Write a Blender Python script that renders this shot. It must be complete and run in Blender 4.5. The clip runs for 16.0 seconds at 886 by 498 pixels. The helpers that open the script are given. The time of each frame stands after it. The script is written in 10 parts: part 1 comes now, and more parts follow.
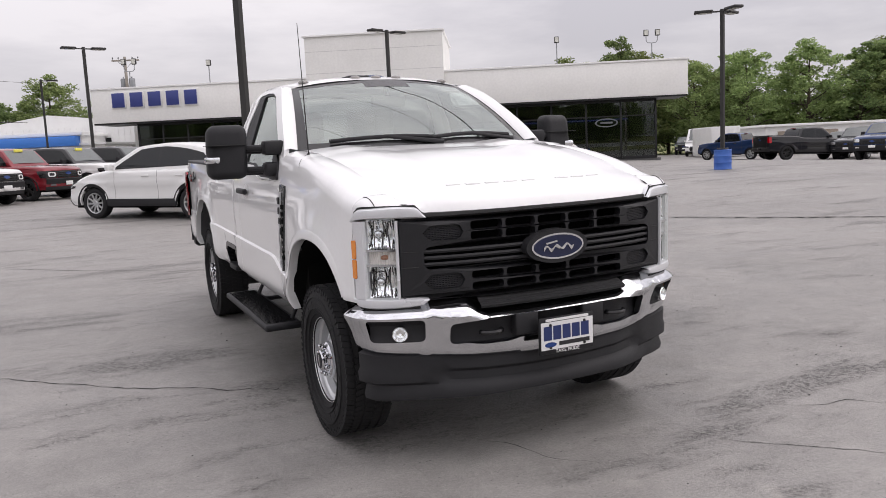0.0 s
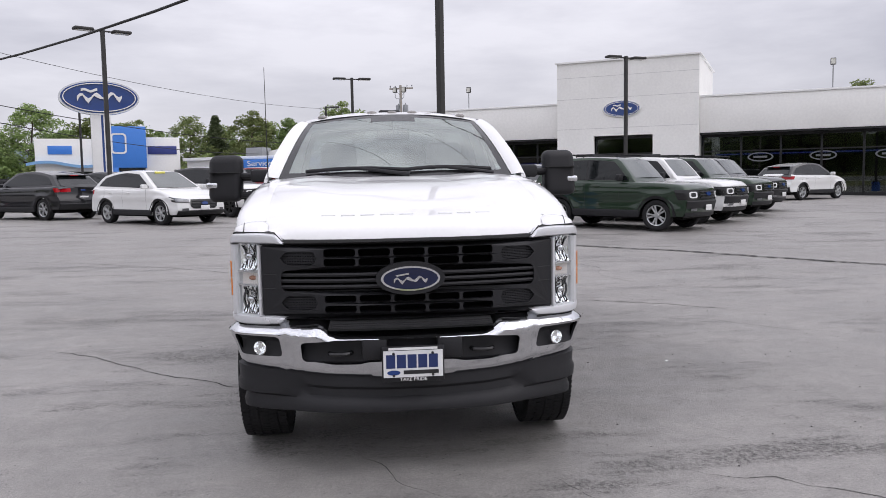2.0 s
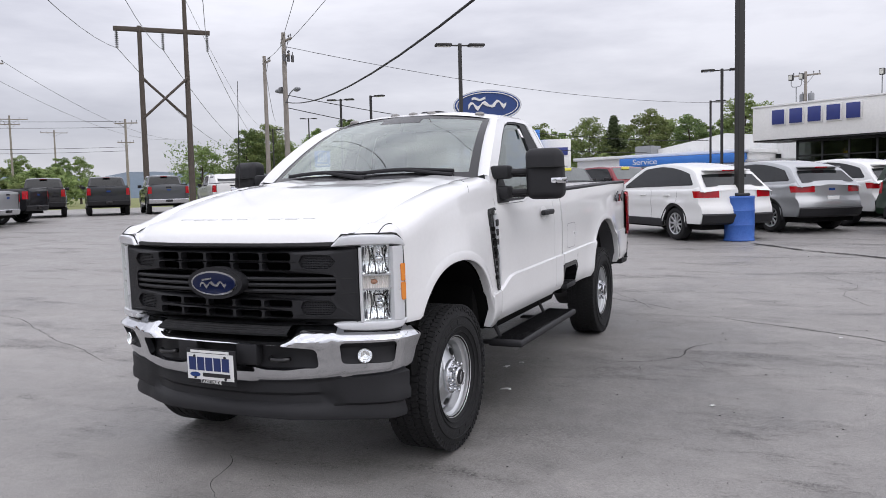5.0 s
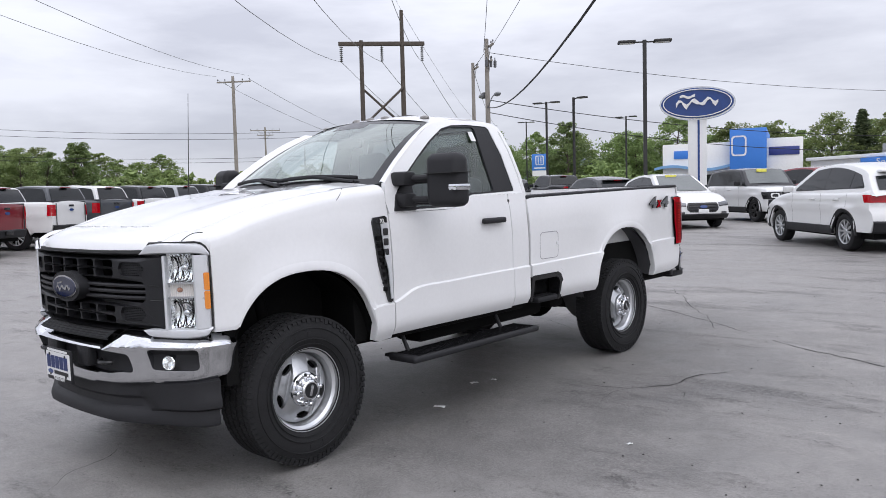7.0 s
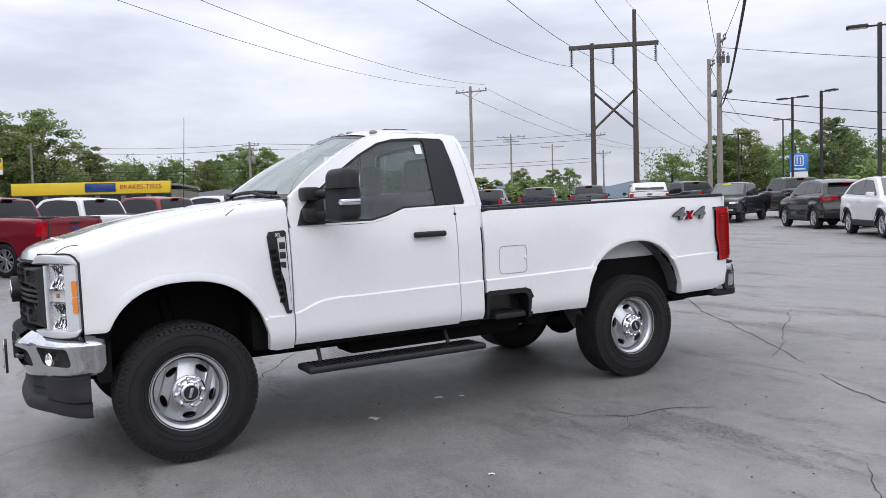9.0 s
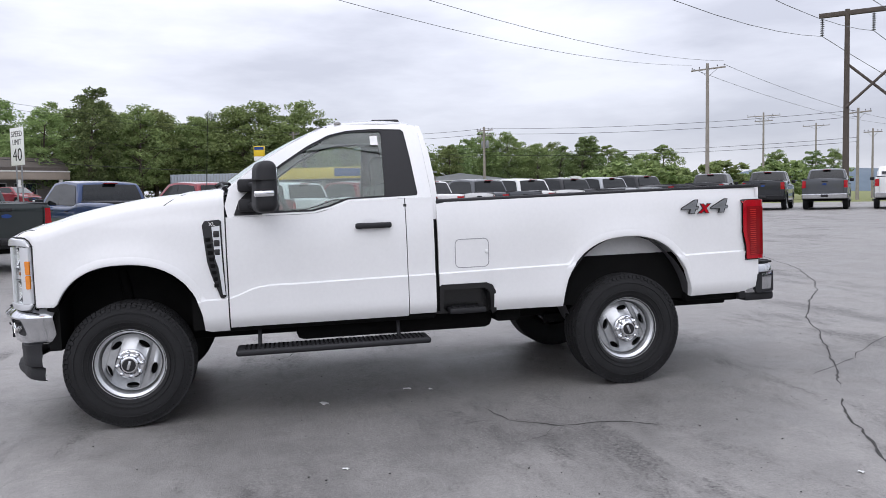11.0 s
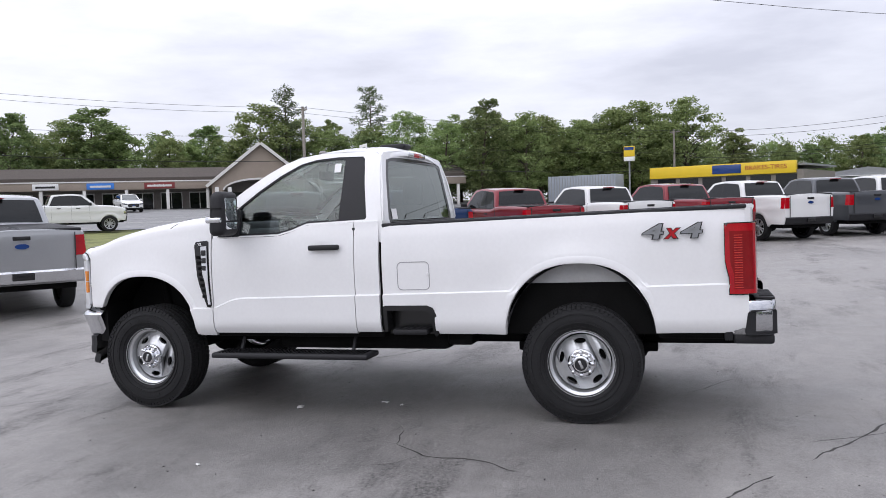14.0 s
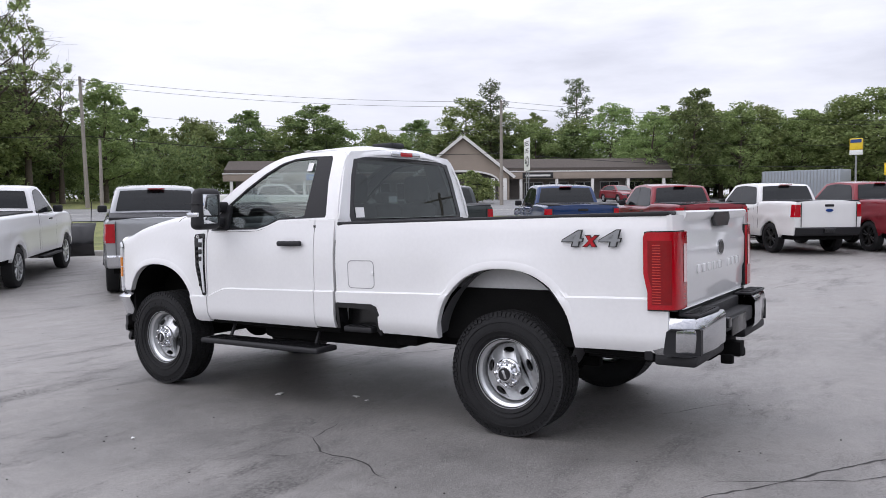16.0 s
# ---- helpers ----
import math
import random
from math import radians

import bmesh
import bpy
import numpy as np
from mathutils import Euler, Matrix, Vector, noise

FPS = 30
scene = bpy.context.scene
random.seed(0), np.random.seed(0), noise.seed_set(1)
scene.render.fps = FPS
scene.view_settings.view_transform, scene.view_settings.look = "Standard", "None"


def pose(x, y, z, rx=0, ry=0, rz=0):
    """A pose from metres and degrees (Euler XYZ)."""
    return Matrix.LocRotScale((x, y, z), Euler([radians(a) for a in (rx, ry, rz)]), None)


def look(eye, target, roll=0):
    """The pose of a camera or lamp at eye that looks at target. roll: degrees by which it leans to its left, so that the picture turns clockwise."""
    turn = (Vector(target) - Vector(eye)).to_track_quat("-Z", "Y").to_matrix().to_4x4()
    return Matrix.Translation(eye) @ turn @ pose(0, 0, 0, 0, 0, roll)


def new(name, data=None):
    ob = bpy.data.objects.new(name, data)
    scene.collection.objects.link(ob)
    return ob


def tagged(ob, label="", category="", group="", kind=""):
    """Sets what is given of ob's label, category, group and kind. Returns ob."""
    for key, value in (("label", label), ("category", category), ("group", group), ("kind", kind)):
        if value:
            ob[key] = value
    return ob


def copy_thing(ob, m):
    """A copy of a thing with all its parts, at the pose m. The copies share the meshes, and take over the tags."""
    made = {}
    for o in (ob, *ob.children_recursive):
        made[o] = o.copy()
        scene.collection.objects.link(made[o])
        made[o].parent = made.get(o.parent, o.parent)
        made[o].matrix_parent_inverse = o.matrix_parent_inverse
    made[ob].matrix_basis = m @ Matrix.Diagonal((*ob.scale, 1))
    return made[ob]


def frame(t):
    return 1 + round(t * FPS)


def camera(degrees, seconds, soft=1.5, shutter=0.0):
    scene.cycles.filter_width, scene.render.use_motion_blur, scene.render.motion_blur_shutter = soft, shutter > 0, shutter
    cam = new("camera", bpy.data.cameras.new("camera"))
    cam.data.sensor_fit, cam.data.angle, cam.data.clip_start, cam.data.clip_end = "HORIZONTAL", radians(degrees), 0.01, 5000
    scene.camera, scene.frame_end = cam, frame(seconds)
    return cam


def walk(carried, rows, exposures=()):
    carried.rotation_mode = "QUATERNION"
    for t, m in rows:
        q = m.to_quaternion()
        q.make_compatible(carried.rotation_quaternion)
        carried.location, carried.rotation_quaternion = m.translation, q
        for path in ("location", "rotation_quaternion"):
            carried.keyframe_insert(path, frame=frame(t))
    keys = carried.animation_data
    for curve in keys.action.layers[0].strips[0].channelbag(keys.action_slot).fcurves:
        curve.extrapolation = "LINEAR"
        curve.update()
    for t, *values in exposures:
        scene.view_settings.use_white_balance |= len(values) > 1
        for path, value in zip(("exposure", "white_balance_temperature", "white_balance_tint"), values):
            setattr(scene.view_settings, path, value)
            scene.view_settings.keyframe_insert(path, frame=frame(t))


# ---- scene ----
# camera and its walk
cam = camera(58.90, 16.0, soft=0.75)
PATH = [
    (0, -1.978, -4.255, 1.550, 82.84, 2.68, -25.44),
    (0.5, -1.540, -4.577, 1.566, 83.32, 2.04, -20.38),
    (1, -1.065, -4.751, 1.552, 84.06, 1.33, -15.43),
    (1.5, -0.545, -4.920, 1.551, 84.74, 1.20, -10.37),
    (2, -0.026, -5.016, 1.540, 85.23, 0.99, -5.25),
    (2.5, 0.486, -4.988, 1.557, 85.54, 1.08, -0.08),
    (3, 1.019, -4.990, 1.559, 85.68, 1.34, 5.06),
    (3.5, 1.516, -4.850, 1.537, 85.73, 1.55, 10.12),
    (4, 2.034, -4.706, 1.523, 85.73, 1.74, 15.20),
    (4.5, 2.523, -4.502, 1.501, 85.75, 1.63, 20.12),
    (5, 2.981, -4.196, 1.511, 85.75, 1.34, 25.01),
    (7.5, 5.072, -2.440, 1.487, 86.74, 1.63, 46.30),
    (8, 5.475, -2.016, 1.499, 87.13, 1.78, 50.88),
    (8.5, 5.724, -1.523, 1.501, 87.26, 1.69, 55.79),
    (9, 6.019, -1.043, 1.494, 87.18, 1.60, 60.70),
    (9.5, 6.216, -0.568, 1.484, 86.81, 1.29, 65.38),
    (12, 6.806, 2.091, 1.536, 86.53, 1.49, 88.23),
    (12.5, 6.767, 2.668, 1.559, 86.58, 1.69, 93.42),
    (13, 6.752, 3.239, 1.579, 86.70, 1.79, 98.67),
    (13.5, 6.631, 3.738, 1.601, 86.84, 1.80, 103.40),
    (14, 6.570, 4.267, 1.609, 86.98, 1.62, 107.78),
    (14.5, 6.389, 4.720, 1.593, 87.06, 1.37, 111.89),
    (15, 6.180, 5.170, 1.607, 87.07, 1.11, 115.82),
    (15.5, 5.995, 5.639, 1.616, 86.97, 0.72, 119.56),
    (16, 5.680, 6.027, 1.630, 86.74, 0.54, 123.51),
]
EXPOSURE = [(0.0, 0.03, 6800, 16), (1.2, 0.0, 6550, 16), (2.5, -0.01, 6420, 15), (5.0, 0.03, 6380, 14), (8.5, 0.08, 6180, 13), (12.5, 0.13, 6200, 14), (16.0, 0.10, 6250, 15)]
walk(cam, [(t, pose(x, y, z, rx, ry, rz)) for t, x, y, z, rx, ry, rz in PATH], EXPOSURE)

# ---- sky, sun, exposure ----
scene.view_settings.exposure = 0.0
world = bpy.data.worlds.new("overcast_sky")
scene.world = world
world.use_nodes = True
wn, wl = world.node_tree.nodes, world.node_tree.links
wn.clear()
w_out = wn.new("ShaderNodeOutputWorld")
w_bg = wn.new("ShaderNodeBackground")
w_sky = wn.new("ShaderNodeTexSky")
w_sky.sky_type = 'NISHITA'
w_sky.sun_disc = False
w_sky.sun_elevation = radians(45)
w_sky.sun_rotation = radians(113)
w_co = wn.new("ShaderNodeTexCoord")
w_map = wn.new("ShaderNodeMapping")
w_map.inputs["Scale"].default_value = (1.0, 1.0, 4.2)
w_noise = wn.new("ShaderNodeTexNoise")
w_noise.inputs["Scale"].default_value = 2.3
w_noise.inputs["Detail"].default_value = 7.0
w_noise.inputs["Roughness"].default_value = 0.55
w_ramp = wn.new("ShaderNodeValToRGB")
w_ramp.color_ramp.elements[0].position = 0.36
w_ramp.color_ramp.elements[0].color = (0.56, 0.57, 0.62, 1)
w_ramp.color_ramp.elements[1].position = 0.62
w_ramp.color_ramp.elements[1].color = (0.82, 0.83, 0.87, 1)
w_sep = wn.new("ShaderNodeSeparateXYZ")
w_up = wn.new("ShaderNodeMapRange")
w_up.inputs["From Min"].default_value = 0.0
w_up.inputs["From Max"].default_value = 0.9
w_up.inputs["To Min"].default_value = 0.89
w_up.inputs["To Max"].default_value = 2.2
w_mul = wn.new("ShaderNodeVectorMath")
w_mul.operation = 'SCALE'
w_mix = wn.new("ShaderNodeMix")
w_mix.data_type = 'RGBA'
w_mix.inputs["Factor"].default_value = 0.93
w_sc = wn.new("ShaderNodeVectorMath")
w_sc.operation = 'SCALE'
w_sc.inputs["Scale"].default_value = 0.12
wl.new(w_co.outputs["Generated"], w_map.inputs["Vector"])
wl.new(w_map.outputs["Vector"], w_noise.inputs["Vector"])
wl.new(w_noise.outputs["Fac"], w_ramp.inputs["Fac"])
wl.new(w_co.outputs["Generated"], w_sep.inputs["Vector"])
wl.new(w_sep.outputs["Z"], w_up.inputs["Value"])
wl.new(w_ramp.outputs["Color"], w_mul.inputs[0])
w_side = wn.new("ShaderNodeVectorMath")
w_side.operation = 'DOT_PRODUCT'
w_side.inputs[1].default_value = (-0.02, -0.07, 0.0)
w_lit = wn.new("ShaderNodeMath")
w_lit.operation = 'MULTIPLY_ADD'
wl.new(w_co.outputs["Generated"], w_side.inputs[0])
wl.new(w_side.outputs["Value"], w_lit.inputs[0])
wl.new(w_up.outputs["Result"], w_lit.inputs[1])
wl.new(w_up.outputs["Result"], w_lit.inputs[2])
wl.new(w_lit.outputs[0], w_mul.inputs["Scale"])
wl.new(w_sky.outputs["Color"], w_sc.inputs[0])
wl.new(w_sc.outputs["Vector"], w_mix.inputs["A"])
wl.new(w_mul.outputs["Vector"], w_mix.inputs["B"])
wl.new(w_mix.outputs["Result"], w_bg.inputs["Color"])
wl.new(w_bg.outputs["Background"], w_out.inputs["Surface"])
w_bg.inputs["Strength"].default_value = 1.0

sun_data = bpy.data.lights.new("sun", 'SUN')
sun_data.energy = 0.75
sun_data.angle = radians(60)
sun_data.color = (1.0, 0.97, 0.93)
sun = new("sun", sun_data)
sun.matrix_world = look((0, 0, 50), (-14, 6, 50 - 15.0))

# ---- materials ----
def mat(name, base=(0.5, 0.5, 0.5), rough=0.5, metal=0.0, var=0.08, scale=4.0, bump=0.0, bump_scale=60.0, coat=0.0,
        spec=0.5, detail_scale=None, tint=None):
    """A procedural surface: a base colour varied by a wide and a fine noise, with roughness and relief."""
    m = bpy.data.materials.new(name)
    m.use_nodes = True
    n, l = m.node_tree.nodes, m.node_tree.links
    b = n["Principled BSDF"]
    b.inputs["Metallic"].default_value = metal
    b.inputs["Roughness"].default_value = rough
    b.inputs["Specular IOR Level"].default_value = spec
    b.inputs["Coat Weight"].default_value = coat
    b.inputs["Coat Roughness"].default_value = 0.04
    co = n.new("ShaderNodeTexCoord")
    if var > 0:
        a = n.new("ShaderNodeTexNoise")
        a.inputs["Scale"].default_value = scale
        a.inputs["Detail"].default_value = 5.0
        f = n.new("ShaderNodeTexNoise")
        f.inputs["Scale"].default_value = detail_scale or scale * 14
        f.inputs["Detail"].default_value = 3.0
        add = n.new("ShaderNodeMath")
        add.operation = 'ADD'
        l.new(co.outputs["Object"], a.inputs["Vector"])
        l.new(co.outputs["Object"], f.inputs["Vector"])
        l.new(a.outputs["Fac"], add.inputs[0])
        l.new(f.outputs["Fac"], add.inputs[1])
        r = n.new("ShaderNodeMapRange")
        r.inputs["From Min"].default_value, r.inputs["From Max"].default_value = 0.7, 1.3
        l.new(add.outputs[0], r.inputs["Value"])
        mx = n.new("ShaderNodeMix")
        mx.data_type = 'RGBA'
        t = tint or base
        mx.inputs["A"].default_value = (*[c * (1 - var) for c in base], 1)
        mx.inputs["B"].default_value = (*[min(1, c * (1 + var)) for c in t], 1)
        l.new(r.outputs["Result"], mx.inputs["Factor"])
        l.new(mx.outputs["Result"], b.inputs["Base Color"])
        rr = n.new("ShaderNodeMapRange")
        rr.inputs["To Min"].default_value, rr.inputs["To Max"].default_value = max(0, rough - 0.06), min(1, rough + 0.08)
        l.new(a.outputs["Fac"], rr.inputs["Value"])
        l.new(rr.outputs["Result"], b.inputs["Roughness"])
    else:
        b.inputs["Base Color"].default_value = (*base, 1)
    if bump > 0:
        g = n.new("ShaderNodeTexNoise")
        g.inputs["Scale"].default_value = bump_scale
        g.inputs["Detail"].default_value = 4.0
        bp = n.new("ShaderNodeBump")
        bp.inputs["Strength"].default_value = bump
        bp.inputs["Distance"].default_value = 0.01
        l.new(co.outputs["Object"], g.inputs["Vector"])
        l.new(g.outputs["Fac"], bp.inputs["Height"])
        l.new(bp.outputs["Normal"], b.inputs["Normal"])
    return m


def paint(name, base, metal=0.0):
    return mat(name, base, 0.32, metal, 0.02, 3.0, 0.0, coat=1.0, spec=0.1)


def glass(name, tint, gloss=0.01, f0=0.05):
    """Thin glass: tinted where one looks through it, mirroring more at a glancing view from either side."""
    m = bpy.data.materials.new(name)
    m.use_nodes = True
    n, l = m.node_tree.nodes, m.node_tree.links
    n.clear()
    o = n.new("ShaderNodeOutputMaterial")
    mix = n.new("ShaderNodeMixShader")
    tr = n.new("ShaderNodeBsdfTransparent")
    tr.inputs["Color"].default_value = (*tint, 1)
    gl = n.new("ShaderNodeBsdfGlossy")
    gl.inputs["Roughness"].default_value = gloss
    gl.inputs["Color"].default_value = (0.94, 1.0, 0.96, 1)
    lw = n.new("ShaderNodeLayerWeight")
    lw.inputs["Blend"].default_value = 0.5
    pw = n.new("ShaderNodeMath")
    pw.operation = 'POWER'
    pw.inputs[1].default_value = 4.0
    mr = n.new("ShaderNodeMapRange")
    mr.inputs["To Min"].default_value = f0
    l.new(lw.outputs["Facing"], pw.inputs[0])
    l.new(pw.outputs[0], mr.inputs["Value"])
    l.new(mr.outputs["Result"], mix.inputs["Fac"])
    l.new(tr.outputs["BSDF"], mix.inputs[1])
    l.new(gl.outputs["BSDF"], mix.inputs[2])
    l.new(mix.outputs["Shader"], o.inputs["Surface"])
    return m


WHITE = paint("white_paint", (0.77, 0.77, 0.77))
BLACK_PAINT = paint("black_paint", (0.012, 0.012, 0.014))
GREY_PAINT = paint("grey_paint", (0.075, 0.08, 0.088), 0.35)
SILVER_PAINT = paint("silver_paint", (0.38, 0.39, 0.40), 0.6)
RED_PAINT = paint("red_paint", (0.20, 0.014, 0.022), 0.25)
GREEN_PAINT = paint("green_paint", (0.018, 0.036, 0.021), 0.35)
BLUE_PAINT = paint("blue_paint", (0.012, 0.035, 0.11), 0.3)
FORD_BLUE = paint("sign_blue", (0.012, 0.045, 0.19))
RUBBER = mat("tyre_rubber", (0.016, 0.016, 0.017), 0.78, 0, 0.25, 9, 0.25, 120, spec=0.3)
PLASTIC = mat("black_textured_plastic", (0.017, 0.017, 0.019), 0.55, 0, 0.12, 12, 0.15, 300, spec=0.32)
DARK = mat("dark_underbody", (0.006, 0.006, 0.006), 0.8, 0, 0.3, 7, spec=0.1)
PLASTIC_GLOSS = mat("gloss_black_plastic", (0.012, 0.012, 0.013), 0.22, 0, 0.1, 8)
BUMPER_STEEL = mat("grey_chrome", (0.58, 0.59, 0.61), 0.12, 1.0, 0.04, 6)
CHROME = mat("chrome", (0.70, 0.71, 0.73), 0.07, 1.0, 0.02, 6)
SATIN_CHROME = mat("satin_chrome", (0.66, 0.67, 0.69), 0.22, 1.0, 0.03, 6)
WHEEL_SILVER = mat("silver_wheel_paint", (0.66, 0.67, 0.68), 0.36, 0.85, 0.04, 14)
WHEEL_DISC = mat("silver_pressed_steel", (0.50, 0.51, 0.52), 0.34, 0.9, 0.12, 22, 0.08, 60)
BUMPER_CHROME = mat("bumper_chrome", (0.64, 0.65, 0.67), 0.05, 1.0, 0.03, 6)
GLASS = glass("clear_glass", (0.68, 0.76, 0.745), f0=0.08)
TINT = glass("tinted_glass", (0.16, 0.18, 0.175), f0=0.06)
LENS = glass("clear_lens", (0.97, 0.98, 0.98))
SCREEN = glass("windscreen_glass", (0.62, 0.70, 0.685), f0=0.22)
DARK_GLASS = mat("dark_window_glass", (0.010, 0.012, 0.013), 0.04, 0, 0.1, 5, spec=0.4)
RED_LENS = mat("red_lamp_lens", (0.38, 0.002, 0.008), 0.10, 0, 0.2, 9, coat=0.5, spec=0.3)
RED_DEEP = mat("deep_red_lens", (0.20, 0.002, 0.004), 0.15, 0, 0.12, 18, coat=0.25, spec=0.3)
GRILLE_BLACK = mat("matt_black_grille_plastic", (0.015, 0.015, 0.017), 0.5, 0, 0.15, 12, 0.15, 300, spec=0.34)
BADGE_GREY = mat("grey_badge_metal", (0.30, 0.31, 0.32), 0.35, 0.8, 0.08, 20)
AMBER = mat("amber_lens", (0.75, 0.24, 0.02), 0.18, 0, 0.06, 20, coat=0.8)
REFLECTOR = mat("lamp_reflector", (0.95, 0.96, 0.97), 0.06, 1.0, 0.05, 30, 0.35, 45)
CABIN = mat("dark_grey_upholstery", (0.10, 0.10, 0.105), 0.85, 0, 0.2, 14, 0.2, 200)
LINER = mat("bed_liner_paint", (0.55, 0.55, 0.55), 0.5, 0, 0.06, 4)
WHITE_PLASTIC = mat("white_sheet", (0.75, 0.75, 0.74), 0.5, 0, 0.05, 10)
INK_BLUE = mat("dark_blue_print", (0.015, 0.03, 0.12), 0.45, 0, 0.05, 10)
INK_BLACK = mat("black_print", (0.015, 0.015, 0.016), 0.5, 0, 0.1, 10)


def mesh_from(bm, name, smooth=None):
    me = bpy.data.meshes.new(name)
    bmesh.ops.recalc_face_normals(bm, faces=bm.faces)
    bm.to_mesh(me)
    bm.free()
    if smooth:
        me.polygons.foreach_set("use_smooth", [True] * len(me.polygons))
        me.set_sharp_from_angle(angle=radians(smooth))
    return me


def part(name, bm, material, parent=None, label="", smooth=35, m=None):
    """Links a bmesh as one mesh object, under a thing or a part."""
    me = mesh_from(bm, name, smooth)
    for one in (material if isinstance(material, (list, tuple)) else (material,)):
        me.materials.append(one)
    ob = new(name, me)
    if parent:
        ob.parent = parent
    if m is not None:
        ob.matrix_basis = m
    if label:
        ob["label"] = label
    return ob


def thing(name, m, label, category, group="", kind=""):
    ob = new(name)
    ob.matrix_basis = m
    ob.empty_display_size = 0.2
    return tagged(ob, label, category, group, kind)


def box(bm, lo, hi, bevel=0.0, seg=2, m=None):
    """A box between two corners, with rounded edges."""
    r = bmesh.ops.create_cube(bm, size=1.0)
    vs = r["verts"]
    c = [(a + b) / 2 for a, b in zip(lo, hi)]
    s = [abs(b - a) for a, b in zip(lo, hi)]
    for v in vs:
        v.co = Vector((v.co.x * s[0] + c[0], v.co.y * s[1] + c[1], v.co.z * s[2] + c[2]))
    if bevel > 0:
        es = list({e for v in vs for e in v.link_edges})
        out = bmesh.ops.bevel(bm, geom=es, offset=min(bevel, min(s) * 0.49), segments=seg, affect='EDGES', profile=0.5)
        vs = list({v for f in out["faces"] for v in f.verts} | {v for v in vs if v.is_valid})
    if m is not None:
        bmesh.ops.transform(bm, matrix=m, verts=[v for v in vs if v.is_valid])
    return bm


def boxes(*items):
    bm = bmesh.new()
    for it in items:
        box(bm, *it)
    return bm


def tube(bm, p, q, r, r2=None, seg=12, cap=True):
    """A round bar from p to q."""
    p, q = Vector(p), Vector(q)
    d = q - p
    m = Matrix.Translation((p + q) / 2) @ d.to_track_quat("Z", "Y").to_matrix().to_4x4()
    bmesh.ops.create_cone(bm, cap_ends=cap, segments=seg, radius1=r, radius2=r if r2 is None else r2, depth=d.length, matrix=m)
    return bm


def lathe(bm, profile, seg=48, m=None, arc=2 * math.pi):
    """Turns (radius, height) pairs round z."""
    rings = []
    for k in range(seg):
        a = arc * k / seg
        rings.append([bm.verts.new((r * math.cos(a), r * math.sin(a), h)) for r, h in profile])
    vs = [v for ring in rings for v in ring]
    for k in range(seg):
        a, b = rings[k], rings[(k + 1) % seg]
        for i in range(len(profile) - 1):
            bm.faces.new((a[i], b[i], b[i + 1], a[i + 1]))
    if m is not None:
        bmesh.ops.transform(bm, matrix=m, verts=vs)
    return bm


def plate(bm, outlines, place, thick=0.0, inward=None):
    """A sheet from 2D outlines (the first is the edge, the others are holes), put into space by place(u, v); given a thickness it becomes solid."""
    from mathutils.geometry import tessellate_polygon
    flat = [Vector((u, v, 0)) for o in outlines for u, v in o]
    tris = tessellate_polygon([[Vector((u, v, 0)) for u, v in o] for o in outlines])
    front = [bm.verts.new(place(p.x, p.y)) for p in flat]
    for t in tris:
        try:
            bm.faces.new([front[i] for i in t])
        except ValueError:
            pass
    if thick:
        back = [bm.verts.new(Vector(v.co) + Vector(inward) * thick) for v in front]
        for t in tris:
            try:
                bm.faces.new([back[i] for i in reversed(t)])
            except ValueError:
                pass
        at = 0
        for o in outlines:
            n = len(o)
            for i in range(n):
                a, b = at + i, at + (i + 1) % n
                try:
                    bm.faces.new((front[a], front[b], back[b], back[a]))
                except ValueError:
                    pass
            at += n
    return bm


def grid(bm, rows):
    """A sheet over rows of points."""
    vv = [[bm.verts.new(p) for p in row] for row in rows]
    for a, b in zip(vv, vv[1:]):
        for i in range(len(a) - 1):
            try:
                bm.faces.new((a[i], a[i + 1], b[i + 1], b[i]))
            except ValueError:
                pass
    return vv


def lerp(a, b, t):
    return a + (b - a) * t


def curve_at(pts, t):
    """A smooth line through (t, value) pairs."""
    if t <= pts[0][0]:
        return pts[0][1]
    for i, ((t0, a), (t1, b)) in enumerate(zip(pts, pts[1:])):
        if t <= t1:
            k = (t - t0) / (t1 - t0)
            m0 = (b - pts[i - 1][1]) / (t1 - pts[i - 1][0]) if i else (b - a) / (t1 - t0)
            m1 = (pts[i + 2][1] - a) / (pts[i + 2][0] - t0) if i + 2 < len(pts) else (b - a) / (t1 - t0)
            h = t1 - t0
            return (2 * k**3 - 3 * k**2 + 1) * a + (k**3 - 2 * k**2 + k) * h * m0 + (3 * k**2 - 2 * k**3) * b + (k**3 - k**2) * h * m1
    return pts[-1][1]


def round_rect(x0, y0, x1, y1, r, n=5):
    out = []
    for cx, cy, a in ((x1 - r, y1 - r, 0), (x0 + r, y1 - r, 90), (x0 + r, y0 + r, 180), (x1 - r, y0 + r, 270)):
        for k in range(n):
            b = radians(a + 90 * k / (n - 1))
            out.append((cx + r * math.cos(b), cy + r * math.sin(b)))
    return out


def ellipse(cx, cy, a, b, n=28, turn=0.0):
    return [(cx + a * math.cos(t) * math.cos(turn) - b * math.sin(t) * math.sin(turn),
             cy + a * math.cos(t) * math.sin(turn) + b * math.sin(t) * math.cos(turn)) for t in [2 * math.pi * k / n for k in range(n)]]


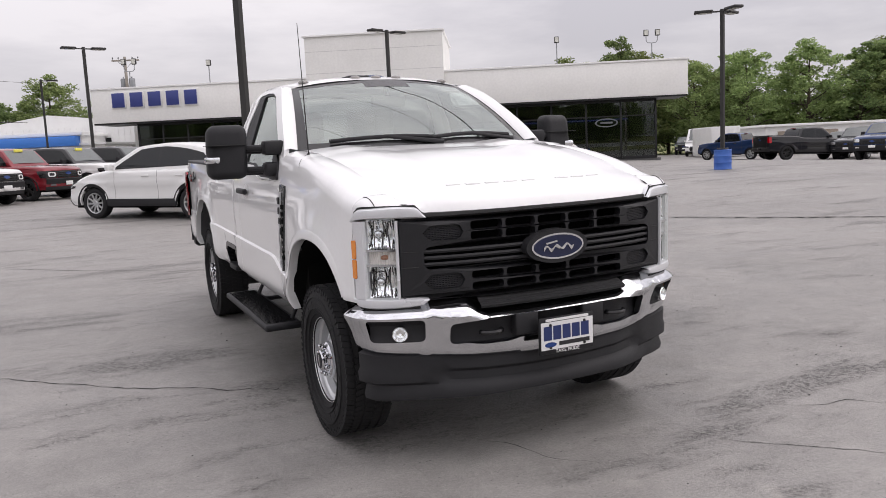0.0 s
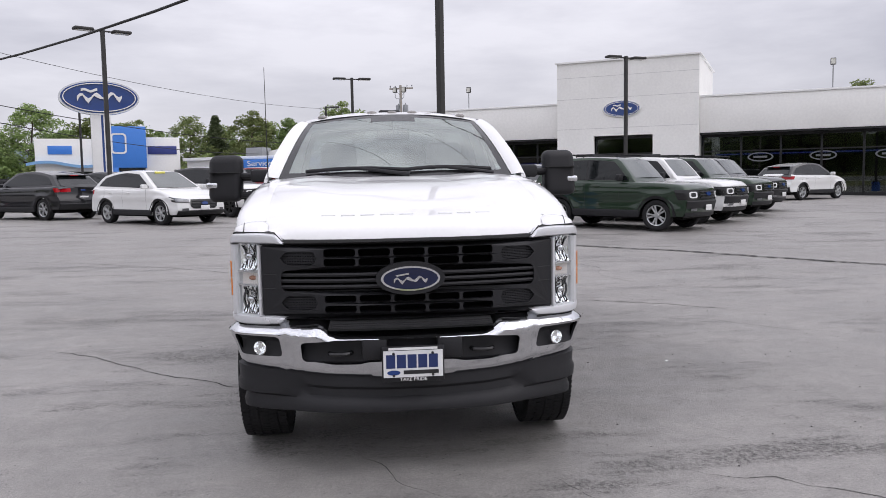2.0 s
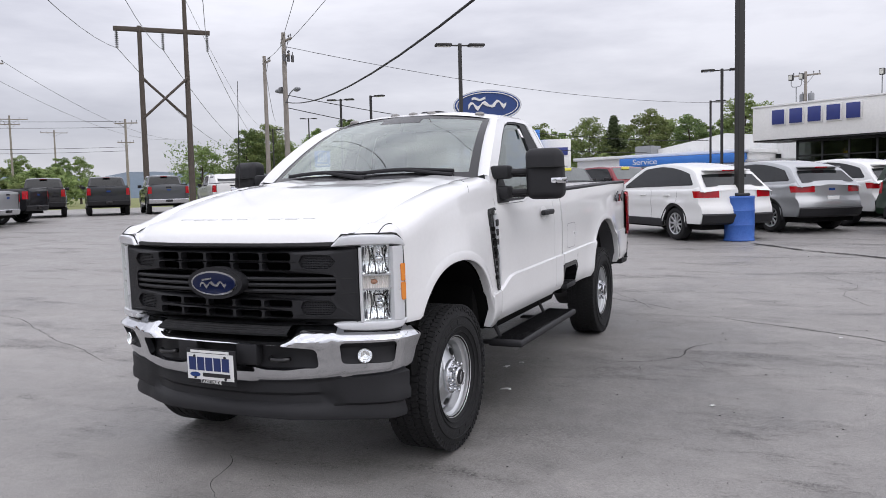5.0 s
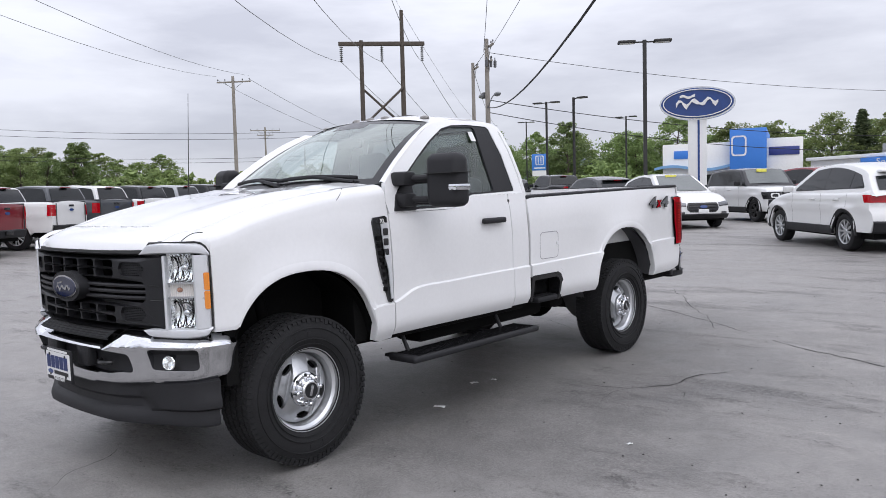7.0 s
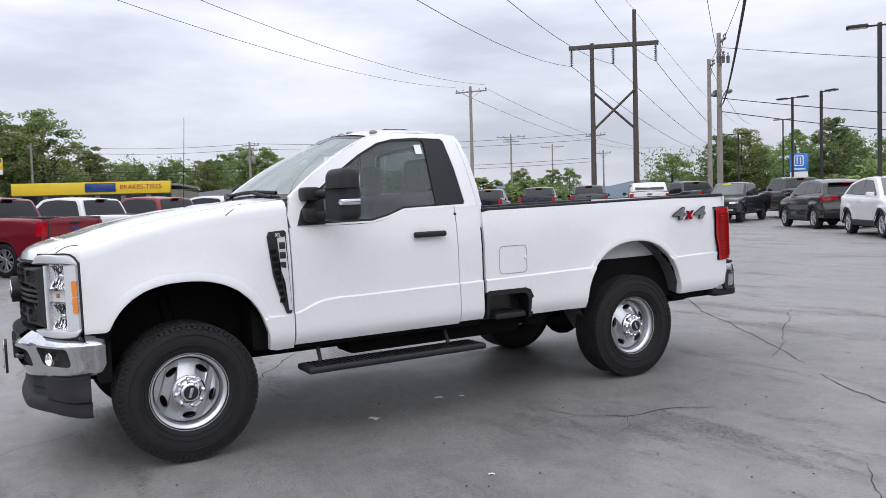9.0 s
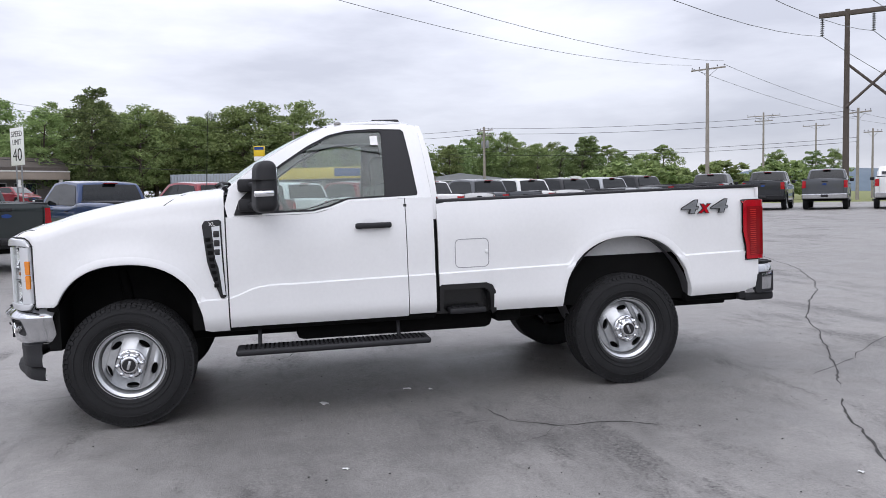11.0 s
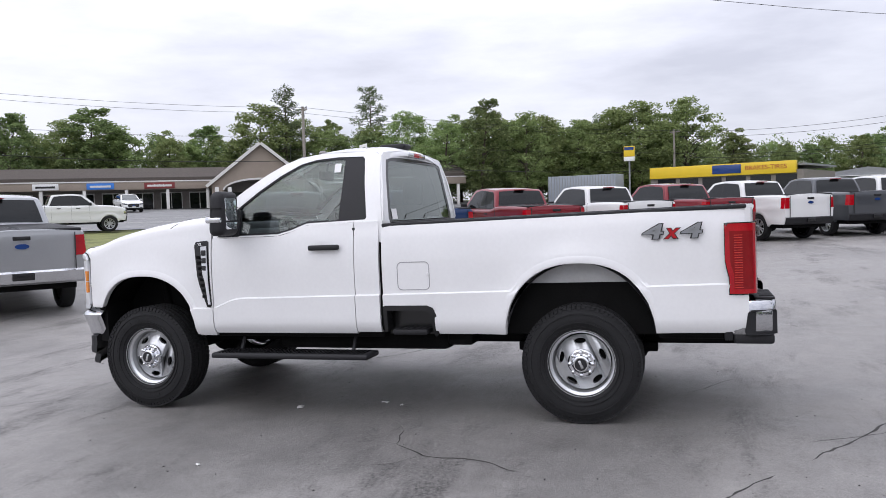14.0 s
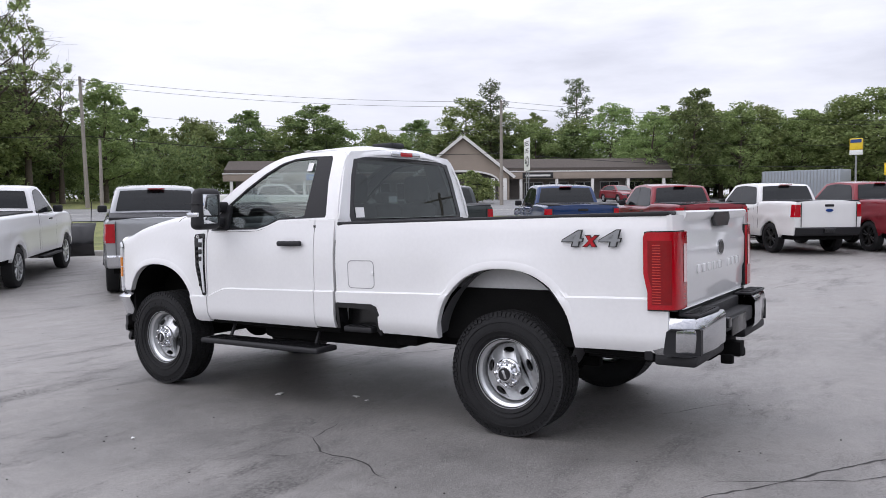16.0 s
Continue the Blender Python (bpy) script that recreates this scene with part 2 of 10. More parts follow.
def words(name, text, size, material, parent, m, depth=0.01, label="", width=None, bold=0.0):
    """Raised lettering in the built-in font, turned into a mesh."""
    cu = bpy.data.curves.new(name, 'FONT')
    cu.body, cu.size, cu.extrude, cu.align_x, cu.align_y = text, size, depth, 'CENTER', 'CENTER'
    cu.offset = bold
    tmp = bpy.data.objects.new(name, cu)
    scene.collection.objects.link(tmp)
    me = bpy.data.meshes.new_from_object(tmp.evaluated_get(bpy.context.evaluated_depsgraph_get()))
    bpy.data.objects.remove(tmp)
    if width:
        xs = [v.co.x for v in me.vertices]
        k = width / (max(xs) - min(xs))
        for v in me.vertices:
            v.co.x *= k
    me.materials.clear()
    me.materials.append(material)
    ob = new(name, me)
    ob.parent = parent
    ob.matrix_basis = m
    if label:
        ob["label"] = label
    return ob


def lift(x, y):
    """Height of the ground: the lot rises gently to the back, and beyond its edge the land climbs to the road."""
    if y > 0:
        t = 0.0195 * y + 0.012 * max(0.0, y - 4.7)
        z = 0.62 * math.tanh(t / 0.62)
    else:
        z = 0.12 * math.tanh(0.0195 * y / 0.12)
    u = -0.66 * x - 0.75 * y
    if y < 0:
        z *= 1 - min(1.0, max(0.0, (u - 4) / 10))
    climb = 0.0254 * (u - 6) if 6 < u < 40 else 0.036 * (min(u, 90) - 16) if u >= 40 else 0.0
    k = min(1.0, max(0.0, (-x - 14) / 10)) * min(1.0, max(0.0, (y - 14) / 8))
    e = min(1.0, max(0.0, (x - 22) / 24))
    return z + climb + 0.14 * k * k * (3 - 2 * k) - 0.78 * e * e * (3 - 2 * e)


def on_ground(x, y, rz=0.0, sink=0.0):
    return pose(x, y, lift(x, y) - sink, 0, 0, rz)

# ---- ground, lot, road ----
UX, UY = -0.66, -0.75        # from the lot towards the road
VX, VY = -0.75, 0.66         # along the road


def asphalt(name, dark, light, crack=0.0):
    m = bpy.data.materials.new(name)
    m.use_nodes = True
    n, l = m.node_tree.nodes, m.node_tree.links
    b = n["Principled BSDF"]
    co = n.new("ShaderNodeTexCoord")

    def noise_node(scale, detail=6.0, rough=0.55, dist=0.0):
        k = n.new("ShaderNodeTexNoise")
        k.inputs["Scale"].default_value, k.inputs["Detail"].default_value = scale, detail
        k.inputs["Roughness"].default_value, k.inputs["Distortion"].default_value = rough, dist
        l.new(co.outputs["Object"], k.inputs["Vector"])
        return k.outputs["Fac"]

    def ramp(src, a, b2, c0, c1):
        r = n.new("ShaderNodeMapRange")
        r.inputs["From Min"].default_value, r.inputs["From Max"].default_value = a, b2
        r.inputs["To Min"].default_value, r.inputs["To Max"].default_value = c0, c1
        l.new(src, r.inputs["Value"])
        return r.outputs["Result"]

    def math_node(op, a, b2):
        k = n.new("ShaderNodeMath")
        k.operation = op
        for i, s in enumerate((a, b2)):
            if isinstance(s, (int, float)):
                k.inputs[i].default_value = s
            else:
                l.new(s, k.inputs[i])
        return k.outputs[0]

    def stretched(angle, along, across, scale, detail=6.0, rough=0.6):
        mp = n.new("ShaderNodeMapping")
        mp.inputs["Rotation"].default_value = (0, 0, radians(angle))
        mp.inputs["Scale"].default_value = (along, across, 1)
        l.new(co.outputs["Object"], mp.inputs["Vector"])
        k = n.new("ShaderNodeTexNoise")
        k.inputs["Scale"].default_value, k.inputs["Detail"].default_value, k.inputs["Roughness"].default_value = scale, detail, rough
        l.new(mp.outputs["Vector"], k.inputs["Vector"])
        return k.outputs["Fac"]

    broad = ramp(noise_node(0.16, 6, 0.6, 0.6), 0.34, 0.66, 0.0, 1.0)
    mid = ramp(noise_node(1.1, 7, 0.62, 1.2), 0.33, 0.68, 0.0, 1.0)
    streak = ramp(stretched(40, 0.30, 1.9, 1.0), 0.34, 0.66, 0.0, 1.0)
    fine = noise_node(70, 4, 0.75)
    grit = noise_node(230, 2, 0.7)
    # patches where the seal has worn off and dark, coarse stone shows
    wear = ramp(stretched(40, 0.45, 1.5, 0.9, 9, 0.74), 0.525, 0.62, 0.0, 1.0)
    pale = ramp(noise_node(0.75, 9, 0.78, 2.5), 0.57, 0.72, 0.0, 1.0)
    t = math_node('ADD', math_node('MULTIPLY', broad, 0.22), math_node('MULTIPLY', mid, 0.26))
    t = math_node('ADD', t, math_node('MULTIPLY', streak, 0.12))
    t = math_node('ADD', t, math_node('MULTIPLY', ramp(fine, 0.34, 0.66, -0.1, 1.1), 0.34))
    t = math_node('ADD', t, math_node('MULTIPLY', ramp(grit, 0.34, 0.66, -0.5, 0.5), 0.46))
    t = math_node('ADD', t, math_node('MULTIPLY', ramp(noise_node(5.5, 6, 0.7, 0.8), 0.36, 0.64, 0, 1), 0.16))
    mx = n.new("ShaderNodeMix")
    mx.data_type = 'RGBA'
    mx.inputs["A"].default_value, mx.inputs["B"].default_value = (*dark, 1), (*light, 1)
    l.new(t, mx.inputs["Factor"])
    mw = n.new("ShaderNodeMix")
    mw.data_type = 'RGBA'
    mw.inputs["B"].default_value = (light[0] * 1.35, light[1] * 1.30, light[2] * 1.24, 1)
    l.new(mx.outputs["Result"], mw.inputs["A"])
    l.new(math_node('MULTIPLY', math_node('MULTIPLY', pale, ramp(grit, 0.40, 0.62, 0, 1)), 0.6), mw.inputs["Factor"])
    md = n.new("ShaderNodeMix")
    md.data_type = 'RGBA'
    md.inputs["B"].default_value = (dark[0] * 0.38, dark[1] * 0.38, dark[2] * 0.38, 1)
    l.new(mw.outputs["Result"], md.inputs["A"])
    holes = math_node('MULTIPLY', wear, ramp(noise_node(38, 5, 0.8), 0.44, 0.60, 0, 1))
    l.new(math_node('MULTIPLY', holes, 0.82), md.inputs["Factor"])
    # irregular darker stain where parked cars dripped, with the truck's soft shade painted in
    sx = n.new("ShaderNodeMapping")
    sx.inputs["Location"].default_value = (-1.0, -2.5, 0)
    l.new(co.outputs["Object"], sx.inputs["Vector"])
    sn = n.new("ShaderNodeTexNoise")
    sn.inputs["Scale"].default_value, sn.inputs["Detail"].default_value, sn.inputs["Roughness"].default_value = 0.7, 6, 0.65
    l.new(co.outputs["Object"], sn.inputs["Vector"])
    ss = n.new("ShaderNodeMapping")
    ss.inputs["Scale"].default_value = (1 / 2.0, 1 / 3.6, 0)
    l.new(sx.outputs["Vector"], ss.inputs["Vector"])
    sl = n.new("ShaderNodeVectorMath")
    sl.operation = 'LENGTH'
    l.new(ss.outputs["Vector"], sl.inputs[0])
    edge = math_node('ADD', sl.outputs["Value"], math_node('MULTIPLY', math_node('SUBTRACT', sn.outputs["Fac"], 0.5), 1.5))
    stain_shade = n.new("ShaderNodeMix")
    stain_shade.data_type = 'RGBA'
    stain_shade.blend_type = 'MULTIPLY'
    stain_shade.inputs["B"].default_value = (0.72, 0.72, 0.72, 1)
    l.new(md.outputs["Result"], stain_shade.inputs["A"])
    stain_shade_mask = ramp(edge, 0.55, 1.15, 1.0 if crack else 0.0, 0.0)
    l.new(stain_shade_mask, stain_shade.inputs["Factor"])
    # bare stone in the darkened patch, dark between the pebbles and pale on them
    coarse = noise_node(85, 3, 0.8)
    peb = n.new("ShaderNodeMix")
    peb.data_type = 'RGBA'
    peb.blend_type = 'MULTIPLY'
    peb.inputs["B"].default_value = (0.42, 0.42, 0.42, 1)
    l.new(stain_shade.outputs["Result"], peb.inputs["A"])
    l.new(math_node('MULTIPLY', stain_shade_mask, ramp(coarse, 0.50, 0.60, 0, 0.6)), peb.inputs["Factor"])
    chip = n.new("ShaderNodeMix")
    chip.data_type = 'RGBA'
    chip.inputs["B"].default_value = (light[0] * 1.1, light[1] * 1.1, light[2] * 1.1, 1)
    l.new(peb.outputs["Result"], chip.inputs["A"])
    l.new(math_node('MULTIPLY', stain_shade_mask, ramp(coarse, 0.40, 0.34, 0, 0.6)), chip.inputs["Factor"])
    # pits scattered all over
    vo = n.new("ShaderNodeTexVoronoi")
    vo.inputs["Scale"].default_value = 26.0
    l.new(co.outputs["Object"], vo.inputs["Vector"])
    mp2 = n.new("ShaderNodeMix")
    mp2.data_type = 'RGBA'
    mp2.inputs["B"].default_value = (dark[0] * 0.35, dark[1] * 0.35, dark[2] * 0.35, 1)
    l.new(chip.outputs["Result"], mp2.inputs["A"])
    l.new(math_node('MULTIPLY', ramp(vo.outputs["Distance"], 0.10, 0.16, 1, 0), ramp(noise_node(9, 3, 0.6), 0.53, 0.60, 0, 0.85)), mp2.inputs["Factor"])
    # a web of hairline cracks where the seal is tired
    warp = n.new("ShaderNodeMix")
    warp.data_type = 'RGBA'
    warp.blend_type = 'ADD'
    warp.inputs["Factor"].default_value = 0.55
    wn_ = n.new("ShaderNodeTexNoise")
    wn_.inputs["Scale"].default_value, wn_.inputs["Detail"].default_value = 2.4, 5.0
    l.new(co.outputs["Object"], wn_.inputs["Vector"])
    l.new(co.outputs["Object"], warp.inputs["A"])
    l.new(wn_.outputs["Color"], warp.inputs["B"])
    web = n.new("ShaderNodeTexVoronoi")
    web.feature = 'DISTANCE_TO_EDGE'
    web.inputs["Scale"].default_value = 2.6
    l.new(warp.outputs["Result"], web.inputs["Vector"])
    mp3 = n.new("ShaderNodeMix")
    mp3.data_type = 'RGBA'
    mp3.inputs["B"].default_value = (dark[0] * 0.45, dark[1] * 0.45, dark[2] * 0.45, 1)
    l.new(mp2.outputs["Result"], mp3.inputs["A"])
    l.new(math_node('MULTIPLY', ramp(web.outputs["Distance"], 0.003, 0.014, 1, 0), ramp(noise_node(0.55, 6, 0.7), 0.56, 0.70, 0, 0.40)), mp3.inputs["Factor"])
    l.new(mp3.outputs["Result"], b.inputs["Base Color"])
    l.new(ramp(math_node('ADD', mid, fine), 0.5, 1.6, 0.42, 0.72), b.inputs["Roughness"])
    bp = n.new("ShaderNodeBump")
    bp.inputs["Strength"].default_value, bp.inputs["Distance"].default_value = 0.7, 0.007
    rel = math_node('ADD', math_node('MULTIPLY', fine, 1.3), math_node('MULTIPLY', mid, 0.5))
    l.new(math_node('SUBTRACT', rel, math_node('MULTIPLY', holes, 0.9)), bp.inputs["Height"])
    l.new(bp.outputs["Normal"], b.inputs["Normal"])
    return m


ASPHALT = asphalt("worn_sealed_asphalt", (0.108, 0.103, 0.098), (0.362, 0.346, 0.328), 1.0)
ROAD = asphalt("road_asphalt", (0.16, 0.16, 0.16), (0.25, 0.25, 0.245))
CRACK = mat("crack_filled_with_dirt", (0.040, 0.038, 0.036), 0.9, 0, 0.3, 20)
GRASS = mat("mown_grass", (0.10, 0.14, 0.035), 0.9, 0, 0.35, 1.3, 0.6, 40, tint=(0.20, 0.20, 0.07))
LINE = mat("faded_road_paint", (0.55, 0.54, 0.50), 0.8, 0, 0.25, 6)


def sheet(name, us, vs, dz, material, label, category, cap=None):
    bm = bmesh.new()
    rows = [[(u * UX + v * VX, u * UY + v * VY, lift(u * UX + v * VX, u * UY + v * VY) + dz) for v in vs] for u in us]
    grid(bm, rows)
    for f in bm.faces:
        if f.normal.z < 0:
            f.normal_flip()
    me = bpy.data.meshes.new(name)
    bm.normal_update()
    bm.to_mesh(me)
    bm.free()
    me.polygons.foreach_set("use_smooth", [True] * len(me.polygons))
    me.materials.append(material)
    return tagged(new(name, me), label, category, kind="structure")


def spread(a, b, step):
    n = max(1, round((b - a) / step))
    return [a + (b - a) * i / n for i in range(n + 1)]


far = [-2600, -1500, -900, -600, -420, -300, -220, -160]
sheet("ground", far + spread(-120, 120, 6) + [-k for k in reversed(far)], far + spread(-120, 120, 6) + [-k for k in reversed(far)],
      -0.06, GRASS, "mown green and dry grass reaching out to the horizon", "ground")
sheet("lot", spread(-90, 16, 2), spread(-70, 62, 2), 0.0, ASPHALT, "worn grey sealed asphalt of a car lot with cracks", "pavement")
sheet("road", spread(40, 58, 3), [-600, -300] + spread(-160, 160, 5) + [300, 600], 0.0, ROAD, "grey asphalt road beyond a strip of grass", "road")
sheet("shop_parking", spread(58.02, 90, 3), spread(-4, 56, 4), 0.0, ROAD, "grey asphalt parking area before the shops", "pavement")
for u in (43.0, 48.6, 49.0, 55.0):
    sheet("road_line", [u, u + 0.13], spread(-150, 150, 5), 0.012, LINE, "faded painted line along the road", "road marking")


def strip_curb():
    bm = bmesh.new()
    rows = []
    for v in spread(-70, 62, 2):
        row = []
        for u, h in ((15.96, -0.05), (15.96, 0.13), (16.0, 0.15), (16.13, 0.15), (16.16, 0.12), (16.16, -0.05)):
            x, y = u * UX + v * VX, u * UY + v * VY
            row.append((x, y, lift(x, y) + h))
        rows.append(row)
    grid(bm, rows)
    tagged(part("kerb", bm, mat("kerb_concrete", (0.33, 0.32, 0.30), 0.85, 0, 0.2, 3, 0.3, 60)), "weathered concrete kerb at the lot's edge", "kerb", kind="structure")


strip_curb()

# ---- car showroom ----
STUCCO = mat("cream_stucco", (0.80, 0.795, 0.77), 0.85, 0, 0.05, 0.6, 0.25, 45)
STUCCO_CAP = mat("white_metal_coping", (0.80, 0.80, 0.79), 0.45, 0, 0.04, 2)
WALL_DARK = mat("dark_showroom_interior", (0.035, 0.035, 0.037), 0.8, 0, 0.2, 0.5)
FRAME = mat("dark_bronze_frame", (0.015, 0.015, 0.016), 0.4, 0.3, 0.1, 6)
STORE_GLASS = glass("showroom_glass", (0.34, 0.36, 0.36), 0.01, 0.07)
BLUE_LETTER = mat("dark_blue_letter", (0.030, 0.045, 0.20), 0.4, 0, 0.06, 5)
WHITE_EDGE = mat("white_letter_edge", (0.75, 0.75, 0.74), 0.4, 0, 0.03, 4)
LED = bpy.data.materials.new("blue_light_strip")
LED.use_nodes = True
LED.node_tree.nodes["Principled BSDF"].inputs["Emission Color"].default_value = (0.05, 0.10, 0.9, 1)
LED.node_tree.nodes["Principled BSDF"].inputs["Emission Strength"].default_value = 0.5

SHOW = Matrix.Translation((-0.33, 49.12, 0.47)) @ pose(0, 0, 0, 0, 0, -28.77) @ Matrix.Scale(1.11, 4)
showroom = thing("showroom", SHOW, "cream stucco car showroom with dark glass front and square tower", "building")
part("fascia", boxes(((0, 0, 3.33), (12.2, 1.2, 5.14), 0.02), ), STUCCO, showroom, "cream stucco fascia")
part("coping", boxes(((-0.06, -0.06, 5.142), (12.2, 1.3, 5.24), 0.01)), STUCCO_CAP, showroom)
part("fascia", boxes(((19.6, 0, 3.33), (32.45, 1.2, 5.14), 0.02)), STUCCO, showroom, "cream stucco fascia")
part("coping", boxes(((19.6, -0.06, 5.142), (32.51, 1.3, 5.24), 0.01)), STUCCO_CAP, showroom)
tower = bmesh.new()
plate(tower, [[(12.2, 0), (14.2, 0), (14.2, 3.35), (17.3, 3.35), (17.3, 0), (19.6, 0), (19.6, 7.28), (12.2, 7.28)]],
      lambda a, b: Vector((a, -0.35, b)), 0.3, (0, 1, 0))
part("tower", tower, STUCCO, showroom, "square cream stucco tower", smooth=None)
for a, b in (((12.2, -0.05, 0), (12.5, 7.5, 7.28)), ((19.3, -0.05, 0), (19.6, 7.5, 7.28)), ((12.5, 7.2, 0), (19.3, 7.5, 7.28)), ((12.5, -0.05, 7.0), (19.3, 7.2, 7.2))):
    part("tower_wall" if a[2] < 1 else "tower_roof", boxes((a, b)), STUCCO, showroom, smooth=None)
part("coping", boxes(((12.1, -0.45, 7.282), (19.7, 7.6, 7.38), 0.01)), STUCCO_CAP, showroom)
DECAL = mat("faded_grey_decal", (0.16, 0.17, 0.18), 0.5, 0, 0.1, 6)
joint = mat("stucco_joint", (0.60, 0.595, 0.58), 0.9, 0, 0.1, 4)
for z in (3.75, 5.35, 6.5):
    part("joint", boxes(((12.2, -0.356, z), (19.6, -0.351, z + 0.025))), joint, showroom)
part("roof", boxes(((0.1, 1.2, 4.7), (12.2, 24, 4.9)), ((19.6, 1.2, 4.7), (32.3, 24, 4.9))), STUCCO_CAP, showroom)
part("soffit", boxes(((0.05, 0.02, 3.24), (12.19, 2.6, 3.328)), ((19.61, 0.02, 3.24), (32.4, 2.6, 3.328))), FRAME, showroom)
part("side_wall", boxes(((2.0, 2.6, 0), (2.25, 24, 4.7)), ), STUCCO, showroom)
part("side_wall", boxes(((30.95, 12.0, 0), (31.2, 24, 4.7)), ), STUCCO, showroom)
part("rear_wall", boxes(((2.0, 24, 0), (31.2, 24.25, 4.7))), STUCCO, showroom)
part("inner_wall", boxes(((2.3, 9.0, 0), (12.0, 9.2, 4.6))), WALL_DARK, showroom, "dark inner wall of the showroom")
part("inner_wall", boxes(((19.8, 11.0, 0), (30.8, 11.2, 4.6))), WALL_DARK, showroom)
part("floor_slab", boxes(((2.0, 1.0, -0.3), (31.2, 24, 0.04))), mat("showroom_floor", (0.12, 0.12, 0.12), 0.3, 0, 0.1, 1), showroom)


def glazing(x0, x1, y, n, z1=3.24):
    for i in range(n + 1):
        x = lerp(x0, x1, i / n)
        part("mullion", boxes(((x - 0.05, y - 0.06, 0.04), (x + 0.05, y + 0.06, z1), 0.008)), FRAME, showroom)
    part("transom", boxes(((x0, y - 0.055, 0.04), (x1, y + 0.055, 0.2))), FRAME, showroom)
    part("transom", boxes(((x0, y - 0.055, z1 - 0.12), (x1, y + 0.055, z1))), FRAME, showroom)
    part("transom", boxes(((x0, y - 0.04, 2.35), (x1, y + 0.04, 2.42))), FRAME, showroom)
    for i in range(n):
        a, b = lerp(x0, x1, i / n) + 0.05, lerp(x0, x1, (i + 1) / n) - 0.05
        p = part("pane", boxes(((a, y - 0.012, 0.2), (b, y + 0.012, z1 - 0.12))), STORE_GLASS, showroom)
        p.visible_shadow = False


glazing(2.1, 12.1, 1.0, 7)
glazing(19.7, 30.95, 1.0, 6)
glazing(14.2, 17.3, 0.25, 2, 3.3)
for i in range(4):
    y0, y1 = 1.1 + i * 2.7, 1.1 + (i + 1) * 2.7
    part("mullion", boxes(((30.9, y0 - 0.05, 0.04), (31.0, y0 + 0.05, 3.24), 0.008)), FRAME, showroom)
    p = part("pane", boxes(((30.94, y0 + 0.05, 0.1), (30.965, y1 - 0.05, 3.24))), STORE_GLASS, showroom)
    p.visible_shadow = False
part("light_strip", boxes(((19.9, 7.0, 2.35), (30.5, 7.04, 2.42))), LED, showroom, "blue light strip inside the showroom")
part("light_strip", boxes(((4.0, 6.0, 2.1), (11.5, 6.04, 2.15))), LED, showroom, "blue light strip inside the showroom")
for x in (22.5, 25.4, 28.3):
    bm = bmesh.new()
    plate(bm, [ellipse(x, 2.05, 0.62, 0.24), ellipse(x, 2.05, 0.54, 0.18)], lambda a, b: Vector((a, 0.975, b)), 0.01, (0, 1, 0))
    part("window_decal", bm, DECAL, showroom, "pale oval outline stuck on the glass")
    part("window_decal", boxes(((x - 0.33, 0.965, 2.0), (x + 0.33, 0.983, 2.1))), DECAL, showroom)
for i, x in enumerate((20.6, 22.2, 24.0, 26.8, 29.2)):
    part("display_table", boxes(((x, 4.0 + i % 2 * 2, 0.72), (x + 1.1, 4.8 + i % 2 * 2, 0.77), 0.01), ((x + 0.45, 4.3 + i % 2 * 2, 0.04), (x + 0.6, 4.5 + i % 2 * 2, 0.72))), WHITE_PLASTIC, showroom)

# the name over the glass, five plain blue bars with pale edges
for k in range(5):
    x0 = 1.25 + k * 1.02
    blk = part("sign_block", boxes(((x0 - 0.05, -0.10, 4.08), (x0 + 0.75, -0.002, 4.98), 0.02)), WHITE_EDGE, showroom, "pale edge of a sign block")
    part("sign_face", boxes(((x0, -0.16, 4.14), (x0 + 0.70, -0.102, 4.92), 0.02)), BLUE_LETTER, blk, "dark blue sign block")


def oval_badge(parent, cx, cz, a, b, y, depth, m=None, bars=True, mats=(FORD_BLUE, SATIN_CHROME, WHITE_EDGE)):
    """An oval badge with a rim and a pale wavy band in place of its lettering."""
    def put(name, outl, yy, th, material):
        bm = bmesh.new()
        plate(bm, outl, lambda u, v: Vector((u, yy, v)), th, (0, 1, 0))
        return part(name, bm, material, parent, m=m, smooth=30)
    n = 40
    put("badge_rim", [ellipse(cx, cz, a, b, n)], y - depth, depth, mats[1])
    put("badge_field", [ellipse(cx, cz, a * 0.95, b * 0.90, n)], y - depth - depth * 0.25, depth * 0.24, mats[0])
    put("badge_line", [ellipse(cx, cz, a * 0.90, b * 0.83, n), ellipse(cx, cz, a * 0.875, b * 0.78, n)], y - depth * 1.40, depth * 0.14, mats[2])
    if bars:
        top = [(cx - a * 0.55 + a * 1.1 * k / 16, cz + b * (0.05 + 0.16 * math.sin(k * 1.15) + 0.16 * k / 16)) for k in range(17)]
        low = [(x, z - b * (0.20 + 0.10 * math.cos(k * 1.7))) for k, (x, z) in enumerate(top)]
        put("badge_mark", [top + low[::-1]], y - depth * 1.45, depth * 0.19, mats[2])
        top = [(cx - a * 0.45 + a * 0.4 * k / 8, cz + b * (0.46 + 0.06 * math.sin(k * 1.0))) for k in range(9)]
        low = [(x, z - b * 0.14) for x, z in top]
        put("badge_mark", [top + low[::-1]], y - depth * 1.45, depth * 0.19, mats[2])


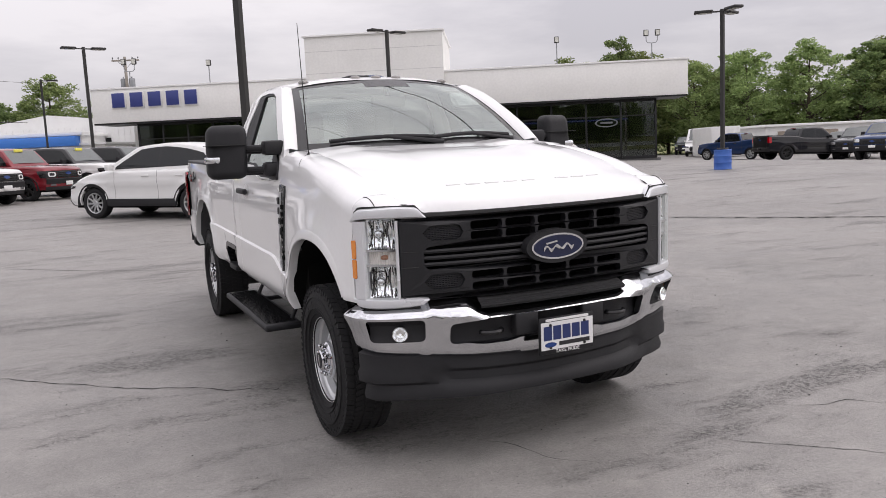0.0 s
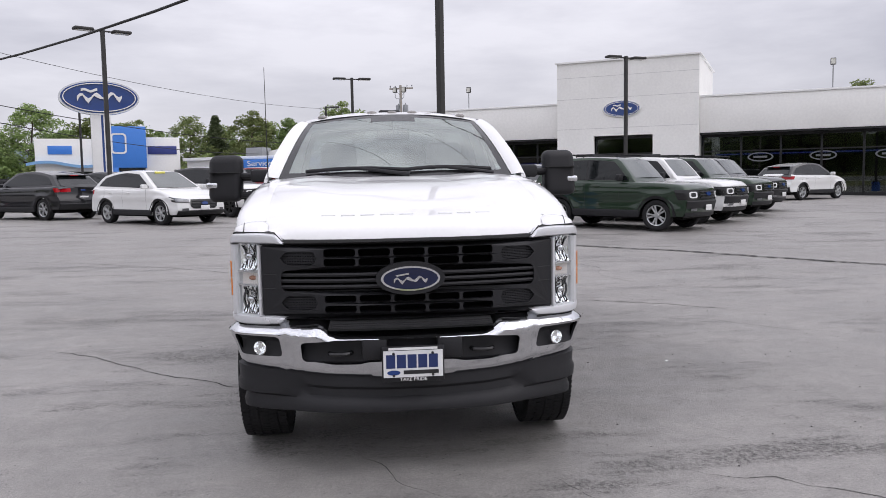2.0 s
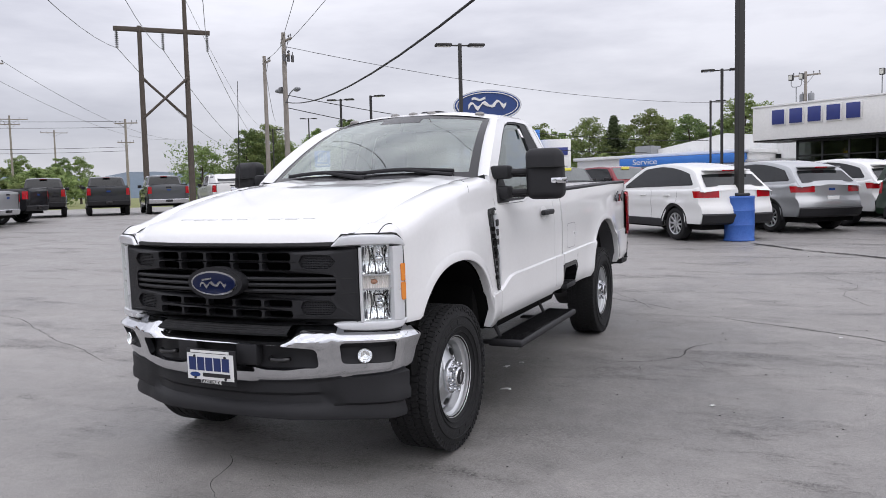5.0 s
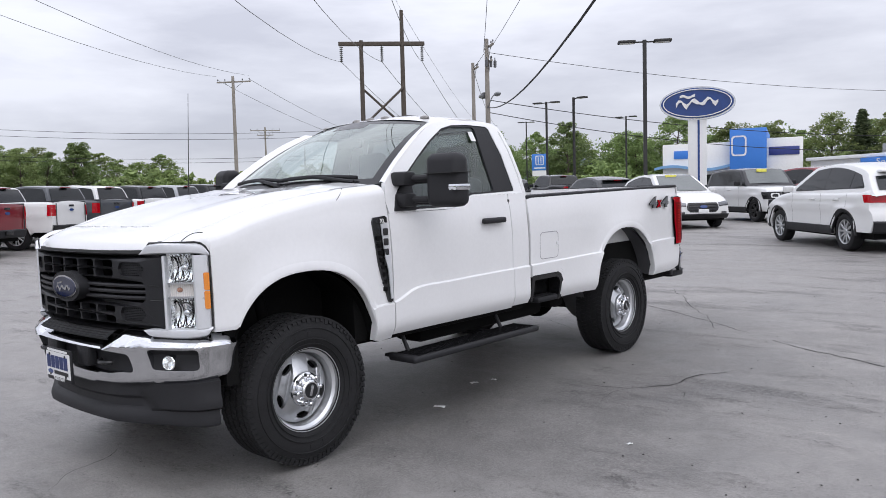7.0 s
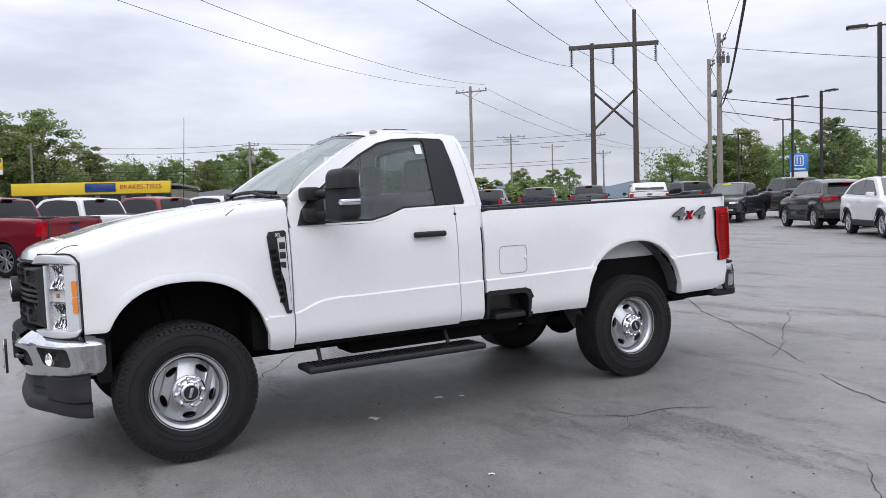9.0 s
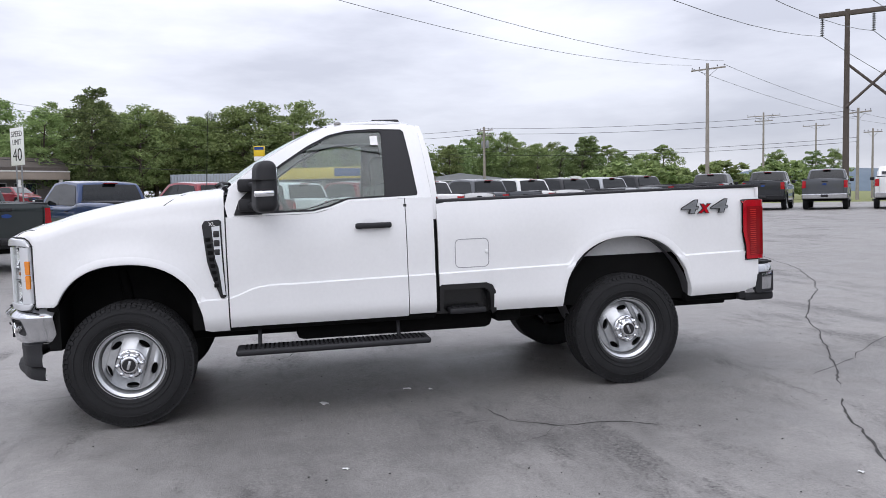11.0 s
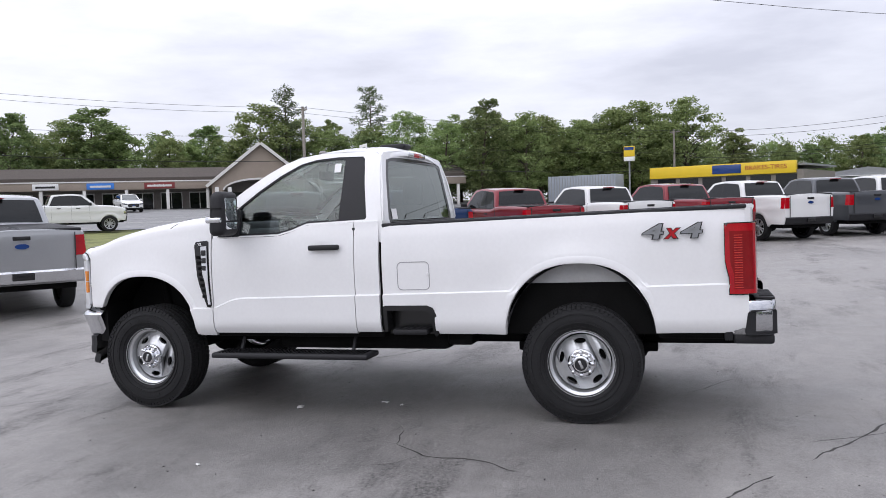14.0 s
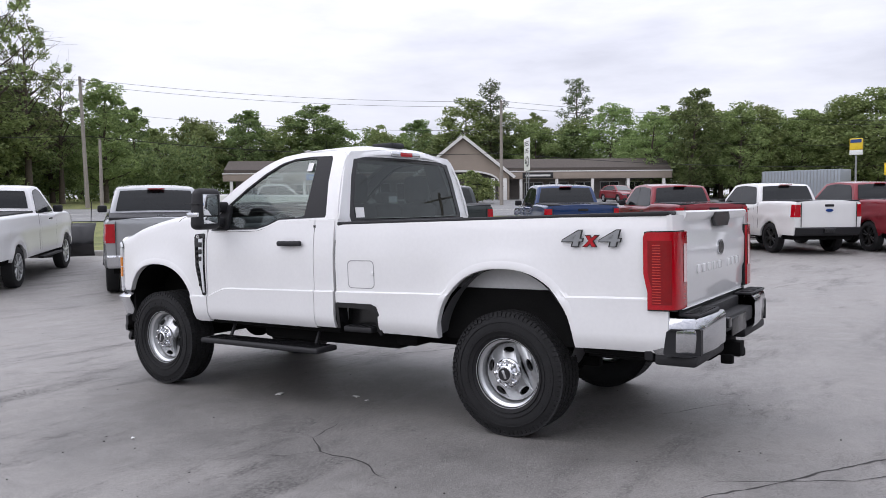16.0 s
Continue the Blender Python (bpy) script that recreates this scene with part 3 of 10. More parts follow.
wall_oval = thing("wall_sign", SHOW @ pose(15.7, -0.352, 4.74), "blue oval wall sign with a silver rim", "sign")
oval_badge(wall_oval, 0, 0, 0.97, 0.43, 0.0, 0.08)
for x0, w, d in ((20.2, 1.5, 0.25), (24.5, 1.0, 0.2)):
    unit = thing("rooftop_unit", SHOW @ pose(x0, 5.0, 4.9), "grey metal ventilation unit on the showroom roof", "ventilation unit")
    part("casing", boxes(((0, 0, 0), (w, 1.4, 0.85), 0.03)), mat("unit_grey", (0.35, 0.35, 0.35), 0.6, 0.2, 0.1, 2), unit)
    part("grille", boxes(((0.1, -0.02, 0.15), (w - 0.1, 0.0, 0.6))), FRAME, unit)

# ---- the white pickup truck in the middle of the lot ----
TRUCK = pose(0.167, -0.093, 0.001, 0.958, -0.178, 0.175)
truck = thing("pickup_truck", TRUCK, "white regular-cab heavy-duty pickup truck with chrome bumpers and black grille", "pickup truck")
GAP = mat("panel_gap_black", (0.035, 0.035, 0.035), 0.9, 0, 0.1, 5)
GAP_BLACK = mat("gap_shadow_grey", (0.008, 0.008, 0.008), 0.9, 0, 0.1, 5, spec=0.1)
LAMP_FRAME = mat("silver_lamp_surround", (0.68, 0.69, 0.71), 0.28, 0.30, 0.03, 5, coat=0.5)
WELL = mat("wheel_well_grey", (0.09, 0.09, 0.095), 0.7, 0, 0.15, 6)

SIDE = [(0.58, 0.944), (0.64, 0.970), (0.685, 0.992), (0.705, 0.998), (0.78, 1.0), (0.90, 0.999), (1.05, 0.996), (1.2, 0.991), (1.35, 0.978), (1.46, 0.957)]
CREASE = [(0.0, 0.835), (0.68, 0.835), (0.74, 0.845), (0.91, 0.905), (1.2, 0.914), (2.14, 0.928), (3.1, 0.945), (4.1, 0.965), (4.6, 0.972)]
FRONT_ARCH, REAR_ARCH = (0.032, 0.506, 0.60, 0.505), (3.597, 0.515, 0.60, 0.522)


def arch(y, a):
    t = abs(y - a[0]) / a[1]
    return a[2] + a[3] * (1 - t**2.3) ** (1 / 2.3) if t < 1 else 0.0


def side_x(y, z):
    x = curve_at(SIDE, z)
    d = z - curve_at(CREASE, y)
    x += 0.005 * max(0.0, 1 - abs(d) / 0.10) if d < 0 else -0.011 * min(1, d / 0.009) * max(0.0, 1 - d / 0.22) + 0.005 * max(0.0, 1 - d / 0.009)
    if y < 0.25:
        t = min(1.0, (0.25 - y) / 0.85)
        x -= 0.052 * t**2
    if y > 3.9:
        x -= 0.018 * ((y - 3.9) / 0.8) ** 2
    for a in (FRONT_ARCH, REAR_ARCH):
        e = math.hypot((y - a[0]) / (a[1] + 0.0), (z - a[2]) / a[3]) if z > a[2] else abs(y - a[0]) / a[1]
        if e > 0.97:
            x += 0.022 * math.exp(-((e - 1.0) / 0.24) ** 2)
    return x


HOOD = [(0, 1.276), (0.011, 1.314), (0.03, 1.337), (0.08, 1.372), (0.19, 1.412), (0.33, 1.468), (0.65, 1.552), (1, 1.592)]


def hood_edge(y):
    return curve_at(HOOD, min(1.0, max(0.0, (y + 0.72) / 1.41))) - 0.022


def columns(y0, y1, n, extra=()):
    ys = sorted(set([round(lerp(y0, y1, i / n), 4) for i in range(n + 1)] + [e for e in extra if y0 < e < y1]))
    return ys


def side_panel(name, ys, bottom, top, s, parent, material=WHITE, curl=None, label=""):
    """A body side between two heights, with its edges turned inwards."""
    bm = bmesh.new()
    cols = []
    for y in ys:
        b, t = bottom(y), top(y)
        col = [(s * (side_x(y, b) - 0.05), y, b + 0.002), (s * (side_x(y, b) - 0.012), y, b + 0.0)]
        c = min(max(curve_at(CREASE, y), b + 0.06), t - 0.1)
        for z in [lerp(b, c - 0.012, k / 6) for k in range(7)] + [c - 0.001, c + 0.009, c + 0.03] + [lerp(c + 0.03, t, k / 9) for k in range(1, 10)]:
            inset = 0.006 * max(0, 1 - (z - b) / 0.02)
            col.append((s * (side_x(y, z) - inset), y, z))
        if curl:
            x0, z0 = side_x(y, t), t
            x1, z1 = curl(y)
            for k in range(1, 7):
                a = radians(15 * k)
                col.append((s * (x1 + (x0 - x1) * max(0.0, math.cos(a)) ** 0.7), y, z0 + (z1 - z0) * math.sin(a) ** 0.7))
            col.append((s * (x1 - 0.03), y, z1 - 0.014))
        else:
            col.append((s * (side_x(y, t) - 0.03), y, t + 0.004))
        cols.append(col)
    for edge in (0, -1):
        c = [(p[0] - s * 0.03, p[1], p[2]) for p in cols[edge]]
        cols.insert(0 if edge == 0 else len(cols), c)
    grid(bm, cols)
    return part(name, bm, material, parent, label, smooth=40)


def mirrored(fn):
    for s in (1, -1):
        fn(s)


def arch_ends(a, n=14):
    return [a[0] + a[1] * math.sin(radians(-90 + 180 * k / n)) * 0.9995 for k in range(n + 1)]


def body_sides(s):
    def fender_low(y):
        return max(arch(y, FRONT_ARCH), 0.845 if y < -0.40 else 0.615)
    side_panel("front_fender", columns(-0.56, 0.70, 22, arch_ends(FRONT_ARCH)), fender_low, lambda y: hood_edge(y) - 0.10, s, truck,
               curl=lambda y: (0.803 * (1 - 0.035 * (1 - min(1, max(0, (y + 0.72) / 1.41)))), hood_edge(y) + 0.001))
    belt = [(0.72, 1.392), (0.95, 1.395), (1.30, 1.398), (1.42, 1.425), (1.55, 1.468), (1.94, 1.478)]
    door = side_panel("door", columns(0.709, 1.944, 24), lambda y: 0.635, lambda y: curve_at(belt, y), s, truck)
    side_panel("cab_corner", columns(1.950, 2.145, 6), lambda y: 0.648, lambda y: 1.48, s, truck)

    def bed_low(y):
        if y < 2.56:
            return 0.815
        return max(arch(y, REAR_ARCH), 0.635 if y < 3.6 else 0.650)
    side_panel("bed_side", columns(2.172, 4.70, 40, arch_ends(REAR_ARCH) + [2.5599, 2.5601]), bed_low, lambda y: lerp(1.43, 1.44, (y - 2.166) / 2.5), s, truck)
    # rail cap and inner wall of the bed
    bm = bmesh.new()
    box(bm, (min(s * 0.80, s * 0.962), 2.17, 1.4345), (max(s * 0.80, s * 0.962), 4.70, 1.462), 0.01)
    part("bed_rail", bm, PLASTIC, truck, "black plastic bed rail cap")
    part("bed_wall", boxes(((min(s * 0.79, s * 0.83), 2.22, 0.90), (max(s * 0.79, s * 0.83), 4.68, 1.434))), LINER, truck)
    for a, reach in ((FRONT_ARCH, 1.10), (REAR_ARCH, 1.09)):
        bm = bmesh.new()
        rws = []
        for k in range(61):
            th_ = math.pi * (0.06 + (0.79 if a is FRONT_ARCH else 0.88) * k / 60)
            c, sn = math.cos(th_), math.sin(th_)
            f = min(1.0, k / 8, (60 - k) / 8)
            row = []
            for e, o in ((1.003, 0.0015), (1.010, 0.0028), (1.03, 0.0030), (reach - 0.03, 0.0022), (reach, 0.0006), (reach + 0.04, -0.003)):
                y = a[0] + a[1] * e * abs(c) ** 0.87 * (1 if c > 0 else -1)
                z = a[2] + a[3] * e * sn ** 0.87
                row.append((s * (side_x(y, z) + o * f - 0.003 * (1 - f)), y, z))
            rws.append(row)
        grid(bm, rws)
        part("arch_lip", bm, WHITE, truck, smooth=30)
    part("well_liner", boxes(((min(s * 0.78, s * 0.838), 3.06, 0.62), (max(s * 0.78, s * 0.838), 4.14, 0.985))), DARK, truck)
    # step pocket in the front of the bed
    bm = bmesh.new()
    rim = [(2.170, 0.650), (2.170, 0.838), (2.186, 0.850), (2.505, 0.850), (2.546, 0.832), (2.572, 0.780), (2.580, 0.632), (2.552, 0.612), (2.540, 0.640), (2.530, 0.765), (2.512, 0.800), (2.485, 0.812), (2.200, 0.812), (2.196, 0.650)]
    plate(bm, [rim], lambda y, z: Vector((s * (side_x(y, z) + 0.003), y, z)), 0.10, (-s, 0, 0))
    box(bm, (min(s * 0.80, s * 0.86), 2.165, 0.62), (max(s * 0.80, s * 0.86), 2.56, 0.82))
    part("step_surround", bm, PLASTIC_GLOSS, truck, "black step pocket surround")
    bm = bmesh.new()
    box(bm, (min(s * 0.86, s * 1.0), 2.24, 0.63), (max(s * 0.86, s * 1.0), 2.50, 0.672), 0.012)
    for k in range(5):
        box(bm, (min(s * 0.90, s * 0.995), 2.265 + k * 0.048, 0.672), (max(s * 0.90, s * 0.995), 2.29 + k * 0.048, 0.678))
    part("bed_step", bm, PLASTIC, truck, "black ribbed bed step")
    # shut line behind the door and the gap before the bed
    part("shut_line", boxes(((min(s * 0.90, s * 0.965), 1.935, 0.64), (max(s * 0.90, s * 0.965), 1.957, 1.440))), GAP, truck)
    part("shut_line", boxes(((min(s * 0.88, s * 0.958), 0.695, 0.64), (max(s * 0.88, s * 0.958), 0.718, 1.38))), GAP, truck)
    bm = bmesh.new()
    grid(bm, [[(s * (side_x(y, z) - d), y, z) for z in [lerp(0.66, 1.435, k / 16) for k in range(17)]] for y, d in ((2.1445, 0.09), (2.1455, 0.026), (2.1715, 0.026), (2.1725, 0.09))])
    part("cab_gap", bm, GAP_BLACK, truck)
    # fuel flap: a fine groove round a rounded lid, on the driver's side
    if s > 0:
        bm = bmesh.new()
        plate(bm, [round_rect(2.290, 0.962, 2.532, 1.165, 0.035), round_rect(2.2955, 0.9675, 2.5265, 1.1595, 0.031)],
              lambda y, z: Vector((side_x(y, z) + 0.0015, y, z)))
        part("fuel_flap_groove", bm, mat("groove_grey", (0.30, 0.30, 0.31), 0.6, 0, 0.05, 8), truck)
        part("fuel_flap_catch", boxes(((0.985, 2.505, 1.06), (0.9985, 2.528, 1.085), 0.004)), WHITE, truck)
    # door handle
    bm = bmesh.new()
    box(bm, (min(s * 0.995, s * 1.030), 1.585, 1.278), (max(s * 0.995, s * 1.030), 1.84, 1.318), 0.014, 3)
    h = part("door_handle", bm, PLASTIC, door, "black plastic door handle")
    bm = bmesh.new()
    plate(bm, [ellipse(1.69, 1.298, 0.075, 0.05, 24)], lambda y, z: Vector((s * (side_x(y, z) + 0.002), y, z)))
    part("handle_recess", bm, mat("recess_white", (0.70, 0.70, 0.70), 0.4, 0, 0.03, 8), door)
    # vent behind the front arch, with a chrome blade
    bm = bmesh.new()
    plate(bm, [[(0.552, 1.345), (0.567, 1.375), (0.665, 1.382), (0.678, 1.37), (0.690, 0.86), (0.678, 0.845), (0.652, 0.85), (0.595, 1.02), (0.575, 1.10)]],
          lambda y, z: Vector((s * (side_x(y, z) + 0.012), y, z)), 0.02, (-s, 0, 0))
    v = part("fender_vent", bm, PLASTIC_GLOSS, truck, "black side vent with a chrome blade")
    bm = bmesh.new()
    plate(bm, [[(0.615, 1.335), (0.668, 1.34), (0.676, 1.06), (0.686, 0.87), (0.668, 0.87), (0.650, 1.05), (0.630, 1.12)]],
          lambda y, z: Vector((s * (side_x(y, z) + 0.020), y, z)), 0.008, (-s, 0, 0))
    part("vent_blade", bm, LAMP_FRAME, v, "chrome vent blade")
    for k in range(4):
        z = 1.285 - k * 0.062
        part("badge_bar", boxes(((min(s * 1.000, s * 1.0125), 0.624, z - 0.022), (max(s * 1.000, s * 1.0125), 0.664, z + 0.022), 0.006)), INK_BLACK, v, "black model badge block")
    words("vent_badge", "XL", 0.036, WHITE_PLASTIC, v, pose(s * 1.0085, 0.586, 1.352, 90, 0, 90 * s), 0.002, "white trim letters")
    for k in range(8):
        z = 1.25 - k * 0.045
        part("vent_slot", boxes(((min(s * 0.99, s * 1.0075), 0.572 + k * 0.006, z - 0.013), (max(s * 0.99, s * 1.0075), 0.604 + k * 0.006, z + 0.013), 0.002)), DARK, v)


def hood_joint(s):
    bm = bmesh.new()
    pts = []
    for k in range(7):
        y = lerp(0.44, 0.31, k / 6)
        a = radians(lerp(78, 20, k / 6))
        t = hood_edge(y) - 0.10
        x0, x1 = side_x(y, t), 0.803 * (1 - 0.035 * (1 - min(1, (y + 0.72) / 1.41)))
        pts.append((s * (x1 + (x0 - x1) * math.cos(a) ** 0.7), y, t + 0.101 * math.sin(a) ** 0.7))
    grid(bm, [[Vector(p) + Vector((0, 0.0028 * math.cos(a), 0.0028 * math.sin(a))) for a in [radians(60 * k) for k in range(7)]] for p in pts])
    part("shut_line", bm, GAP, truck)


mirrored(body_sides)
mirrored(hood_joint)

FRONT = [(0.8, 0.8, -0.712), (0.90, 0.882, -0.662), (0.97, 0.918, -0.620), (1.03, 0.935, -0.572), (1.12, 0.948, -0.486), (1.25, 0.958, -0.357)]
FRONT_X, FRONT_Y = [(a, x) for a, x, y in FRONT], [(a, y) for a, x, y in FRONT]


def nose(x):
    return -0.85 + 0.12 * x * x + 0.15 * x**4


def front_at(s, z, off=0.0):
    """A point on the front of the truck, s metres from its middle round the corner, off metres out."""
    a = abs(s)
    if a <= 0.8:
        x, y = a, nose(a)
        d = Vector((1, 0.24 * a + 0.60 * a**3))
    else:
        x, y = curve_at(FRONT_X, a), curve_at(FRONT_Y, a)
        d = Vector((curve_at(FRONT_X, a + 0.01) - curve_at(FRONT_X, a - 0.01), curve_at(FRONT_Y, a + 0.01) - curve_at(FRONT_Y, a - 0.01)))
    d.normalize()
    n = Vector((d.y, -d.x))
    return Vector(((x + n.x * off) * (1 if s >= 0 else -1), y + n.y * off, z))


# hood
bm = bmesh.new()
rows = []
for i in range(29):
    s = (i / 28) ** 1.4
    row = []
    for k in range(33):
        x = lerp(-0.80, 0.80, k / 32)
        y = lerp(nose(x) + 0.012, 0.60 + 0.15 * x * x, s)
        e = abs(x) / 0.8
        z = curve_at(HOOD, s) - 0.012 * e**2 - 0.010 * e**10 + 0.012 * math.exp(-((e - 0.62) / 0.13) ** 2) * min(1, s * 4) - (0.012 if e < 0.62 else 0.012 * max(0, 1 - (e - 0.62) / 0.1)) * min(1, s * 3)
        z = max(z, curve_at([(0.0, 1.0), (0.65, 1.262), (0.70, 1.316), (0.9, 1.316)], abs(x) * 0.965) if abs(x) > 0.66 else 0.0)
        row.append((x * (1 - 0.035 * (1 - s)), y, z))
    rows.append(row)
rows.insert(0, [(p[0], p[1] + 0.05, p[2] - 0.012) for p in rows[0]])
grid(bm, rows)
hood = part("hood", bm, WHITE, truck, "white sculpted hood")
part("hood_underside", boxes(((-0.72, -0.55, 1.20), (0.72, 0.50, 1.26)), ((-0.62, -0.70, 1.2), (0.62, -0.55, 1.25))), DARK, truck)
for k in range(9):
    if k == 5:
        continue
    x = -0.42 + k * 0.105
    y = nose(x) + 0.22
    z = curve_at(HOOD, 0.16) - 0.012
    part("hood_mark", boxes(((x - 0.04, y - 0.022, z - 0.02), (x + 0.036, y + 0.016, z + 0.0025), 0.002)), WHITE, hood, "embossed mark")

# grille
bm = bmesh.new()
holes = []
for z0, z1 in ((1.184, 1.227), (1.136, 1.177), (0.946, 0.985), (0.892, 0.931)):
    for k in range(5):
        x0 = -0.443 + k * 0.179
        holes.append(round_rect(x0, z0, x0 + 0.163, z1, 0.014, 4))
for z0, z1 in ((1.145, 1.216), (0.910, 0.984)):
    for sg in (1, -1):
        zm = (z0 + z1) / 2
        h = [(0.478, zm), (0.492, z0 + 0.008), (0.510, z0), (0.625, z0), (0.645, z0 + 0.010), (0.667, zm), (0.645, z1 - 0.010), (0.625, z1), (0.510, z1), (0.492, z1 - 0.008)]
        holes.append([(sg * u, v) for u, v in h][::sg])
holes.append(round_rect(-0.665, 1.006, 0.665, 1.116, 0.03, 4))
edge = [(-0.745, 0.860), (-0.35, 0.858), (0, 0.858), (0.35, 0.858), (0.745, 0.860), (0.768, 0.885), (0.768, 1.240), (0.75, 1.258), (0.35, 1.261), (0, 1.262), (-0.35, 1.261), (-0.75, 1.258), (-0.768, 1.240), (-0.768, 0.885)]
plate(bm, [edge] + holes, lambda u, v: front_at(u, v, 0.012), 0.045, (0, 1, 0))
grille = part("grille", bm, GRILLE_BLACK, truck, "black plastic grille with rows of slots", smooth=None)
part("grille_back", boxes(((-0.72, -0.60, 0.86), (0.72, -0.55, 1.25)), ), DARK, grille)
for z in (1.030, 1.061, 1.092):
    bm = bmesh.new()
    grid(bm, [[front_at(lerp(-0.675, 0.675, k / 24), z + dz, o) for k in range(25)] for dz, o in ((-0.009, -0.03), (-0.009, 0.004), (0.0, 0.008), (0.009, 0.004), (0.009, -0.03))])
    part("grille_bar", bm, GRILLE_BLACK, grille)
for x0, z0, z1 in ((-0.668, 1.145, 1.216), (0.478, 1.145, 1.216), (-0.668, 0.910, 0.984), (0.478, 0.910, 0.984)):
    bm = bmesh.new()
    for k in range(8):
        z = lerp(z0 + 0.006, z1 - 0.006, k / 7)
        grid(bm, [[front_at(lerp(x0, x0 + 0.19, j / 6), z + dz, o) for j in range(7)] for dz, o in ((-0.0055, -0.03), (-0.003, -0.004), (0.003, -0.004), (0.0055, -0.03))])
    for k in range(13):
        u = lerp(x0 + 0.012, x0 + 0.178, k / 12)
        grid(bm, [[front_at(u + du, lerp(z0, z1, j / 2), o) for j in range(3)] for du, o in ((-0.003, -0.03), (-0.002, -0.006), (0.002, -0.006), (0.003, -0.03))])
    part("grille_mesh", bm, PLASTIC, grille)
for s in (1, -1):
    bm = bmesh.new()
    for z in (1.02, 1.095):
        grid(bm, [[front_at(s * lerp(0.690, 0.766, k / 3), z + dz, o) for k in range(4)] for dz, o in ((-0.002, 0.010), (0.0, 0.0135), (0.002, 0.010))])
    part("grille_seam", bm, GAP, grille)
BADGE_BLUE = paint("navy_badge_enamel", (0.004, 0.009, 0.042))
badge = bmesh.new()
plate(badge, [ellipse(0.0, 1.072, 0.176, 0.084, 40)], lambda u, v: front_at(u, v, 0.055), 0.06, (0, 1, 0))
b = part("badge_surround", badge, PLASTIC, grille, "black oval badge surround")
for nm, a, c, o, mt in (("badge_rim", 0.150, 0.064, 0.060, CHROME), ("badge_field", 0.138, 0.055, 0.063, BADGE_BLUE)):
    bm = bmesh.new()
    plate(bm, [ellipse(0.0, 1.072, a, c, 40)], lambda u, v: front_at(u, v, o), 0.01, (0, 1, 0))
    part(nm, bm, mt, b, "blue badge field" if nm == "badge_field" else "chrome badge rim")
bm = bmesh.new()
top = [(-0.085 + 0.17 * k / 16, 1.070 + 0.010 * math.sin(k * 1.15) + 0.008 * k / 16) for k in range(17)]
plate(bm, [top + [(x, z - 0.014 - 0.006 * math.cos(k * 1.7)) for k, (x, z) in enumerate(top)][::-1]], lambda u, v: front_at(u, v, 0.0655), 0.003, (0, 1, 0))
plate(bm, [[(-0.075, 1.092), (-0.01, 1.102), (-0.008, 1.094), (-0.07, 1.084)]], lambda u, v: front_at(u, v, 0.0655), 0.003, (0, 1, 0))
part("badge_mark", bm, SATIN_CHROME, b, "silver wavy mark")


BUMPER_DARK = mat("dark_lamp_streak_and_ring", (0.10, 0.10, 0.11), 0.15, 1.0, 0.05, 9)


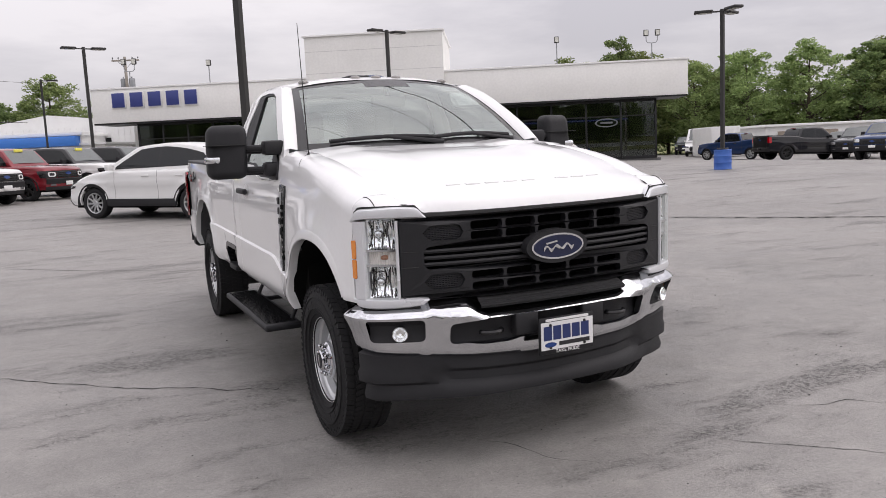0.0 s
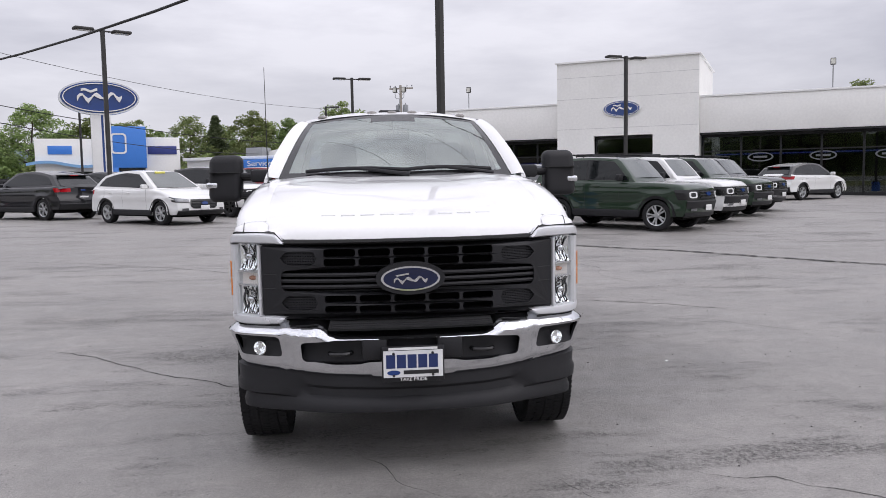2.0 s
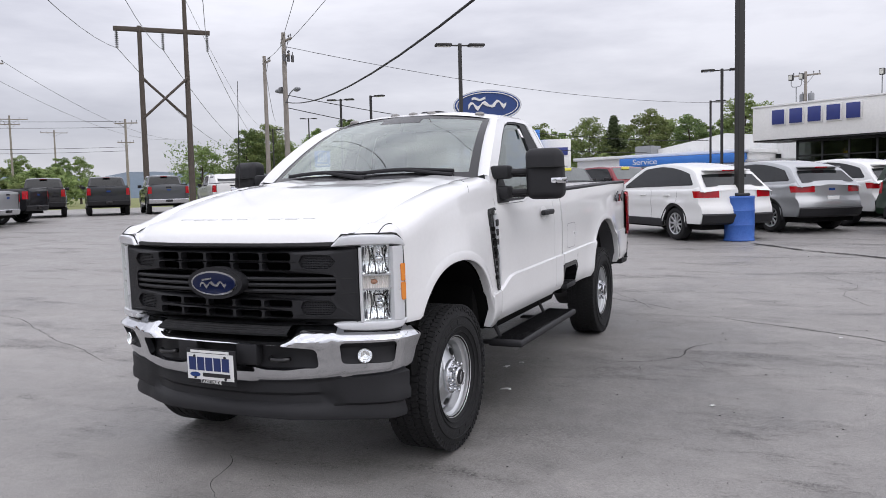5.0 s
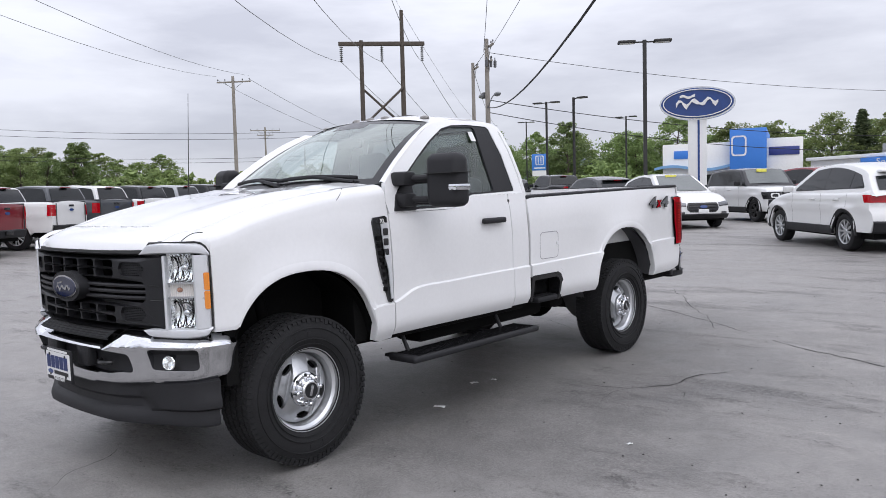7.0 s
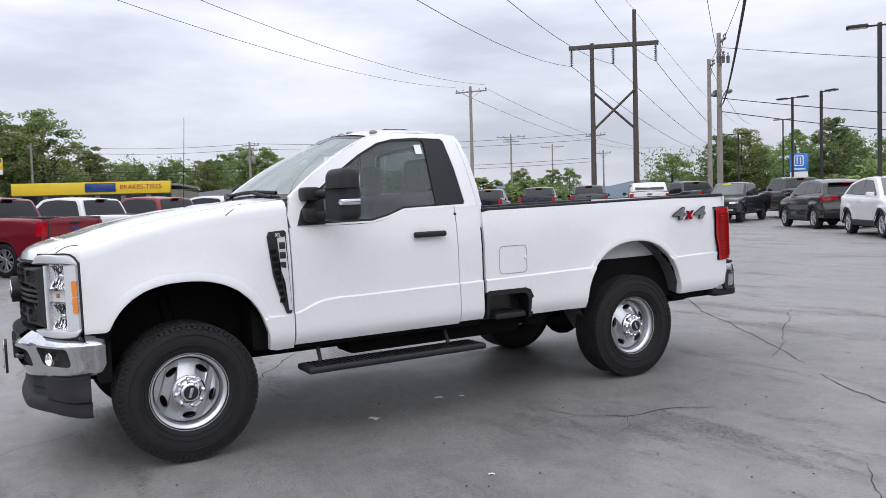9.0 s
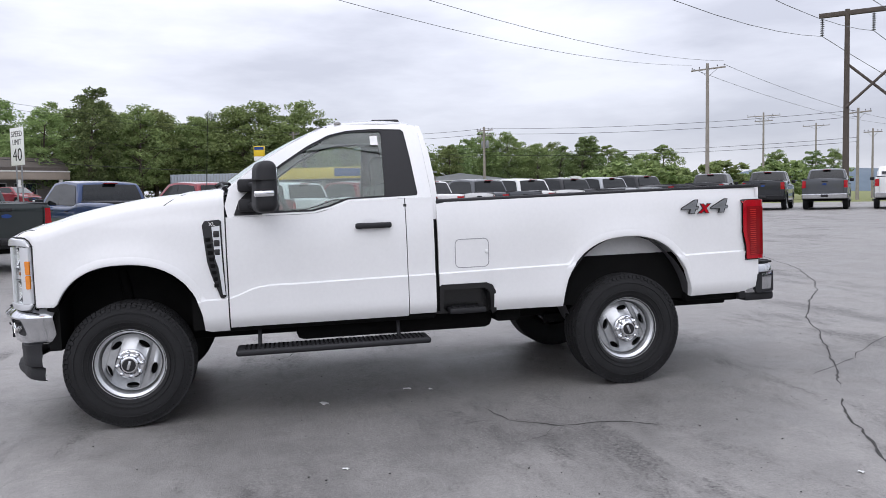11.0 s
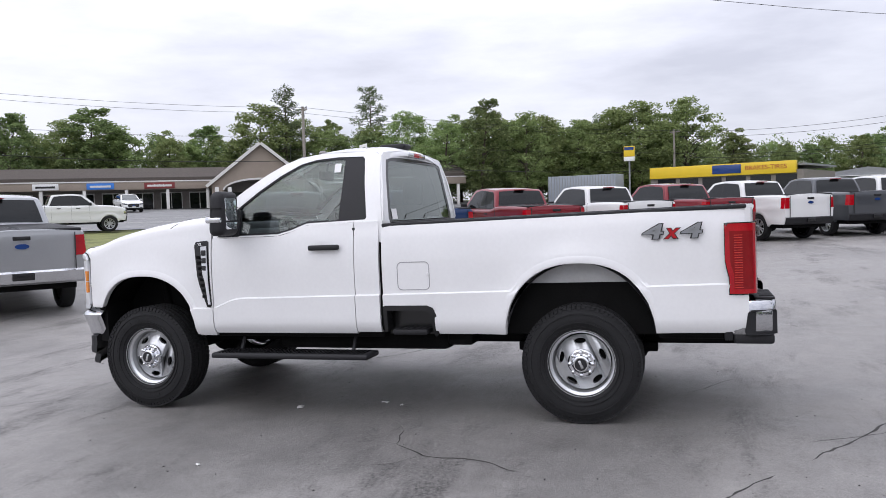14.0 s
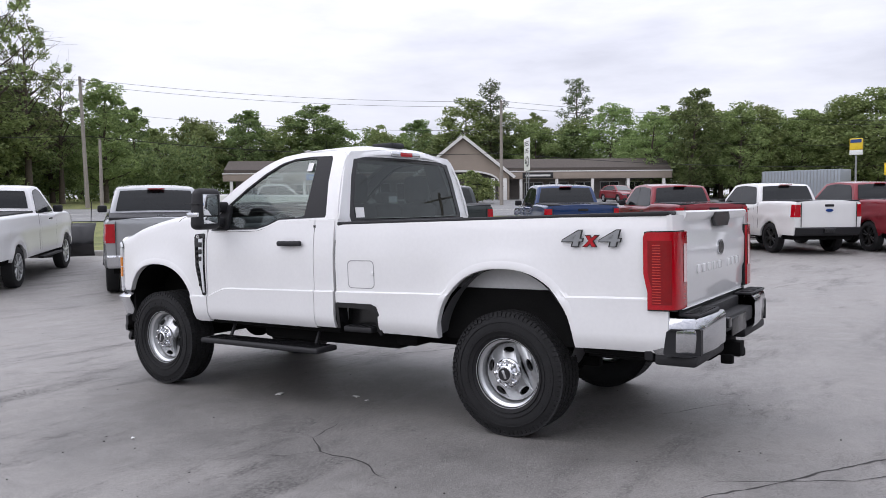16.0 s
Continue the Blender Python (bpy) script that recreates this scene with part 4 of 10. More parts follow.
def headlamp(s):
    lamp = new("headlamp")
    lamp.parent = truck
    lamp["label"] = "stacked headlamp in a silver surround"
    def strip(name, cols, material, label=""):
        """A moulded bar over (s, low, high) columns, rounded across; off is its reach before the front."""
        bm = bmesh.new()
        grid(bm, [[front_at(s * u, lerp(lo_, hi_, v), o) for u, lo_, hi_ in cols] for v, o in ((0.0, -0.03), (0.0, 0.008), (0.14, 0.021), (0.5, 0.025), (0.86, 0.021), (1.0, 0.008), (1.0, -0.03))])
        return part(name, bm, material, lamp, label, smooth=35)

    us = [0.65 + 0.38 * k / 30 for k in range(31)]
    top_lo = [(0.65, 1.254), (0.93, 1.255), (1.03, 1.240)]
    top_hi = [(0.65, 1.260), (0.698, 1.306), (0.95, 1.306), (0.985, 1.301), (1.012, 1.284), (1.03, 1.256)]
    strip("surround_top", [(u, curve_at(top_lo, u), curve_at(top_hi, u)) for u in us], LAMP_FRAME, "white silver lamp surround")
    low_hi = [(0.65, 0.868), (0.69, 0.874), (1.03, 0.878)]
    low_lo = [(0.65, 0.862), (0.688, 0.834), (0.995, 0.832), (1.03, 0.868)]
    strip("surround_base", [(u, curve_at(low_lo, u), curve_at(low_hi, u)) for u in us], LAMP_FRAME, "white silver lamp surround")
    for u0, u1, nm in ((0.935, 1.030, "surround_side"), (0.772, 0.788, "surround_inner")):
        bm = bmesh.new()
        grid(bm, [[front_at(s * lerp(u0, u1, v), z, o) for z in [lerp(0.874, 1.248, j / 10) for j in range(11)]] for v, o in ((0.0, -0.05), (0.0, 0.004), (0.14, 0.020), (0.5, 0.024), (0.88, 0.019), (1.0, 0.004), (1.0, -0.04))])
        part(nm, bm, LAMP_FRAME, lamp, smooth=35)
    for z0, z1, nm in ((1.108, 1.258, "upper"), (0.872, 1.034, "lower")):
        bm = bmesh.new()
        n = 20
        rws = []
        for i in range(15):
            v = i / 14
            row = []
            for k in range(n + 1):
                u = lerp(0.786, 0.938, k / n)
                w = math.sin(k / n * math.pi) ** 0.5 * math.sin(v * math.pi) ** 0.5
                row.append(front_at(s * u, lerp(z0, z1, v), -0.006 - 0.040 * w - (0.014 * w if k % 5 in (1, 2) else 0.0)))
            rws.append(row)
        grid(bm, rws)
        part("reflector", bm, REFLECTOR, lamp, "deep bright reflector", smooth=30)
        # added dark strips that imitate the streaked reflections in the bowl
        bm = bmesh.new()
        for u in (0.803, 0.822, 0.848, 0.897, 0.918):
            grid(bm, [[front_at(s * (u + d + 0.006 * math.sin(v * 5 + u * 90)), lerp(z0 + 0.014, z1 - 0.014, v), -0.014 - 0.030 * math.sin(v * math.pi) + 0.008 * (d == 0)) for d in (-0.0035, 0, 0.0035)] for v in [j / 6 for j in range(7)]])
        part("reflector_rib", bm, BUMPER_DARK, lamp, "dark strip standing in for a reflection in the lamp")
        p = front_at(s * 0.872, (z0 + z1) / 2, -0.034)
        bm = bmesh.new()
        bmesh.ops.create_uvsphere(bm, u_segments=16, v_segments=10, radius=0.021, matrix=Matrix.Translation(p))
        part("bulb_shield", bm, CHROME, lamp, "chrome bulb shield")
        if nm == "lower":
            bm = bmesh.new()
            grid(bm, [[front_at(s * (0.866 + r_ * math.cos(a_)), (z0 + z1) / 2 + r_ * math.sin(a_), o_) for a_ in [radians(-60 + 10 * k) for k in range(19)]] for r_, o_ in ((0.048, -0.024), (0.052, -0.012), (0.056, -0.024))])
            part("lamp_ring", bm, BUMPER_DARK, lamp, "dark curved ring")
    bm = bmesh.new()
    grid(bm, [[front_at(s * lerp(0.786, 0.938, k / 24), z + 0.002 * (k % 2), -0.016 - 0.006 * (k % 2)) for k in range(25)] for z in (1.036, 1.045, 1.054, 1.063, 1.072, 1.081, 1.090, 1.106)])
    part("marker_lamp", bm, mat("pale_marker_lens", (0.82, 0.78, 0.75), 0.12, 0.2, 0.02, 20), lamp, smooth=None)
    p = front_at(s * 0.842, 1.071, -0.018)
    bm = bmesh.new()
    bmesh.ops.create_uvsphere(bm, u_segments=14, v_segments=8, radius=1.0, matrix=Matrix.Translation(p) @ Matrix.Diagonal((0.022, 0.012, 0.013, 1)))
    part("marker_bulb", bm, mat("copper_marker_bulb", (0.42, 0.20, 0.12), 0.25, 0.3, 0.2, 30, coat=0.5), lamp, "amber marker bulb")
    for z in (1.107, 1.035):
        bm = bmesh.new()
        grid(bm, [[front_at(s * lerp(0.782, 0.945, k / 8), z + dz, o) for k in range(9)] for dz, o in ((-0.005, -0.06), (-0.005, 0.008), (0.005, 0.008), (0.005, -0.06))])
        part("divider", bm, CHROME, lamp)
    bm = bmesh.new()
    grid(bm, [[front_at(s * lerp(0.786, 0.938, k / 8), lerp(0.872, 1.256, j / 5), 0.014) for k in range(9)] for j in range(6)])
    part("lens", bm, LENS, lamp, "clear lens").visible_shadow = False
    for z0, z1 in ((0.972, 1.064), (1.068, 1.158)):
        bm = bmesh.new()
        plate(bm, [[(0.994, z0 + 0.006), (1.000, z0), (1.021, z0 + 0.002), (1.022, z1 - 0.002), (0.999, z1), (0.993, z1 - 0.006)]], lambda u, v: front_at(s * u, v, 0.0285), 0.03, (-s * 0.9, 0.3, 0))
        part("side_marker", bm, AMBER, lamp, "amber side marker")
    # fine black joint round the lamp
    rim = [(0.655, 1.264), (0.698, 1.313), (0.82, 1.313), (0.95, 1.313), (0.988, 1.308), (1.018, 1.288), (1.037, 1.256), (1.039, 1.10), (1.038, 0.95), (1.036, 0.870), (1.0, 0.826), (0.85, 0.827), (0.69, 0.828)]
    bm = bmesh.new()
    for (u0, v0), (u1, v1) in zip(rim, rim[1:]):
        for k in range(3):
            tube(bm, front_at(s * lerp(u0, u1, k / 3), lerp(v0, v1, k / 3), 0.003), front_at(s * lerp(u0, u1, (k + 1) / 3), lerp(v0, v1, (k + 1) / 3), 0.003), 0.0045, seg=6)
    part("lamp_joint", bm, GAP, lamp)
    # fender corner between the lamp and the hood's edge
    y = -0.56
    h = hood_edge(y)
    x0, x1 = side_x(y, h - 0.10), 0.803 * (1 - 0.035 * (1 - (y + 0.72) / 1.41))
    bm = bmesh.new()
    rows = []
    for k in range(13):
        a = radians(90 - 90 * k / 12)
        b = Vector((s * (x1 + (x0 - x1) * max(0.0, math.cos(a)) ** 0.7), y + 0.002, h - 0.10 + 0.101 * math.sin(a) ** 0.7))
        u = lerp(0.765, 1.034, k / 12)
        c = front_at(s * u, curve_at([(0.76, 1.316), (0.95, 1.316), (0.988, 1.310), (1.018, 1.290), (1.036, 1.258)], u), 0.002)
        rows.append([c + Vector((0, 0.03, -0.004)), c] + [c.lerp(b, q) + Vector((0, 0, 0.016 * math.sin(q * math.pi))) for q in (0.2, 0.4, 0.6, 0.8)] + [b])
    rows.insert(0, [q + Vector((-s * 0.03, 0, -0.014)) for q in rows[0]])
    grid(bm, rows)
    corner = part("fender_corner", bm, WHITE, truck, smooth=60)
    # shut line between hood and fender
    bm = bmesh.new()
    pts = [rows[6][q].lerp(rows[5][q], (q - 1) / 5) + Vector((0, 0, 0.001)) for q in range(1, 7)]
    for p, q in zip(pts, pts[1:]):
        tube(bm, p, q, 0.0024, seg=6)
    part("hood_joint", bm, GAP, truck)


mirrored(headlamp)
# black strip between hood, grille and bumper
bm = bmesh.new()
grid(bm, [[front_at(lerp(-0.66, 0.66, k / 24), z, o) for k in range(25)] for z, o in ((1.282, -0.05), (1.274, -0.006), (1.258, -0.004), (1.245, -0.05))])
part("hood_seal", bm, GAP, truck)
part("front_panel_back", boxes(((-0.93, -0.50, 0.55), (0.93, -0.42, 1.30))), DARK, truck)

# front bumper
bumper = new("front_bumper")
bumper.parent = truck
bumper["label"] = "chrome front bumper with black inserts"


def bump_top(a):
    return lerp(0.818, 0.862, min(1, max(0, (a - 0.385) / 0.09))) - 0.012 * max(0, (a - 0.75) / 0.3)


def bump_low(a):
    return lerp(0.550, 0.600, min(1, max(0, (a - 0.15) / 0.85)))


def bump_off(v):
    """The bar leans out upwards to a ridge, then turns in over its top."""
    return curve_at([(0.0, 0.016), (0.05, 0.030), (0.40, 0.056), (0.69, 0.086), (0.73, 0.089), (0.78, 0.076), (0.90, 0.030), (1.0, -0.020)], v)


HOLE_ENDS = (0.0, 0.565, 0.675, 0.945)
SL = sorted({round(sg * v, 4) for sg in (1, -1) for v in [0.565 * k / 22 for k in range(22)] + [0.548, 0.557, 0.562, 0.565] + [0.60, 0.64] + [0.675, 0.678, 0.684, 0.70]
             + [0.70 + 0.22 * k / 10 for k in range(1, 11)] + [0.93, 0.938, 0.943, 0.945, 0.97, 1.0, 1.03, 1.06, 1.09, 1.11]})


def bump_opening(a):
    """Lower and upper edge of the openings at a distance from the middle, and whether there is one."""
    near = min(abs(a - e) for e in HOLE_ENDS[1:])
    r = 0.022 * (1 - math.sqrt(max(0, 1 - max(0, 1 - near / 0.022) ** 2)))
    if a < 0.62:
        step = 0.012 * min(1, max(0, (a - 0.22) / 0.05)) - 0.012 * min(1, max(0, (a - 0.40) / 0.08))
        return 0.640 - step + r, 0.762 - r - 0.02 * max(0, (a - 0.40) / 0.17), a < 0.565
    return 0.658 + r + 0.08 * max(0, a - 0.9), 0.772 - r, 0.675 < a < 0.945


bm = bmesh.new()
cols = []
for s in SL:
    a = abs(s)
    lo_, hi_, _ = bump_opening(a)
    b0, b1 = bump_low(a), bump_top(a)
    zs = [lerp(b0, lo_, k / 4) for k in range(5)] + [lerp(lo_, hi_, k / 5) for k in range(1, 5)] + [lerp(hi_, b1, k / 7) for k in range(8)]
    cols.append([bm.verts.new(front_at(s, z, bump_off((z - b0) / (b1 - b0)) - 0.042 * min(1, max(0, (a - 0.45) / 0.25)))) for z in zs])
for k in range(len(SL) - 1):
    is_open = bump_opening(abs(SL[k] + SL[k + 1]) / 2)[2]
    for i in range(len(cols[0]) - 1):
        if not (is_open and 4 <= i < 9):
            bm.faces.new((cols[k][i], cols[k + 1][i], cols[k + 1][i + 1], cols[k][i + 1]))
edges = [e for e in bm.edges if e.is_boundary]
ex = bmesh.ops.extrude_edge_only(bm, edges=edges)
for v in ex["geom"]:
    if isinstance(v, bmesh.types.BMVert):
        v.co += Vector((-0.02 * (1 if v.co.x > 0.6 else -1 if v.co.x < -0.6 else 0), 0.045, 0))
part("bumper_bar", bm, BUMPER_CHROME, bumper, "chrome bumper bar", smooth=50)
bm = bmesh.new()
grid(bm, [[front_at(lerp(-0.585, 0.585, k / 24), z, o - 0.045 * max(0, (abs(lerp(-0.585, 0.585, k / 24)) - 0.42) / 0.165)) for k in range(25)] for z, o in ((0.615, 0.0), (0.64, 0.022), (0.70, 0.018), (0.76, 0.028), (0.785, 0.0))])
part("bumper_insert", bm, GRILLE_BLACK, bumper, "black bumper insert")
bm = bmesh.new()
grid(bm, [[front_at(lerp(-0.42, 0.42, k / 16), z, o) for k in range(17)] for z, o in ((0.806, 0.05), (0.820, 0.064), (0.824, 0.052), (0.829, 0.050), (0.832, 0.038), (0.837, 0.036), (0.840, 0.022), (0.846, 0.020), (0.850, 0.004), (0.858, -0.02))])
part("step_pad", bm, RUBBER, bumper, "black step pad")
for s in (1, -1):
    bm = bmesh.new()
    grid(bm, [[front_at(s * lerp(0.655, 0.955, k / 10), z, o - 0.028) for k in range(11)] for z, o in ((0.640, 0.010), (0.660, 0.030), (0.70, 0.018), (0.74, 0.022), (0.768, 0.050), (0.79, 0.03))])
    ins = part("fog_insert", bm, PLASTIC, bumper, "black fog lamp insert")
    bm = bmesh.new()
    p = front_at(s * 0.785, 0.704, 0.022)
    mm = Matrix.Translation(p) @ (Vector((0.42 * s, -0.9, 0))).to_track_quat("Z", "Y").to_matrix().to_4x4()
    lathe(bm, [(0.0, -0.02), (0.022, -0.012), (0.031, 0.004), (0.035, 0.012), (0.038, 0.008), (0.038, -0.03)], 20, mm)
    part("fog_lamp", bm, REFLECTOR, bumper, "round clear fog lamp")
    bm = bmesh.new()
    lathe(bm, [(0.0, 0.016), (0.022, 0.014), (0.035, 0.009)], 20, mm)
    part("fog_lens", bm, LENS, bumper).visible_shadow = False
    # tow hook
    bm = bmesh.new()
    x = s * 0.37
    y = nose(0.37) - 0.035
    loop = []
    for k in range(13):
        a = math.pi * k / 12
        r, u = Vector((math.cos(a), -math.sin(a), 0)), Vector((0, 0, 1))
        loop.append([Vector((x + 0.055 * math.cos(a), y - 0.035 * math.sin(a), 0.688)) + 0.013 * (r * math.cos(b) + u * math.sin(b)) for b in [math.pi * j / 4 for j in range(9)]])
    grid(bm, loop)
    part("tow_hook", bm, PLASTIC_GLOSS, bumper, "black tow hook")
    box(bm := bmesh.new(), (min(s * 0.13, s * 0.26), nose(0.2) - 0.075, 0.655), (max(s * 0.13, s * 0.26), nose(0.2) - 0.02, 0.765), 0.01)
    part("insert_block", bm, PLASTIC, bumper)
# air dam below the bumper
bm = bmesh.new()
DAM = [(1.0, 0.02), (0.90, 0.030), (0.62, 0.034), (0.54, 0.020), (0.36, 0.024), (0.29, 0.046), (0.10, 0.062), (0.0, 0.058), (-0.06, 0.02)]
rws = []
for v, o in DAM:
    row = []
    for k in range(49):
        s = lerp(-1.06, 1.06, k / 48)
        a = abs(s)
        low = 0.368 - 0.008 * max(0, (a - 0.35) / 0.6)
        soft = 1 if a < 0.62 else 0.2
        oo = o if v > 0.9 or v < 0.35 else lerp(0.06, o, soft * min(1, (0.66 - a) / 0.1 if a > 0.56 else 1))
        row.append(front_at(s, lerp(low, bump_low(a) + 0.02, v), oo - 0.026 - 0.056 * min(1, max(0, (a - 0.4) / 0.28))))
    rws.append(row)
grid(bm, rws)
part("air_dam", bm, PLASTIC, truck, "matt black plastic air dam")

# dealer plate in the middle of the bumper
yp = nose(0) - 0.115
tag = thing("dealer_plate", TRUCK @ pose(0.0, yp, 0.641), "white dealer plate in a black frame on the bumper", "plate")
part("frame", boxes(((-0.160, -0.004, -0.092), (0.160, 0.012, 0.092), 0.006)), PLASTIC, tag)
part("sheet", boxes(((-0.152, -0.0075, -0.068), (0.152, -0.0045, 0.070))), WHITE_PLASTIC, tag)
for k in range(5):
    x0 = -0.138 + k * 0.0545
    part("print_block", boxes(((x0, -0.0095, -0.020), (x0 + 0.046, -0.008, 0.050))), INK_BLUE, tag, "dark blue printed block")
part("print_bar", boxes(((-0.05, -0.0095, -0.052), (0.13, -0.008, -0.032))), INK_BLACK, tag)
part("print_bar", boxes(((-0.125, -0.0095, 0.074), (0.125, -0.0055, 0.086))), WHITE_PLASTIC, tag)
words("frame_words", "TAKE PRIDE", 0.024, WHITE_PLASTIC, tag, pose(0.0, -0.0055, -0.080, 90), 0.001, "white lettering on the plate frame", 0.14)
bm = bmesh.new()
plate(bm, [ellipse(-0.10, -0.043, 0.034, 0.013, 20)], lambda u, v: Vector((u, -0.0095, v)), 0.001, (0, 1, 0))
part("print_oval", bm, FORD_BLUE, tag)
for x, z in ((-0.10, 0.055), (0.10, 0.055), (-0.10, -0.058), (0.10, -0.058)):
    bm = bmesh.new()
    tube(bm, (x, -0.012, z), (x, -0.004, z), 0.007)
    part("screw", bm, INK_BLACK, tag)

# ---- cab ----
HOUSE = [(1.38, 0.972), (1.48, 0.950), (1.6, 0.915), (1.75, 0.862), (1.9, 0.790), (1.97, 0.742), (2.01, 0.700)]


def gx(z):
    return curve_at(HOUSE, z)


PILLAR = [(0.722, 1.392), (0.705, 1.47), (0.735, 1.575), (0.83, 1.655), (0.98, 1.755), (1.15, 1.855), (1.30, 1.932), (1.42, 1.975)]
ROOFLINE = [(1.42, 1.975), (1.55, 1.995), (1.75, 2.004), (1.95, 2.000), (2.06, 1.985), (2.115, 1.955)]


def cab_side(s):
    place = lambda y, z: Vector((s * gx(z), y, z))
    outer = PILLAR + ROOFLINE[1:] + [(2.150, 1.80), (2.175, 1.62), (2.185, 1.482), (1.94, 1.480), (1.55, 1.470), (1.42, 1.427), (1.30, 1.400), (0.95, 1.397)]
    hole = [(0.775, 1.408), (0.95, 1.410), (1.30, 1.412), (1.42, 1.440), (1.55, 1.484), (2.037, 1.496), (2.045, 1.512), (2.012, 1.75), (1.985, 1.935), (1.965, 1.955), (1.75, 1.962), (1.57, 1.952), (1.44, 1.922),
            (1.28, 1.845), (1.10, 1.735), (0.93, 1.618), (0.82, 1.52), (0.78, 1.45)]
    bm = bmesh.new()
    plate(bm, [outer, hole], place, 0.03, (-s, 0, 0))
    part("cab_frame", bm, WHITE, truck, smooth=25)
    glass_edge = [(0.905, 1.424), (1.295, 1.426), (1.415, 1.452), (1.545, 1.496), (1.80, 1.501), (1.812, 1.513), (1.820, 1.928), (1.806, 1.944), (1.572, 1.939), (1.446, 1.909), (1.29, 1.833), (1.11, 1.724), (0.945, 1.612), (0.905, 1.580)]
    bm = bmesh.new()
    place2 = lambda y, z: Vector((s * (gx(z) - 0.006), y, z))
    big = [(0.765, 1.400), (0.95, 1.400), (1.30, 1.403), (1.42, 1.43), (1.55, 1.475), (2.05, 1.488), (2.055, 1.512), (2.02, 1.75), (1.992, 1.94), (1.97, 1.965), (1.75, 1.972), (1.56, 1.962), (1.43, 1.932),
           (1.27, 1.855), (1.09, 1.745), (0.92, 1.625), (0.80, 1.51), (0.765, 1.44)]
    plate(bm, [big, glass_edge], place2, 0.02, (-s, 0, 0))
    part("window_surround", bm, PLASTIC, truck, "black window surround", smooth=25)
    bm = bmesh.new()
    plate(bm, [[(1.928, 1.49), (1.944, 1.49), (1.916, 1.962), (1.902, 1.962)]], lambda y, z: Vector((s * (gx(z) - 0.003), y, z)))
    part("pillar_gap", bm, GAP, truck)
    bm = bmesh.new()
    plate(bm, [[(y + (0.01 if y > 1.3 else -0.01), z + (0.01 if z > 1.7 else -0.01)) for y, z in glass_edge]], lambda y, z: Vector((s * (gx(z) - 0.016), y, z)))
    w = part("side_window", bm, GLASS, truck, "clear side window")
    w.visible_shadow = False
    # sticker inside the rear top corner of the glass
    if s > 0:
        bm = bmesh.new()
        plate(bm, [[(1.735, 1.845), (1.79, 1.845), (1.79, 1.91), (1.735, 1.91)]], lambda y, z: Vector((s * (gx(z) - 0.013), y, z)))
        part("window_sticker", bm, WHITE_PLASTIC, truck, "small white window sticker")
    # pillar between windscreen and door
    bm = bmesh.new()
    n = 16
    a_line, b_line = [], []
    for k in range(n + 1):
        t = k / n
        y = lerp(0.735, 1.42, t)
        z = curve_at(PILLAR[2:], y)
        a_line.append((s * gx(z), y, z))
        b_line.append(screen_at(s * 1.0, t, 0.004))
    m_line = [tuple((Vector(a) + Vector(b)) / 2 + Vector((s * 0.012, -0.022, 0.010))) for a, b in zip(a_line, b_line)]
    grid(bm, [a_line, m_line, b_line])
    part("pillar", bm, WHITE, truck, smooth=60)
    # mirror
    mir = new("side_mirror")
    mir.parent = truck
    mir["label"] = "large black telescopic towing mirror"
    bm = bmesh.new()
    box(bm, (min(s * 1.115, s * 1.355), 0.880, 1.420), (max(s * 1.115, s * 1.355), 1.068, 1.735), 0.052, 5)
    for v in bm.verts:
        t = (v.co.z - 1.42) / 0.308
        if v.co.y < 0.97:
            v.co.y += 0.05 * (abs(v.co.x) - 1.115) / 0.24 + 0.02 * t
        v.co.x -= s * 0.03 * max(0, t - 0.55)
    part("housing", bm, PLASTIC, mir, "black mirror housing")
    bm = bmesh.new()
    box(bm, (min(s * 1.117, s * 1.358), 0.888, 1.618), (max(s * 1.117, s * 1.358), 1.060, 1.622))
    part("housing_seam", bm, GAP, mir)
    part("mirror_glass", boxes(((min(s * 1.160, s * 1.308), 1.065, 1.530), (max(s * 1.160, s * 1.308), 1.0705, 1.688), 0.004)), mat("mirror_glass_" + ("a" if s > 0 else "b"), (0.72, 0.74, 0.76), 0.02, 1.0, 0.0), mir, "mirror glass")
    part("mirror_glass", boxes(((min(s * 1.163, s * 1.308), 1.065, 1.468), (max(s * 1.163, s * 1.308), 1.0705, 1.518), 0.004)), mat("spot_glass_" + ("a" if s > 0 else "b"), (0.72, 0.74, 0.76), 0.03, 1.0, 0.0), mir)
    bm = bmesh.new()
    box(bm, (min(s * 1.28, s * 1.362), 0.920, 1.515), (max(s * 1.28, s * 1.362), 1.050, 1.555), 0.012, 2)
    t = part("turn_lamp", bm, CHROME, mir, "clear and chrome turn lamp")
    for z in (1.47, 1.595):
        bm = bmesh.new()
        tube(bm, (s * 0.98, 0.86, z), (s * 1.15, 0.955, z), 0.020, seg=10)
        tube(bm, (s * 0.98, 0.90, z - 0.02), (s * 1.15, 0.975, z - 0.02), 0.012, seg=8)
        box(bm, (min(s * 0.90, s * 1.03), 0.80, z - 0.042), (max(s * 0.90, s * 1.03), 0.915, z + 0.042), 0.02, 2)
        part("mirror_arm", bm, PLASTIC, mir, "black mirror arm")
    bm = bmesh.new()
    plate(bm, [[(0.765, 1.405), (0.955, 1.405), (0.965, 1.60), (0.93, 1.61), (0.80, 1.50)]], lambda y, z: Vector((s * (gx(z) + 0.012), y, z)), 0.03, (-s, 0, 0))
    part("mirror_base", bm, PLASTIC, mir)


